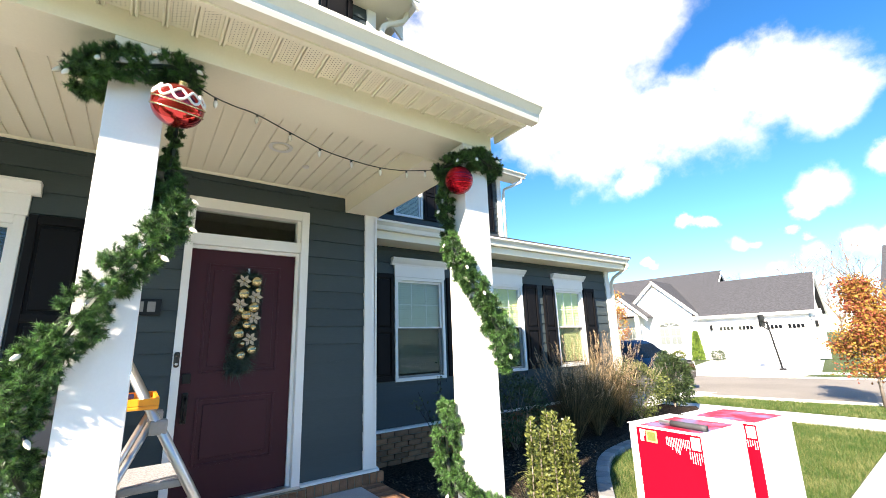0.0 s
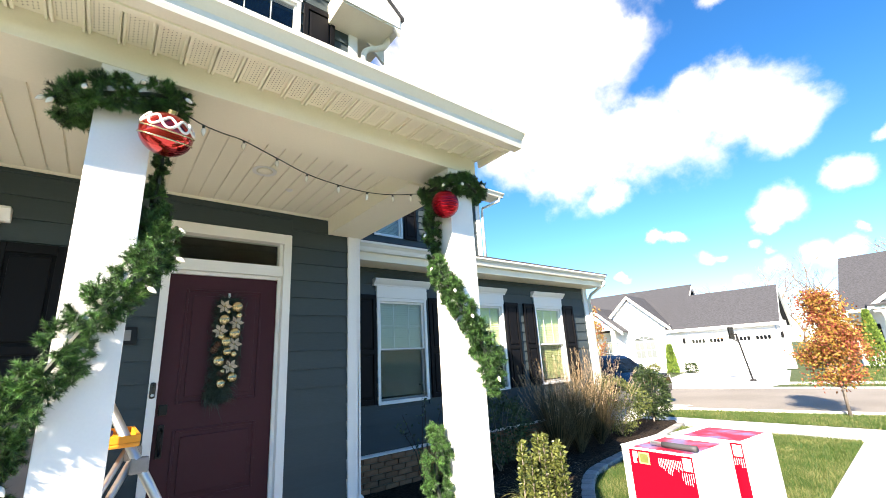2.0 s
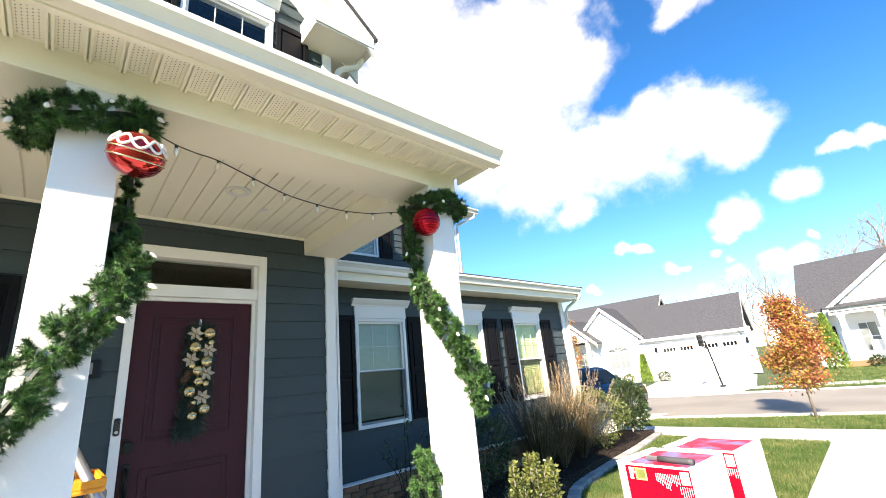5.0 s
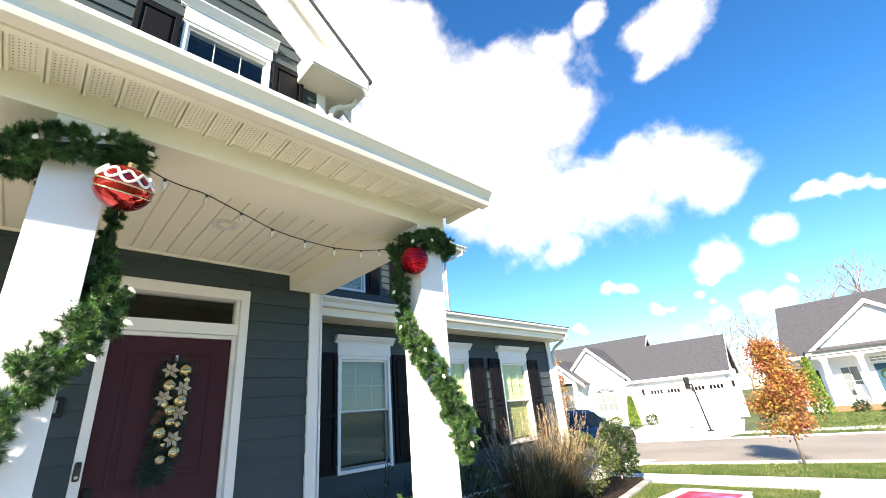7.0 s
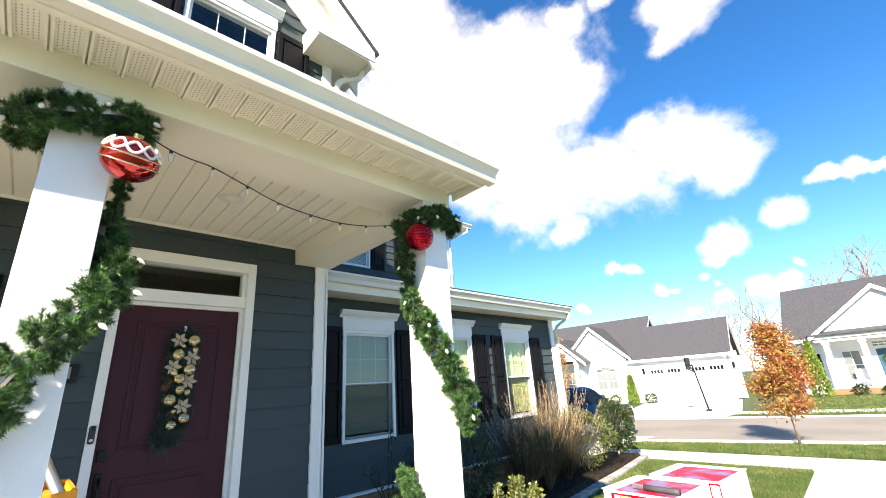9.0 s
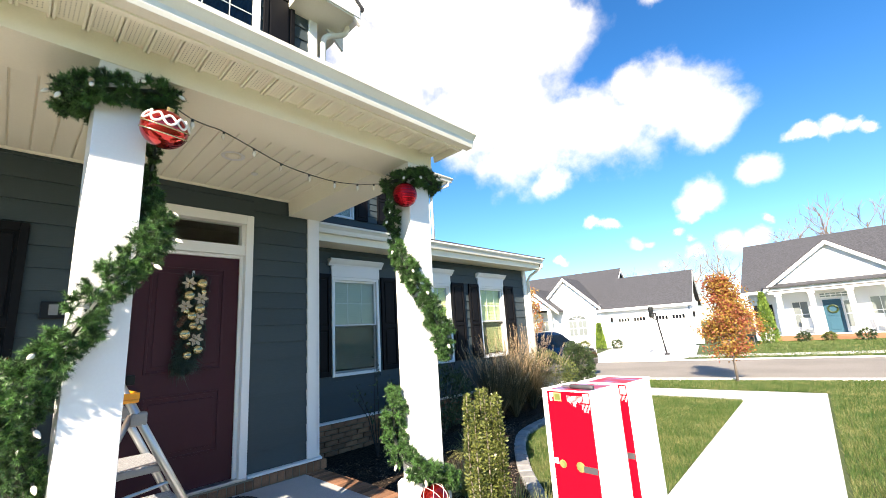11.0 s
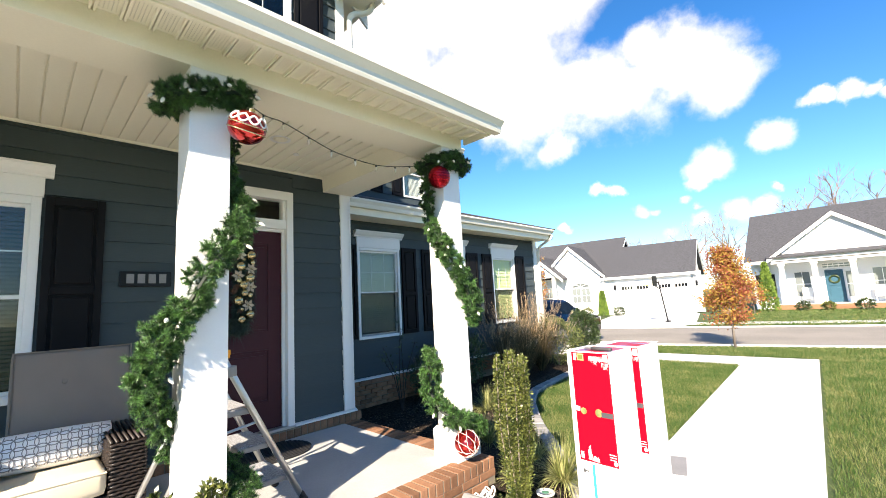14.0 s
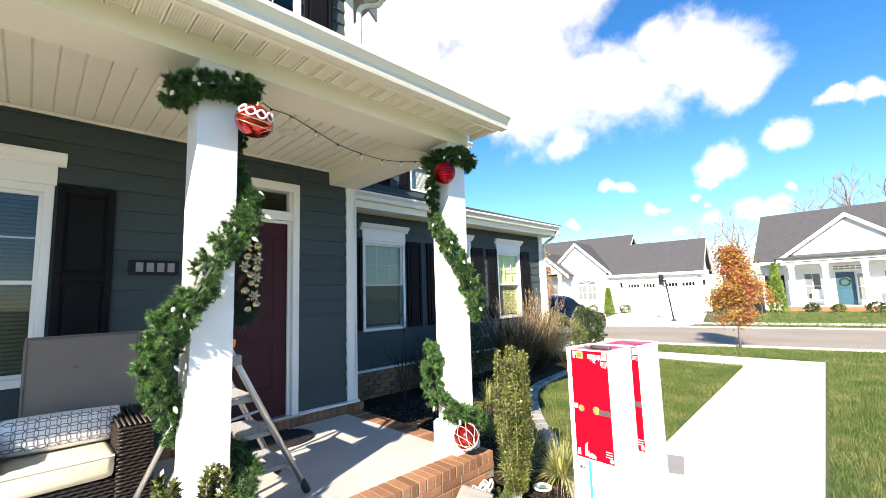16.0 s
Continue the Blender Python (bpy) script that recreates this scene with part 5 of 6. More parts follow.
def carton(cx, cy, turn, seed):
    """A tall white box with a red printed face and a pictured lid."""
    c = thing("carton", "tall white and red shipping carton standing upright", "carton", "cartons")
    m = pose(cx, cy, GROUND + 0.016, 0, 0, turn)
    w, d, h = 0.141, 0.140, 1.284
    part("body", boxed(-w, w, -d, d, 0, h, 0.006, m), CARTON, c)
    face, low = -w - 0.0015, 0.647
    part("red_panel", boxed(face - 0.001, face + 0.001, -d + 0.008, d - 0.034, low, h - 0.008, 0, m), CARTON_RED, c, "red printed panel")
    part("lid_print", boxed(-w + 0.004, w - 0.03, -d + 0.012, d - 0.05, h - 0.0005, h + 0.0012, 0, m), LID_PRINT, c, "red and violet pictured lid print")
    part("lid_flap", boxed(-w - 0.002, w + 0.003, d - 0.045, d + 0.003, h, h + 0.003, 0.001, m), CARTON, c, "white cardboard flap")
    part("lid_flap", boxed(w - 0.045, w + 0.004, -d - 0.003, d - 0.046, h + 0.0015, h + 0.004, 0.001, m), CARTON, c, "white cardboard flap")
    f = face - 0.002
    rng = random.Random(seed)

    def mark(name, y0, y1, z0, z1, mat, label):
        return part(name, boxed(f, f + 0.001, y0, y1, z0, z1, 0, m), mat, c, label)

    # pictured tree, laid on its side
    mark("picture", -d + 0.010, -d + 0.082, 0.912, 0.941, PRINT_DARK, "dark grey printed band")
    for y, r in ((-d + 0.098, 0.024), (d - 0.085, 0.020)):
        part("picture", lathe([(r, 0), (r * 0.7, 0.001)], 9, m @ pose(f + 0.001, y, 0.933, 0, -90, 0)), LEAF_VARIEGATED, c, "small printed foliage picture")
    mark("picture", d - 0.062, d - 0.038, 0.930, 0.957, PRINT_WHITE, "white printed square")
    photo = mark("photograph", d - 0.115, d - 0.072, h - 0.055, h - 0.014, LEAF_VARIEGATED, "small printed foliage photograph")
    part("photo_centre", boxed(f - 0.0008, f + 0.001, d - 0.109, d - 0.078, h - 0.049, h - 0.020, 0, m), LEAF_BOX, photo)
    mark("label", d - 0.062, d - 0.048, h - 0.055, h - 0.014, PRINT_WHITE, "white printed label")
    mark("label", d - 0.068, d - 0.065, h - 0.035, h - 0.014, PRINT_WHITE, "white printed bar")
    mark("label", -d + 0.012, -d + 0.042, h - 0.055, h - 0.014, PRINT_WHITE, "white printed label")
    for k in range(14):
        y = -d + 0.048 + k * 0.0062
        mark("text_bar", y, y + 0.0018, h - 0.04 - rng.uniform(0.01, 0.04), h - 0.026, PRINT_WHITE, "thin white printed bar")
    for k in range(6):
        y = -d + 0.012 + k * 0.0075
        mark("text_bar", y, y + 0.0018, h - 0.082 - rng.uniform(0, 0.02), h - 0.062, PRINT_WHITE, "thin white printed bar")
    mark("label", d - 0.062, d - 0.044, low + 0.012, low + 0.05, PRINT_WHITE, "white printed label")
    for k in range(4):
        y = d - 0.095 - k * 0.005
        mark("text_bar", y, y + 0.003, low + 0.012, low + 0.05 + rng.uniform(0, 0.05), PRINT_WHITE, "thin white printed bar")
    for k in range(8):
        y = d - 0.118 - k * 0.006
        mark("text_bar", y, y + 0.003, low + 0.008, low + rng.uniform(0.025, 0.045), PRINT_WHITE, "thin white printed bar")
    for k in range(3):
        mark("text_bar", -d + 0.016, -d + 0.055, low + 0.036 + k * 0.014, low + 0.040 + k * 0.014, PRINT_WHITE, "thin white printed bar")
    part("emblem", lathe([(0.012, 0), (0.008, 0.001)], 12, m @ pose(f + 0.001, -d + 0.022, low + 0.02, 0, -90, 0)), PRINT_WHITE, c, "round white emblem")
    mark("tape", d - 0.125, d - 0.108, 0.0, low - 0.012, CYAN, "bright blue tape strip")
    arrow = mark("arrow", d - 0.085, d - 0.06, low - 0.062, low - 0.054, PRINT_DARK, "printed arrow")
    part("arrow_head", boxed(f - 0.0005, f + 0.001, d - 0.062, d - 0.050, low - 0.069, low - 0.047, 0, m), PRINT_DARK, arrow)
    return c


carton(1.522, 0.766, -4.0, 4)
carton(1.845, 0.715, -4.0, 5)
cutter = thing("box_cutter", "dark grey utility knife lying on a carton", "box cutter")
bm = bmesh.new()
cz = GROUND + 0.016 + 1.284 + 0.013
tube(bm, [(1.425, 0.765, cz), (1.418, 0.715, cz), (1.410, 0.655, cz), (1.408, 0.637, cz)], 0.0105, 8)
part("handle", bm, PRINT_DARK, cutter, "", True)
bm = bmesh.new()
tube(bm, [(1.435, 0.812, cz), (1.425, 0.765, cz)], 0.008, 8)
part("nose", bm, ALUMINIUM, cutter, "steel nose")
flat = thing("flat_carton", "low white carton with a grey printed lid", "carton")
fm = pose(2.50, 0.80, GROUND + 0.016, 0, 0, 15)
part("body", boxed(-0.20, 0.20, -0.17, 0.17, 0, 0.31, 0.006, fm), CARTON, flat)
part("lid_print", boxed(-0.19, 0.19, -0.16, 0.16, 0.3105, 0.3115, 0, fm), PRINT_GREY, flat, "grey printed lid")
part("stripe", boxed(-0.19, 0.19, -0.02, 0.02, 0.3118, 0.3125, 0, fm), PRINT_WHITE, flat)

# ---------- planting ----------


def stems_of(parent, pts, mat=BARK, r=0.006):
    bm = bmesh.new()
    for line in pts:
        tube(bm, line, r, 5, r * 0.4)
    return part("stem", bm, mat, parent)


def upright_holly(at, height, radius, count, seed, label, shoots=9, mat=LEAF_BOX, name="columnar_shrub", leaf=0.028):
    """A narrow shrub: upright shoots, each set with small leaves to the tip."""
    rng = np.random.default_rng(seed)
    s = thing(name, label, "shrub")
    lines, cs, ds = [], [], []
    for k in range(shoots):
        a = rng.uniform(0, math.tau)
        r = radius * math.sqrt(rng.uniform(0.05, 1))
        h = height * rng.uniform(0.86, 1.03)
        foot = np.array([at[0] + 0.25 * r * math.cos(a), at[1] + 0.25 * r * math.sin(a), at[2]])
        head = np.array([at[0] + r * math.cos(a), at[1] + r * math.sin(a), at[2] + h])
        mid = (foot + head) / 2 + np.array([0.4 * r * math.cos(a), 0.4 * r * math.sin(a), 0])
        line = spline([foot, mid, head], 12)
        lines.append(line.tolist())
        n = count // shoots
        u = rng.uniform(0.05, 1.0, n) * 10.99
        i = u.astype(int)
        p = line[i] + (line[i + 1] - line[i]) * (u - i)[:, None]
        out = rng.normal(size=(n, 3))
        out[:, 2] = np.abs(out[:, 2]) * 0.7 + 0.3
        out /= np.linalg.norm(out, axis=1)[:, None]
        spread = radius * 0.42 * (1.12 - u / 11) ** 0.6
        cs.append(p + out * (rng.uniform(0, 1, n) * spread)[:, None] * np.array([1, 1, 0.5]))
        ds.append(out)
    c, d = np.vstack(cs), np.vstack(ds)
    v, f = leaves(c, d, rng.uniform(leaf * 0.7, leaf * 1.3, len(c)), rng.uniform(leaf * 0.22, leaf * 0.34, len(c)), rng)
    ob = new("foliage", loose("foliage", rounded(v), f.tolist(), mat))
    ob.parent = s
    stems_of(s, lines)
    return s


def round_shrub(at, rx, rz, count, seed, label, mat=LEAF_DARK, leaf=0.04, name="shrub", twigs=14):
    rng = np.random.default_rng(seed)
    s = thing(name, label, "shrub")
    d = rng.normal(size=(count, 3))
    d /= np.linalg.norm(d, axis=1)[:, None]
    lumps = rng.normal(size=(16, 3))
    lumps /= np.linalg.norm(lumps, axis=1)[:, None]
    near = np.max(d @ lumps.T, axis=1)
    r = (0.62 + 0.42 * near ** 4) * rng.uniform(0.35, 1.0, count) ** 0.4
    c = np.array(at) + np.array([0, 0, rz]) + d * r[:, None] * np.array([rx, rx, rz])
    aim = d + rng.normal(size=(count, 3)) * 0.6
    v, f = leaves(c, aim, rng.uniform(leaf * 0.7, leaf * 1.4, count), rng.uniform(leaf * 0.2, leaf * 0.36, count), rng)
    ob = new("foliage", loose("foliage", rounded(v), f.tolist(), mat))
    ob.parent = s
    stems_of(s, [[at, (at[0] + rx * 0.5 * math.cos(k), at[1] + rx * 0.5 * math.sin(k), at[2] + rz * 1.1), (at[0] + rx * 0.8 * math.cos(k), at[1] + rx * 0.8 * math.sin(k), at[2] + rz * 1.6)] for k in np.linspace(0, math.tau, twigs)[:-1]])
    return s


def tuft(at, length, count, seed, label, mat, droop=0.5, width=0.004, spread=0.8, name="grass_clump", upright=0.75):
    """Arching blades from one crown."""
    rng = np.random.default_rng(seed)
    s = thing(name, label, "ornamental grass")
    a = rng.uniform(0, math.tau, count)
    lean = rng.uniform(0.05, spread, count)
    ln = length * rng.uniform(0.6, 1.1, count)
    root = np.array(at) + np.stack([np.cos(a) * 0.04 * rng.uniform(0, 1, count), np.sin(a) * 0.04 * rng.uniform(0, 1, count), np.zeros(count)], 1)
    dirs = np.stack([np.cos(a) * lean, np.sin(a) * lean, np.full(count, upright)], 1)
    dirs /= np.linalg.norm(dirs, axis=1)[:, None]
    side = np.stack([-np.sin(a), np.cos(a), np.zeros(count)], 1)
    verts, faces = [], []
    steps = 5
    for k in range(steps):
        u = k / (steps - 1)
        c = root + dirs * (ln * u)[:, None]
        c[:, 2] -= droop * ln * lean * u * u
        w = width * (1 - u * 0.92)
        verts.append(np.stack([c - side * w, c + side * w], 1))
    V = np.stack(verts, 1).reshape(-1, 3)
    for b in range(count):
        o = b * steps * 2
        for k in range(steps - 1):
            faces.append((o + 2 * k, o + 2 * k + 1, o + 2 * k + 3, o + 2 * k + 2))
    ob = new("foliage", loose("foliage", rounded(V), faces, mat))
    ob.parent = s
    return s, root + dirs * ln[:, None] - np.stack([np.zeros(count), np.zeros(count), droop * ln * lean], 1), dirs


BEDZ = GROUND + 0.11
upright_holly((1.66, 1.55, BEDZ), 1.10, 0.125, 30000, 21, "tall narrow evergreen shrub with small glossy leaves", 20, leaf=0.022)
upright_holly((-0.575, 1.72, BEDZ - 0.02), 0.82, 0.065, 4500, 22, "low evergreen shrub with pale new shoots", 7)
upright_holly((-0.36, 1.74, BEDZ - 0.02), 0.78, 0.085, 5000, 23, "low evergreen shrub with pale new shoots", 7)
tuft((2.22, 1.50, BEDZ), 0.42, 420, 24, "variegated yellow-green liriope clump", LEAF_VARIEGATED, 0.7, 0.005, 1.1)
tuft((2.50, 1.95, BEDZ), 0.38, 220, 25, "variegated yellow-green liriope clump", LEAF_VARIEGATED, 0.7, 0.005, 1.1)
tuft((2.62, 2.62, BEDZ), 0.46, 220, 26, "variegated yellow-green liriope clump", LEAF_VARIEGATED, 0.7, 0.005, 1.1)
tuft((1.98, 1.80, BEDZ), 0.34, 120, 27, "variegated yellow-green liriope clump", LEAF_VARIEGATED, 0.7, 0.005, 1.1)
tuft((3.65, 3.45, BEDZ), 0.46, 300, 28, "variegated yellow-green liriope clump", LEAF_VARIEGATED, 0.7, 0.005, 1.1)
for k, (x, y, h) in enumerate(((5.3, 4.28, 1.30), (5.95, 4.35, 1.38), (6.7, 4.45, 1.35))):
    clump, tips, dirs = tuft((x, y, BEDZ), h, 900, 30 + k, "tall dry fountain grass with tan plumes", STRAW, 0.35, 0.0045, 0.62, "fountain_grass", 0.95)
    rng = np.random.default_rng(40 + k)
    keep = rng.choice(len(tips), 130, replace=False)
    fluff_b, fluff_t = [], []
    for i in keep:
        for u in np.linspace(0, 0.22, 14):
            p = tips[i] + dirs[i] * (u - 0.05) + np.array([0, 0, 0.06])
            fluff_b.append(p)
            fluff_t.append(p + rng.normal(size=3) * 0.022 + dirs[i] * 0.03)
    v, f = blades(np.array(fluff_b), np.array(fluff_t), np.full(len(fluff_b), 0.0035), rng)
    ob = new("plume", loose("plume", rounded(v), f.tolist(), PLUME))
    ob.parent = clump
round_shrub((4.3, 4.55, BEDZ), 0.55, 0.55, 3200, 50, "dark leafy shrub in the shade of the wall", LEAF_DARK, 0.045)
round_shrub((3.7, 4.65, BEDZ), 0.35, 0.42, 1600, 51, "dark leafy shrub in the shade of the wall", LEAF_DARK, 0.04)
round_shrub((7.7, 4.62, BEDZ), 0.60, 0.58, 4600, 52, "yellowing green shrub beside the fountain grass", LEAF_BOX, 0.04)
round_shrub((9.45, 4.85, BEDZ), 0.44, 0.60, 6500, 53, "glossy green upright shrub at the bed end", LEAF_DARK, 0.05)
# a thin, nearly bare crape myrtle under the first window
sapling = thing("bare_sapling", "thin young shrub with few dark leaves", "shrub")
lines = [[(2.95, 4.45, BEDZ), (2.95 + dx * 0.4, 4.43, 0.35), (2.95 + dx, 4.40 + dy, 0.35 + h)] for dx, dy, h in ((-0.28, 0.1, 0.42), (-0.12, -0.1, 0.62), (0.05, 0.1, 0.72), (0.2, -0.05, 0.45), (-0.38, 0.0, 0.3))]
stems_of(sapling, lines, TWIG, 0.008)
rng = np.random.default_rng(60)
pts = np.vstack([spline(l, 14)[6:] for l in lines])
c = pts[rng.integers(0, len(pts), 110)] + rng.normal(size=(110, 3)) * 0.03
v, f = leaves(c, rng.normal(size=(110, 3)), np.full(110, 0.045), np.full(110, 0.014), rng)
ob = new("foliage", loose("foliage", rounded(v), f.tolist(), LEAF_DARK))
ob.parent = sapling

# mulch chips over the bed
rng = np.random.default_rng(61)
n = 9000
cx = rng.uniform(1.9, 5.5, n) ** 1.0
cy = rng.uniform(1.1, 4.6, n)
near = np.interp(cx, BED_X, BED_Y)
ok = cy > near + 0.15
c = np.stack([cx, cy, np.full(n, BEDZ + 0.012)], 1)[ok]
d = rng.normal(size=c.shape) * np.array([1, 1, 0.25])
v, f = leaves(c, d, rng.uniform(0.02, 0.06, len(c)), rng.uniform(0.003, 0.008, len(c)), rng)
tagged(new("mulch_chips", loose("mulch_chips", rounded(v), f.tolist(), two_tone("mulch_chip", (0.016, 0.012, 0.010), (0.16, 0.115, 0.08), 0.95, 30, fine=60, bump=0, island=0.3))), "loose shredded mulch chips on the bed", "mulch", "", "stuff")

# irrigation lid and coiled cord
lid = thing("valve_lid", "round green irrigation lid in the mulch", "valve lid")
part("rim", lathe([(0.072, 0), (0.072, 0.012), (0.055, 0.014), (0.055, 0.01)], 24, pose(1.93, 1.50, BEDZ + 0.012)), CONCRETE, lid, "pale rim", True)
part("cover", lathe([(0.055, 0), (0.055, 0.008), (0.001, 0.012)], 24, pose(1.93, 1.50, BEDZ + 0.012)), material("green_plastic_lid", (0.07, 0.20, 0.13), 0.6), lid, "", True)
cord = thing("extension_cord", "white extension cord in a loose coil", "cord")
bm = bmesh.new()
rng = random.Random(9)
for k in range(7):
    ph, r1, r2 = rng.uniform(0, 6.28), rng.uniform(0.03, 0.06), rng.uniform(0.02, 0.045)
    ox, oy = 1.50 + k * 0.022, 1.80 + rng.uniform(-0.02, 0.02)
    tube(bm, [(ox + r1 * math.cos(ph + a), oy + r2 * math.sin(ph + a), BEDZ + 0.03 + 0.03 * math.sin(a * 1.5 + k) + 0.015) for a in np.linspace(0, 6.0, 16)], 0.006, 6)
part("cable", bm, PRINT_WHITE, cord, "", True)
slab_stone = single("landscape_stone", boxed(-0.20, 0.16, -0.13, 0.13, -0.05, 0.10, 0.035, pose(1.33, 1.72, BEDZ - 0.03, 12, -8, 28)), STONE, "grey landscape stone at the porch corner", "stone")

# curved block edging
edge = spline([(a, b, 0) for a, b in zip(BED_X[1:], BED_Y[1:])], 42)
edging = thing("bed_edging", "curved grey block edging of the bed", "edging", "", "structure")
for p, q in zip(edge, edge[1:]):
    d = q - p
    ln = float(np.hypot(d[0], d[1]))
    m = pose(*(((p + q) / 2)[:2]), GROUND, 0, 0, math.degrees(math.atan2(d[1], d[0])))
    part("block", boxed(-ln / 2 + 0.006, ln / 2 - 0.006, -0.08, 0.08, -0.05, 0.075, 0.02, m), STONE, edging)

# ---------- the tree on the verge ----------


def leafy_tree(at, height, crown_z, crown_r, count, seed, label, mat, trunk_r=0.035, leaf=0.075, top_taper=True, name="maple_tree"):
    rng = np.random.default_rng(seed)
    t = thing(name, label, "tree")
    x, y, z = at
    bm = bmesh.new()
    tube(bm, [(x, y, z - 0.05), (x + 0.02, y, z + height * 0.3), (x, y + 0.02, z + height * 0.7), (x, y, z + height * 0.95)], trunk_r, 8, trunk_r * 0.25)
    part("trunk", bm, BARK, t, "", True)
    limbs = bmesh.new()
    clumps = []
    for k in range(64):
        u = rng.uniform(0, 1)
        zc = crown_z + (height - crown_z) * u
        prof = min(1.0, 0.82 + 0.8 * u) * (1.03 - u) ** 0.45 if top_taper else math.sin(math.pi * (0.1 + 0.85 * u))
        a, r = rng.uniform(0, math.tau), crown_r * prof * rng.uniform(0.35, 0.95)
        p = Vector((x + r * math.cos(a), y + r * math.sin(a), z + zc))
        tube(limbs, [(x, y, z + max(crown_z * 0.8, zc - r * 0.8)), ((x + p.x) / 2, (y + p.y) / 2, z + zc - r * 0.3), p], trunk_r * 0.3, 5, 0.004)
        clumps.append(np.array(p))
    part("branch_work", limbs, BARK, t)
    c = np.array(clumps)[rng.integers(0, len(clumps), count)] + rng.normal(size=(count, 3)) * crown_r * np.array([0.22, 0.22, 0.17])
    v, f = leaves(c, rng.normal(size=(count, 3)) + np.array([0, 0, -0.3]), rng.uniform(leaf * 0.6, leaf * 1.2, count), rng.uniform(leaf * 0.25, leaf * 0.45, count), rng)
    ob = new("crown", loose("crown", rounded(v), f.tolist(), mat))
    ob.parent = t
    return t


leafy_tree((12.5, 2.09, GROUND), 2.60, 0.74, 0.60, 10500, 70, "young maple in orange and red autumn leaf", MAPLE, 0.035, 0.062)
leafy_tree((27.5, 17.23, GROUND), 4.66, 0.9, 0.85, 1800, 71, "small orange autumn tree before a white house", MAPLE, 0.04, 0.13)
leafy_tree((29.5, 4.05, GROUND), 1.9, 0.7, 0.75, 900, 72, "small russet ornamental tree", MAPLE, 0.03, 0.13)


def arborvitae(at, height, radius, seed):
    rng = np.random.default_rng(seed)
    s = thing("arborvitae", "narrow bright green conical arborvitae", "conifer", "arborvitae")
    n = 2600
    u = rng.uniform(0, 1, n) ** 0.8
    a = rng.uniform(0, math.tau, n)
    r = radius * (1 - u) ** 0.75 * rng.uniform(0.6, 1.0, n) + 0.03
    c = np.stack([at[0] + r * np.cos(a), at[1] + r * np.sin(a), at[2] + height * u], 1)
    d = np.stack([np.cos(a) * 0.5, np.sin(a) * 0.5, np.ones(n)], 1) + rng.normal(size=(n, 3)) * 0.3
    v, f = leaves(c, d, rng.uniform(0.12, 0.22, n), rng.uniform(0.03, 0.05, n), rng)
    ob = new("foliage", loose("foliage", rounded(v), f.tolist(), two_tone("conifer_sprays", (0.06, 0.12, 0.015), (0.17, 0.25, 0.04), 0.7, 3, fine=20, bump=0, island=0.25)))
    ob.parent = s
    bm = bmesh.new()
    tube(bm, [at, (at[0], at[1], at[2] + height * 0.8)], 0.05, 6, 0.01)
    part("trunk", bm, BARK, s)


arborvitae((31.6, 3.55, GROUND), 2.95, 0.48, 80)
arborvitae((29.2, 13.0, GROUND), 1.75, 0.32, 81)
for k, (x, y, r) in enumerate(((31.8, 2.0, 0.35), (31.8, 0.9, 0.3), (31.6, -0.6, 0.4), (31.7, -2.6, 0.4), (29.3, 11.9, 0.4), (29.5, 14.4, 0.4), (29.6, 15.6, 0.45), (31.5, 5.6, 0.4))):
    round_shrub((x, y, GROUND), r, r * 0.8, 420, 90 + k, "low rounded foundation shrub by a house", LEAF_BOX if k % 2 else LEAF_DARK, 0.12, "foundation_shrub", 6)


def bare_tree(at, height, seed):
    rng = random.Random(seed)
    t = thing("bare_tree", "leafless grey tree beyond the roofs", "tree", "bare trees")
    bm = bmesh.new()

    def grow(p, d, ln, r, depth):
        q = p + d * ln
        tube(bm, [p, (p + q) / 2 + Vector((rng.uniform(-1, 1), rng.uniform(-1, 1), 0)) * ln * 0.05, q], r, 4, r * 0.6)
        if depth:
            for _ in range(3 if depth > 1 else 4):
                nd = (d + Vector((rng.uniform(-1, 1), rng.uniform(-1, 1), rng.uniform(-0.2, 0.7))) * 0.75).normalized()
                grow(q - d * ln * rng.uniform(0, 0.35), nd, ln * rng.uniform(0.55, 0.8), r * 0.55, depth - 1)

    grow(Vector(at), Vector((0, 0, 1)), height * 0.33, height * 0.016, 5)
    part("branch_work", bm, FARWOOD, t)


for k, (x, y, h) in enumerate(((58, 14, 12), (62, 10.5, 13), (56, 17.5, 11), (66, 2.0, 17), (60, 12, 10), (64, 6.0, 12), (68, -1.5, 18), (59, 16, 9))):
    bare_tree((x, y, GROUND), h, 100 + k)

# ---------- houses across the street ----------


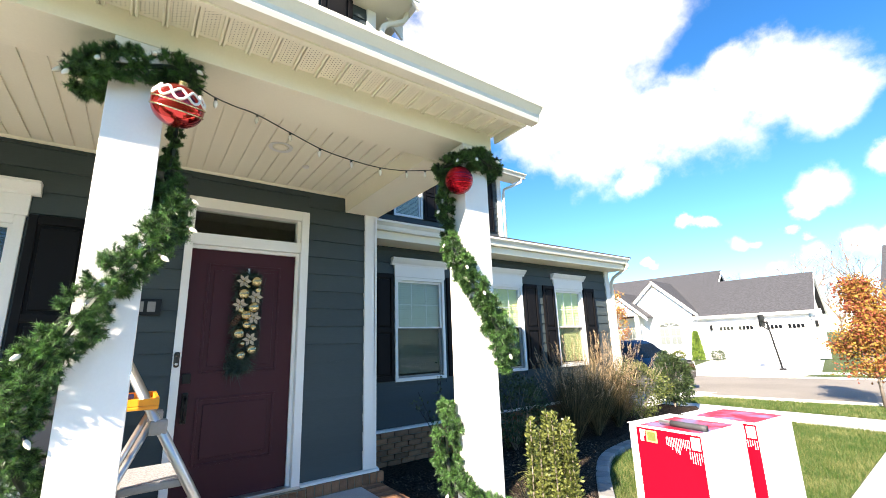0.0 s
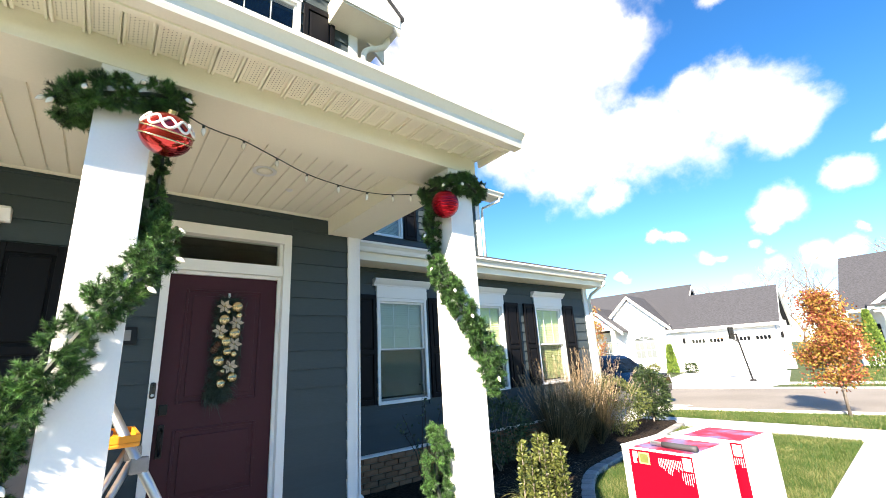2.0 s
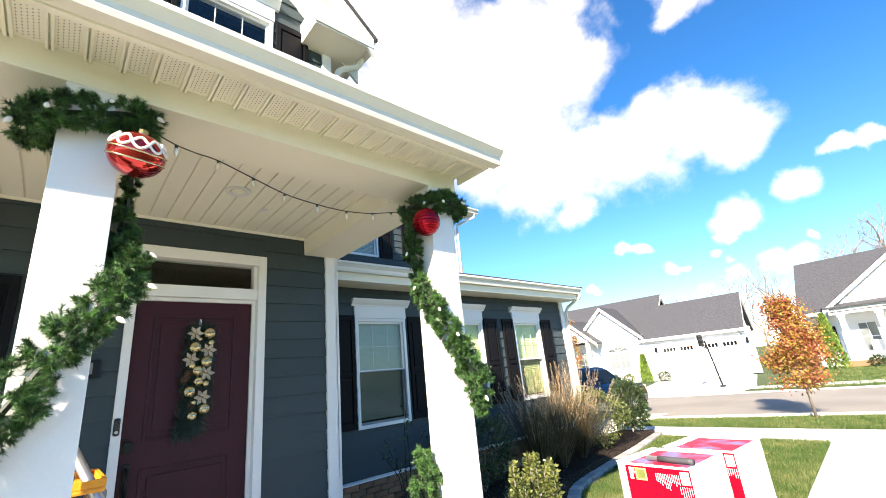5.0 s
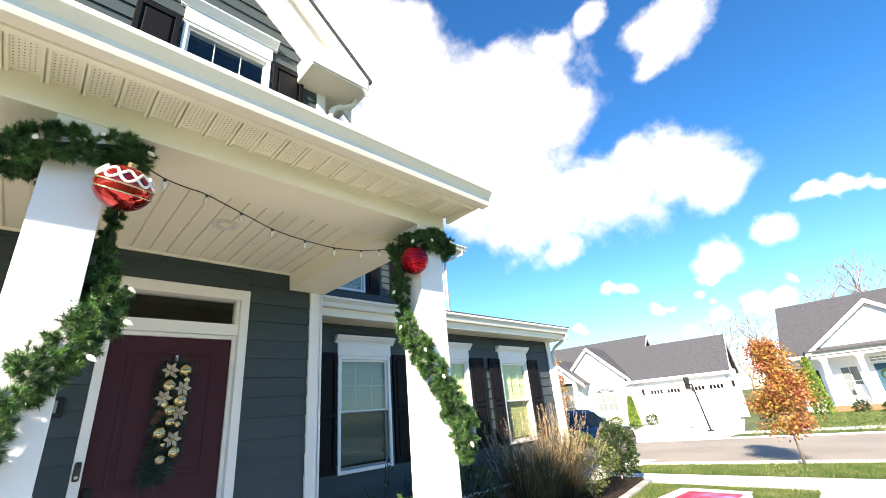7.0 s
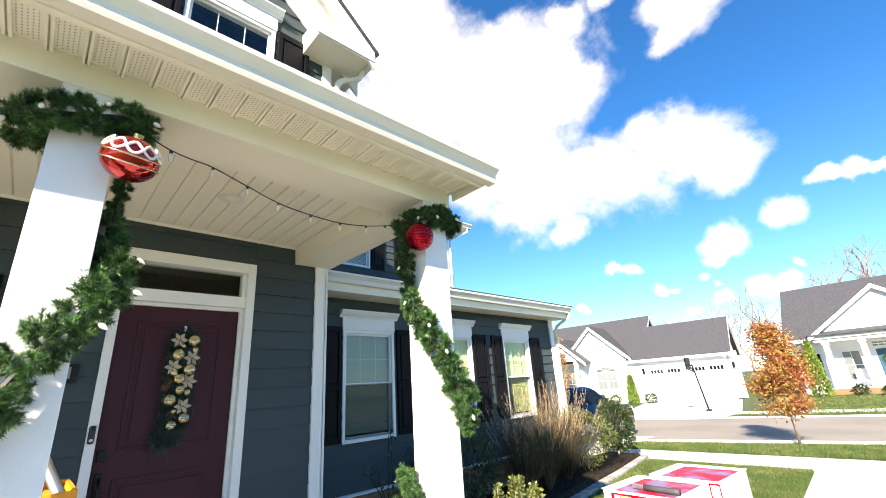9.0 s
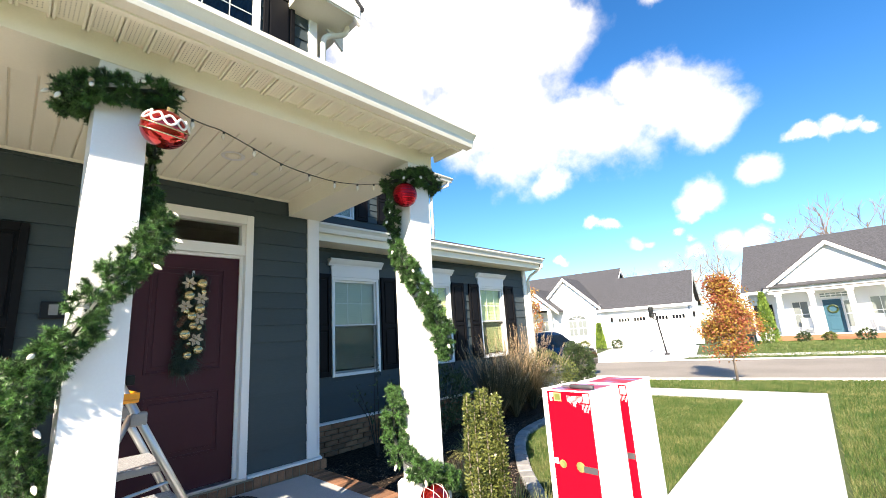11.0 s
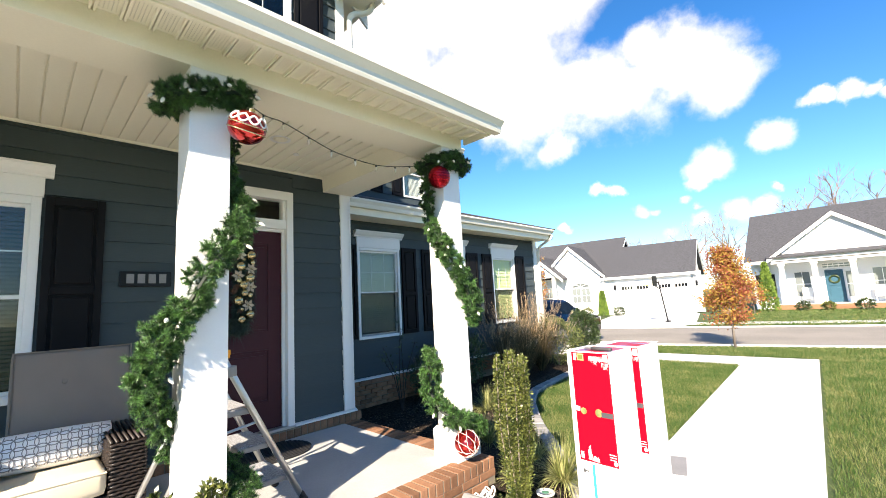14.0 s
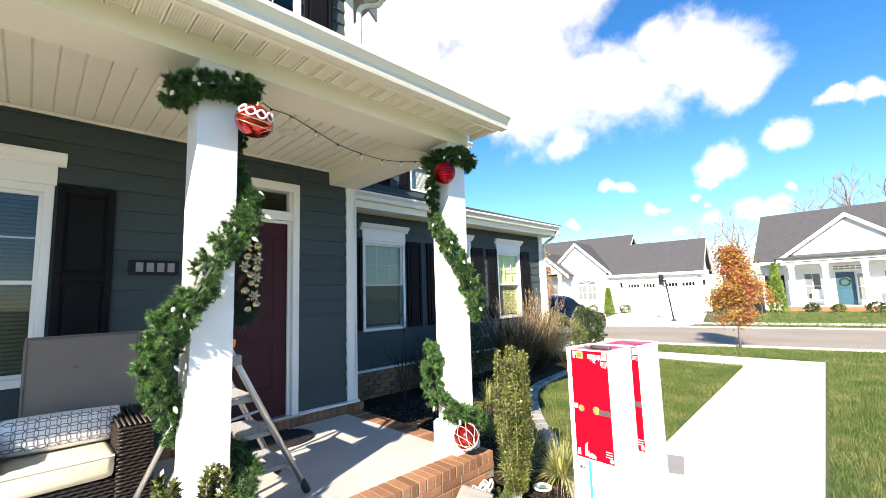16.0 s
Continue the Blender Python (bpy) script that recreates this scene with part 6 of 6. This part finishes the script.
def gable_roof_y(parent, x0, x1, y0, y1, z_eave, z_ridge, over=0.35, name="roof"):
    """A roof with its ridge along y, built as two thick slopes."""
    xm = (x0 + x1) / 2
    k = (z_ridge - z_eave) / (xm - x0)
    for s in (-1, 1):
        xe = x0 - over if s < 0 else x1 + over
        ze = z_eave - over * k
        part(name, extruded([(xe, ze), (xe, ze + 0.14), (xm, z_ridge + 0.14), (xm, z_ridge)], "y", y0 - over, y1 + over), SHINGLE, parent, "charcoal shingles")
    for y in (y0 - over, y1 + over - 0.05):
        for s in (-1, 1):
            xe = x0 - over if s < 0 else x1 + over
            ze = z_eave - over * k
            part("rake_board", extruded([(xe, ze - 0.16), (xe, ze + 0.06), (xm, z_ridge + 0.06), (xm, z_ridge - 0.16)], "y", y - 0.02, y + 0.07), WHITE, parent)
    part("gable_wall", extruded([(x0, z_eave - 0.1), (x1, z_eave - 0.1), (xm, z_ridge - 0.02)], "y", y0, y0 + 0.15), SIDING_WHITE, parent)
    part("gable_wall", extruded([(x0, z_eave - 0.1), (x1, z_eave - 0.1), (xm, z_ridge - 0.02)], "y", y1 - 0.15, y1), SIDING_WHITE, parent)
    part("fascia", boxed(x0 - over - 0.03, x0 - over + 0.02, y0 - over, y1 + over, z_eave - over * k - 0.10, z_eave - over * k + 0.08), WHITE, parent)


def front_gable(parent, xf, yc, half, z_eave, z_ridge, back, over=0.25):
    """A gable that faces the street (-x), with raking boards and a roof running back."""
    k = (z_ridge - z_eave) / half
    part("gable_wall", extruded([(yc - half, z_eave), (yc + half, z_eave), (yc, z_ridge)], "x", xf, xf + 0.15), SIDING_WHITE, parent)
    for s in (-1, 1):
        ye, ze = yc + s * (half + over), z_eave - over * k
        part("roof", extruded([(ye, ze), (ye, ze + 0.13), (yc, z_ridge + 0.13), (yc, z_ridge)], "x", xf - over, back), SHINGLE, parent, "charcoal shingles")
        part("rake_board", extruded([(ye, ze - 0.18), (ye, ze + 0.05), (yc, z_ridge + 0.05), (yc, z_ridge - 0.2)], "x", xf - over - 0.05, xf - over + 0.03), WHITE, parent)


def house_window(parent, xf, y0, y1, z0, z1, bars=0, arch=False):
    w = part("window", boxed(xf - 0.05, xf + 0.02, y0 - 0.09, y1 + 0.09, z0 - 0.09, z1 + 0.09, 0.01), WHITE, parent)
    part("pane", boxed(xf - 0.058, xf - 0.048, y0, y1, z0, z1), FAR_PANE, w)
    part("sash_bar", boxed(xf - 0.07, xf - 0.05, y0, y1, (z0 + z1) / 2 - 0.025, (z0 + z1) / 2 + 0.025), WHITE, w)
    for b in range(bars):
        y = y0 + (b + 1) * (y1 - y0) / (bars + 1)
        part("sash_bar", boxed(xf - 0.066, xf - 0.05, y - 0.015, y + 0.015, z0, z1), WHITE, w)
    return w


def lap_lines(parent, xf, y0, y1, z0, z1):
    z = z0
    while z < z1:
        part("board", extruded([(xf, z), (xf - 0.022, z), (xf - 0.004, z + 0.2), (xf, z + 0.2)], "y", y0, y1), SIDING_WHITE, parent)
        z += 0.2


hc = thing("garage_house", "white house with grey roof and two garage doors", "house")
hc.matrix_world = Matrix.Translation((30.9, 12.0, 0)) @ Matrix.Rotation(radians(8), 4, "Z") @ Matrix.Translation((-30.9, -12.0, 0))
part("wall", boxed(31.0, 38.0, 7.6, 13.4, -0.35, 2.72), SIDING_WHITE, hc)
part("wall", boxed(31.4, 40.0, 13.45, 21.0, -0.35, 2.9), SIDING_WHITE, hc)
part("wall", boxed(30.9, 33.0, 13.4, 17.6, -0.35, 2.95), SIDING_WHITE, hc)
gable_roof_y(hc, 31.0, 37.2, 7.6, 13.3, 2.72, 4.95)
gable_roof_y(hc, 31.4, 40.0, 12.95, 21.5, 2.9, 5.98)
front_gable(hc, 30.9, 15.95, 2.45, 2.90, 5.25, 35.0)
front_gable(hc, 30.0, 18.4, 1.9, 2.85, 4.55, 34.0)
for y in (17.0, 19.8):
    part("porch_post", boxed(30.0, 30.25, y, y + 0.25, -0.3, 2.8), WHITE, hc)
for y0, y1 in ((10.15, 12.45), (7.65, 9.95)):
    gd = part("garage_door", boxed(30.94, 31.0, y0, y1, -0.28, 1.98), SIDING_WHITE, hc, "white panelled garage door")
    for r in range(4):
        part("panel", boxed(30.925, 30.945, y0 + 0.05, y1 - 0.05, -0.24 + r * 0.55, 0.24 + r * 0.55, 0.01), WHITE, gd)
    for k in range(2):
        a = y0 + 0.18 + k * 1.05
        wn2 = part("garage_window", boxed(30.90, 30.93, a, a + 0.85, 1.52, 1.84), WHITE, gd)
        for j in range(4):
            part("pane", boxed(30.89, 30.905, a + 0.04 + j * 0.2, a + 0.21 + j * 0.2 - 0.02, 1.56, 1.80), DARK_GLASS, wn2)
    part("trim", boxed(30.93, 31.0, y0 - 0.12, y0, -0.28, 2.1), WHITE, hc)
    part("trim", boxed(30.93, 31.0, y1, y1 + 0.12, -0.28, 2.1), WHITE, hc)
house_window(hc, 30.9, 14.55, 15.15, 0.75, 1.85, 1)
house_window(hc, 30.9, 15.30, 15.90, 0.75, 1.85, 1)
arch = bmesh.new()
pts = [(15.22 + 0.72 * math.cos(a * math.pi / 12), 1.98 + 0.30 * math.sin(a * math.pi / 12)) for a in range(13)]
vs = [arch.verts.new((30.84, y, z)) for y, z in pts]
arch.faces.new(vs)
bmesh.ops.solidify(arch, geom=arch.faces[:], thickness=0.03)
part("arched_window", arch, FAR_PANE, hc, "arched fanlight window")
for a in (3, 6, 9):
    bm = bmesh.new()
    tube(bm, [(30.82, 15.22, 1.98), (30.82, *pts[a])], 0.02, 5)
    part("sash_bar", bm, WHITE, hc)
bm = bmesh.new()
tube(bm, [(30.83, y, z) for y, z in pts], 0.05, 6)
part("arch_casing", bm, WHITE, hc)
house_window(hc, 31.4, 17.7, 18.5, 0.4, 2.0, 1)
lap_lines(hc, 31.0, 7.0, 7.5, -0.2, 2.6)
for y in (7.30, 12.65):
    lamp_b = part("wall_lamp", boxed(30.82, 30.98, y - 0.07, y + 0.07, 1.6, 1.95, 0.02), IRON, hc, "black wall lantern")

hd = thing("porch_house", "white house with pillared porch and teal door", "house")
part("wall", boxed(34.9, 44.0, -9.0, 4.7, -0.35, 3.1), SIDING_WHITE, hd)
gable_roof_y(hd, 34.2, 43.8, -9.0, 4.55, 3.1, 6.55)
front_gable(hd, 33.55, 0.15, 3.2, 3.12, 5.55, 40.0)
part("pediment_shelf", extruded([(33.2, 3.02), (33.2, 3.10), (33.75, 3.36), (33.75, 3.02)], "y", -3.3, 3.6), SHINGLE, hd)
part("porch_beam", boxed(33.4, 33.8, -3.1, 3.4, 2.66, 3.06), WHITE, hd)
part("porch_ceiling", boxed(33.4, 34.9, -3.1, 3.4, 2.78, 2.84), SIDING_WHITE, hd)
part("porch_floor", boxed(33.3, 34.9, -3.2, 3.4, -0.3, 0.06), CONCRETE, hd)
part("porch_base", boxed(33.22, 33.3, -3.2, 3.4, -0.3, 0.03), BRICK, hd, "brick porch base")
part("step", boxed(32.9, 33.22, -0.4, 1.1, -0.3, -0.1), BRICK, hd)
for y in (2.92, 1.32, -0.42, -2.05):
    post = part("porch_post", boxed(33.5, 33.78, y - 0.13, y + 0.13, 0.06, 2.66, 0.01), WHITE, hd)
    part("capital", boxed(33.45, 33.83, y - 0.18, y + 0.18, 2.5, 2.66, 0.01), WHITE, post)
    part("base", boxed(33.45, 33.83, y - 0.18, y + 0.18, 0.06, 0.25, 0.01), WHITE, post)
dd = part("door", boxed(34.84, 34.9, 0.10, 0.95, 0.08, 2.08), TEAL, hd, "teal panelled door")
for z0, z1 in ((0.25, 0.95), (1.1, 1.9)):
    part("panel", boxed(34.82, 34.845, 0.22, 0.82, z0, z1, 0.01), TEAL, dd)
bm = bmesh.new()
tube(bm, [(34.80, 0.53 + 0.22 * math.cos(a * math.tau / 16), 1.5 + 0.22 * math.sin(a * math.tau / 16)) for a in range(17)], 0.06, 6)
part("wreath", bm, LEAF_DARK, dd, "dark green door wreath")
house_window(hd, 34.9, -0.28, -0.02, 0.4, 1.95, 0)
house_window(hd, 34.9, -0.25, 1.0, 2.25, 2.48, 4)
house_window(hd, 34.9, 1.68, 2.42, 0.5, 2.05, 1)
house_window(hd, 34.9, -2.0, -1.2, 0.5, 2.05, 1)
house_window(hd, 34.9, -4.9, -4.0, 0.5, 2.05, 1)
house_window(hd, 34.9, 3.7, 4.15, 0.5, 2.05, 1)
for y in (3.62, 4.42):
    part("shutter", boxed(34.84, 34.9, y - 0.16, y + 0.08, 0.5, 2.05, 0.01), BLACK, hd, "black shutter")
for k, (y, x) in enumerate(((1.85, 33.95), (-1.4, 33.95))):
    rocker = thing("porch_chair", "white chair on the far porch", "chair", "porch chairs")
    for b in ((x, x + 0.5, y - 0.28, y + 0.28, 0.38, 0.43), (x + 0.45, x + 0.5, y - 0.28, y + 0.28, 0.43, 1.05)):
        part("seat" if b[5] < 0.5 else "backrest", boxed(*b, 0.01), WHITE, rocker)
    for lx in (x + 0.02, x + 0.44):
        for ly in (y - 0.26, y + 0.22):
            part("leg", boxed(lx, lx + 0.04, ly, ly + 0.04, 0.06, 0.40), WHITE, rocker)
far = thing("far_house", "pale house far along the street", "house")
part("wall", boxed(33, 42, 24, 36, -0.3, 3.0), SIDING_WHITE, far)
gable_roof_y(far, 33, 42, 24, 36, 3.0, 6.2)

# the basketball hoop on the far driveway
hoop = thing("basketball_hoop", "black portable basketball hoop seen edge-on", "basketball hoop")
bm = bmesh.new()
tube(bm, [(22.5, 6.70, -0.2), (22.5, 6.95, 1.85)], 0.038, 8)
part("pole", bm, IRON, hoop)
part("base", boxed(22.4, 22.65, 6.6, 6.8, -0.26, -0.18, 0.03), RUBBER, hoop)
part("backboard", boxed(22.2, 22.8, 7.10, 7.16, 1.60, 2.15, 0.01), IRON, hoop)
bm = bmesh.new()
tube(bm, [(22.5, 6.93, 1.75), (22.5, 7.18, 1.9)], 0.035, 6)
tube(bm, [(22.5, 6.90, 1.45), (22.5, 7.18, 1.65)], 0.03, 6)
part("arm", bm, IRON, hoop)
bm = bmesh.new()
tube(bm, [(22.5 + 0.23 * math.cos(a * math.tau / 16), 7.5 + 0.23 * math.sin(a * math.tau / 16), 1.68) for a in range(17)], 0.012, 5)
part("rim", bm, ORANGE, hoop)

# the parked car
car = thing("parked_car", "dark blue car parked in the driveway", "car")
cmx = pose(11.6, 7.35, GROUND + 0.03, 0, 0, 172)
hull = extruded([(-2.15, 0.32), (-2.2, 0.60), (-2.1, 0.86), (-1.15, 0.98), (-0.45, 1.44), (-0.2, 1.50), (1.1, 1.50), (1.55, 1.42), (2.0, 1.02), (2.15, 0.95), (2.2, 0.55), (2.12, 0.32)], "y", -0.86, 0.86)
for v in hull.verts:
    if v.co.z > 1.0:
        v.co.y *= 1 - 0.30 * (v.co.z - 1.0)
bmesh.ops.bevel(hull, geom=hull.edges[:], offset=0.05, segments=2, affect="EDGES")
bmesh.ops.transform(hull, matrix=cmx, verts=hull.verts)
part("body", hull, CAR_BLUE, car, "", True)
for s in (-1, 1):
    for a, b in ((-0.55, 0.28), (0.34, 1.15)):
        bm = bmesh.new()
        yo = 0.865 * s
        vs = [bm.verts.new(cmx @ Vector(p)) for p in ((a - (0.35 if a < 0 else 0), yo * 0.995, 1.02), (b, yo * 0.995, 1.02), (b, yo * 0.885, 1.40), (a + 0.08, yo * 0.885, 1.40))]
        bm.faces.new(vs)
        bmesh.ops.solidify(bm, geom=bm.faces[:], thickness=0.012)
        part("side_window", bm, DARK_GLASS, car)
    part("mirror", boxed(-0.75, -0.6, s * 0.88 - 0.03 + s * 0.06, s * 0.88 + 0.09 * s + 0.03, 1.0, 1.14, 0.02, cmx), CAR_BLUE, car)
for a, b, c, d in ((-1.12, 1.0, -0.5, 1.42), (1.62, 1.38, 1.98, 1.06)):
    bm = bmesh.new()
    vs = [bm.verts.new(cmx @ Vector(p)) for p in ((a, -0.72, b + 0.02), (a, 0.72, b + 0.02), (c, 0.62, d + 0.02), (c, -0.62, d + 0.02))]
    bm.faces.new(vs)
    bmesh.ops.solidify(bm, geom=bm.faces[:], thickness=0.015)
    part("windscreen", bm, DARK_GLASS, car)
for wx in (-1.38, 1.35):
    for s in (-1, 1):
        wheel = part("wheel", lathe([(0.20, -0.10), (0.31, -0.10), (0.33, -0.05), (0.33, 0.05), (0.31, 0.10), (0.20, 0.10)], 24, cmx @ pose(wx, s * 0.78, 0.33, 90)), RUBBER, car)
        part("rim", lathe([(0.05, 0.0), (0.19, -0.02), (0.2, 0.09), (0.05, 0.11)], 12, cmx @ pose(wx, s * 0.78 , 0.33, 90 if s < 0 else -90)), ALUMINIUM, wheel)
part("tail_light", boxed(2.1, 2.2, 0.55, 0.82, 0.80, 0.95, 0.02, cmx), CARTON_RED, car)
part("tail_light", boxed(2.1, 2.2, -0.82, -0.55, 0.80, 0.95, 0.02, cmx), CARTON_RED, car)
part("headlight", boxed(-2.2, -2.06, 0.5, 0.82, 0.68, 0.82, 0.02, cmx), GUTTER, car)
part("headlight", boxed(-2.2, -2.06, -0.82, -0.5, 0.68, 0.82, 0.02, cmx), GUTTER, car)

# ---------- siding boards ----------
Z0 = 0.178
lap_boards(wall_south, 1.088, 1.70, Z0, 2.92, 4.0, lap=0.171)
lap_boards(wall_south, -2.6, 0.04, 0.138, 2.92, 4.0, [LEFT_WIN], lap=0.171)
lap_boards(wall_south, 0.04, 1.088, 2.675, 2.92, 4.0, lap=0.171)
lap_boards(wall_south, -3.2, 1.70, 3.72, 5.772, 4.0, [GABLE_WIN, GABLE_WIN_B], lap=0.171)
lap_boards(wall_gable, -3.2, 1.70, 5.772, 8.6, 4.0, lap=0.171, slope=lambda z: min(1.70, -2.0 + (9.0 - z) / 0.90))
lap_boards(wall_wing, 1.82, 7.80, 0.275, 2.733, 5.15, wing_holes, lap=0.171)
lap_boards(wall_upper, 1.82, 7.54, 3.9, 5.8, 8.0, [(a, b, 4.25, 5.65) for a, b in UP_WINDOWS], lap=0.171)

# ---------- bricks ----------


def brick_mesh(x, y, z):
    return mesh_of("brick", boxed(-x / 2, x / 2, -y / 2, y / 2, -z / 2, z / 2, 0.004), BRICK)


def lay(parent, me, at, turn=0.0):
    ob = new("brick", me)
    ob.matrix_world = pose(*at, random.uniform(-0.5, 0.5), random.uniform(-0.5, 0.5), turn + random.uniform(-0.4, 0.4))
    ob.parent = parent
    return ob


porch_edge = tagged(new("porch_edge", mesh_of("porch_edge", boxed(-3.5, 1.851, 1.928, 2.12, -0.3, FLOOR - 0.003), MORTAR)), "red-brown brick edge of the porch", "brick edge", "", "structure")
side_edge = tagged(new("porch_edge", mesh_of("porch_edge", boxed(1.66, 1.851, 2.125, 4.05, -0.3, FLOOR - 0.003), MORTAR)), "red-brown brick side edge of the porch", "brick edge", "", "structure")
rowlock, stretcher = brick_mesh(0.064, 0.196, 0.085), brick_mesh(0.196, 0.09, 0.057)
x = 1.815
while x > -1.6:
    lay(porch_edge, rowlock, (x, 2.022, FLOOR - 0.040))
    x -= 0.0765
for row, z in enumerate((-0.065, -0.133, -0.201)):
    x = 1.755 - (0.1 if row % 2 else 0)
    while x > -1.6:
        lay(porch_edge, stretcher, (x, 1.968, z))
        x -= 0.208
y = 2.165
while y < 4.0:
    lay(side_edge, rowlock, (1.757, y, FLOOR - 0.040), 90)
    y += 0.0765
for row, z in enumerate((-0.065, -0.133, -0.201)):
    y = 2.05 + (0.1 if row % 2 else 0)
    while y < 3.95:
        lay(side_edge, stretcher, (1.812, y, z), 90)
        y += 0.208
door_course = tagged(new("brick_course", mesh_of("brick_course", boxed(-5.5, 1.88, 3.945, 4.2, -0.3, 0.14), MORTAR)), "brick course under the front wall", "brick course", "", "structure")
soldier = brick_mesh(0.066, 0.06, 0.088)
x = 1.865
while x > -1.6:
    lay(door_course, soldier, (x, 3.962, FLOOR + (0.047 if x > 1.1 else 0.035)))
    x -= 0.0765
wing_base = tagged(new("brick_base", mesh_of("brick_base", boxed(1.80, 7.9, 5.115, 5.3, -0.35, 0.24), MORTAR)), "brick foundation of the wing", "brick base", "", "structure")
for row in range(7):
    z = 0.205 - row * 0.0685
    x = 1.93 + (0.1 if row % 2 else 0)
    while x < 7.75:
        if x < 5.2 or row < 4:
            lay(wing_base, stretcher, (x, 5.13, z))
        x += 0.208

# ---------- lawn blades ----------


def turf(seed, count, inside, area, height, label):
    rng = np.random.default_rng(seed)
    p = np.stack([rng.uniform(area[0], area[1], count), rng.uniform(area[2], area[3], count), np.full(count, GROUND)], 1)
    p = p[inside(p[:, 0], p[:, 1])]
    t = p + rng.normal(size=p.shape) * np.array([0.35, 0.35, 0]) * height + np.array([0, 0, 1]) * (height * rng.uniform(0.5, 1.15, len(p)))[:, None]
    v, f = blades(p, t, 0.0016 + 0.0007 * np.maximum(0, p[:, 0] - 3), rng)
    tagged(new("lawn_grass", loose("lawn_grass", rounded(v), f.tolist(), BLADE)), label, "grass", "", "stuff")


def bed_line(x):
    return np.interp(x, BED_X, BED_Y) - 0.08


turf(200, 170000, lambda x, y: (y > 1.26 + 0.05 * (x - 4.05)) & (y < bed_line(x)) & (x < 9.58), (2.3, 9.6, 1.1, 4.4), 0.065, "short lawn between walk and bed")
turf(201, 150000, lambda x, y: (y < -0.10 + 0.053 * (x - 3.5)) & (x < 11.0), (1.5, 11.0, -3.5, 0.35), 0.065, "short lawn beside the front walk")
turf(202, 60000, lambda x, y: (x > 11.02 - 0.10 * y * 0) & (x < 13.15 - 0.17 * y), (11.0, 14.0, -4.0, 5.5), 0.06, "grass verge beside the street")
turf(203, 30000, lambda x, y: x > 0, (20.4, 33.0, -6.0, 5.0), 0.07, "lawn across the street")
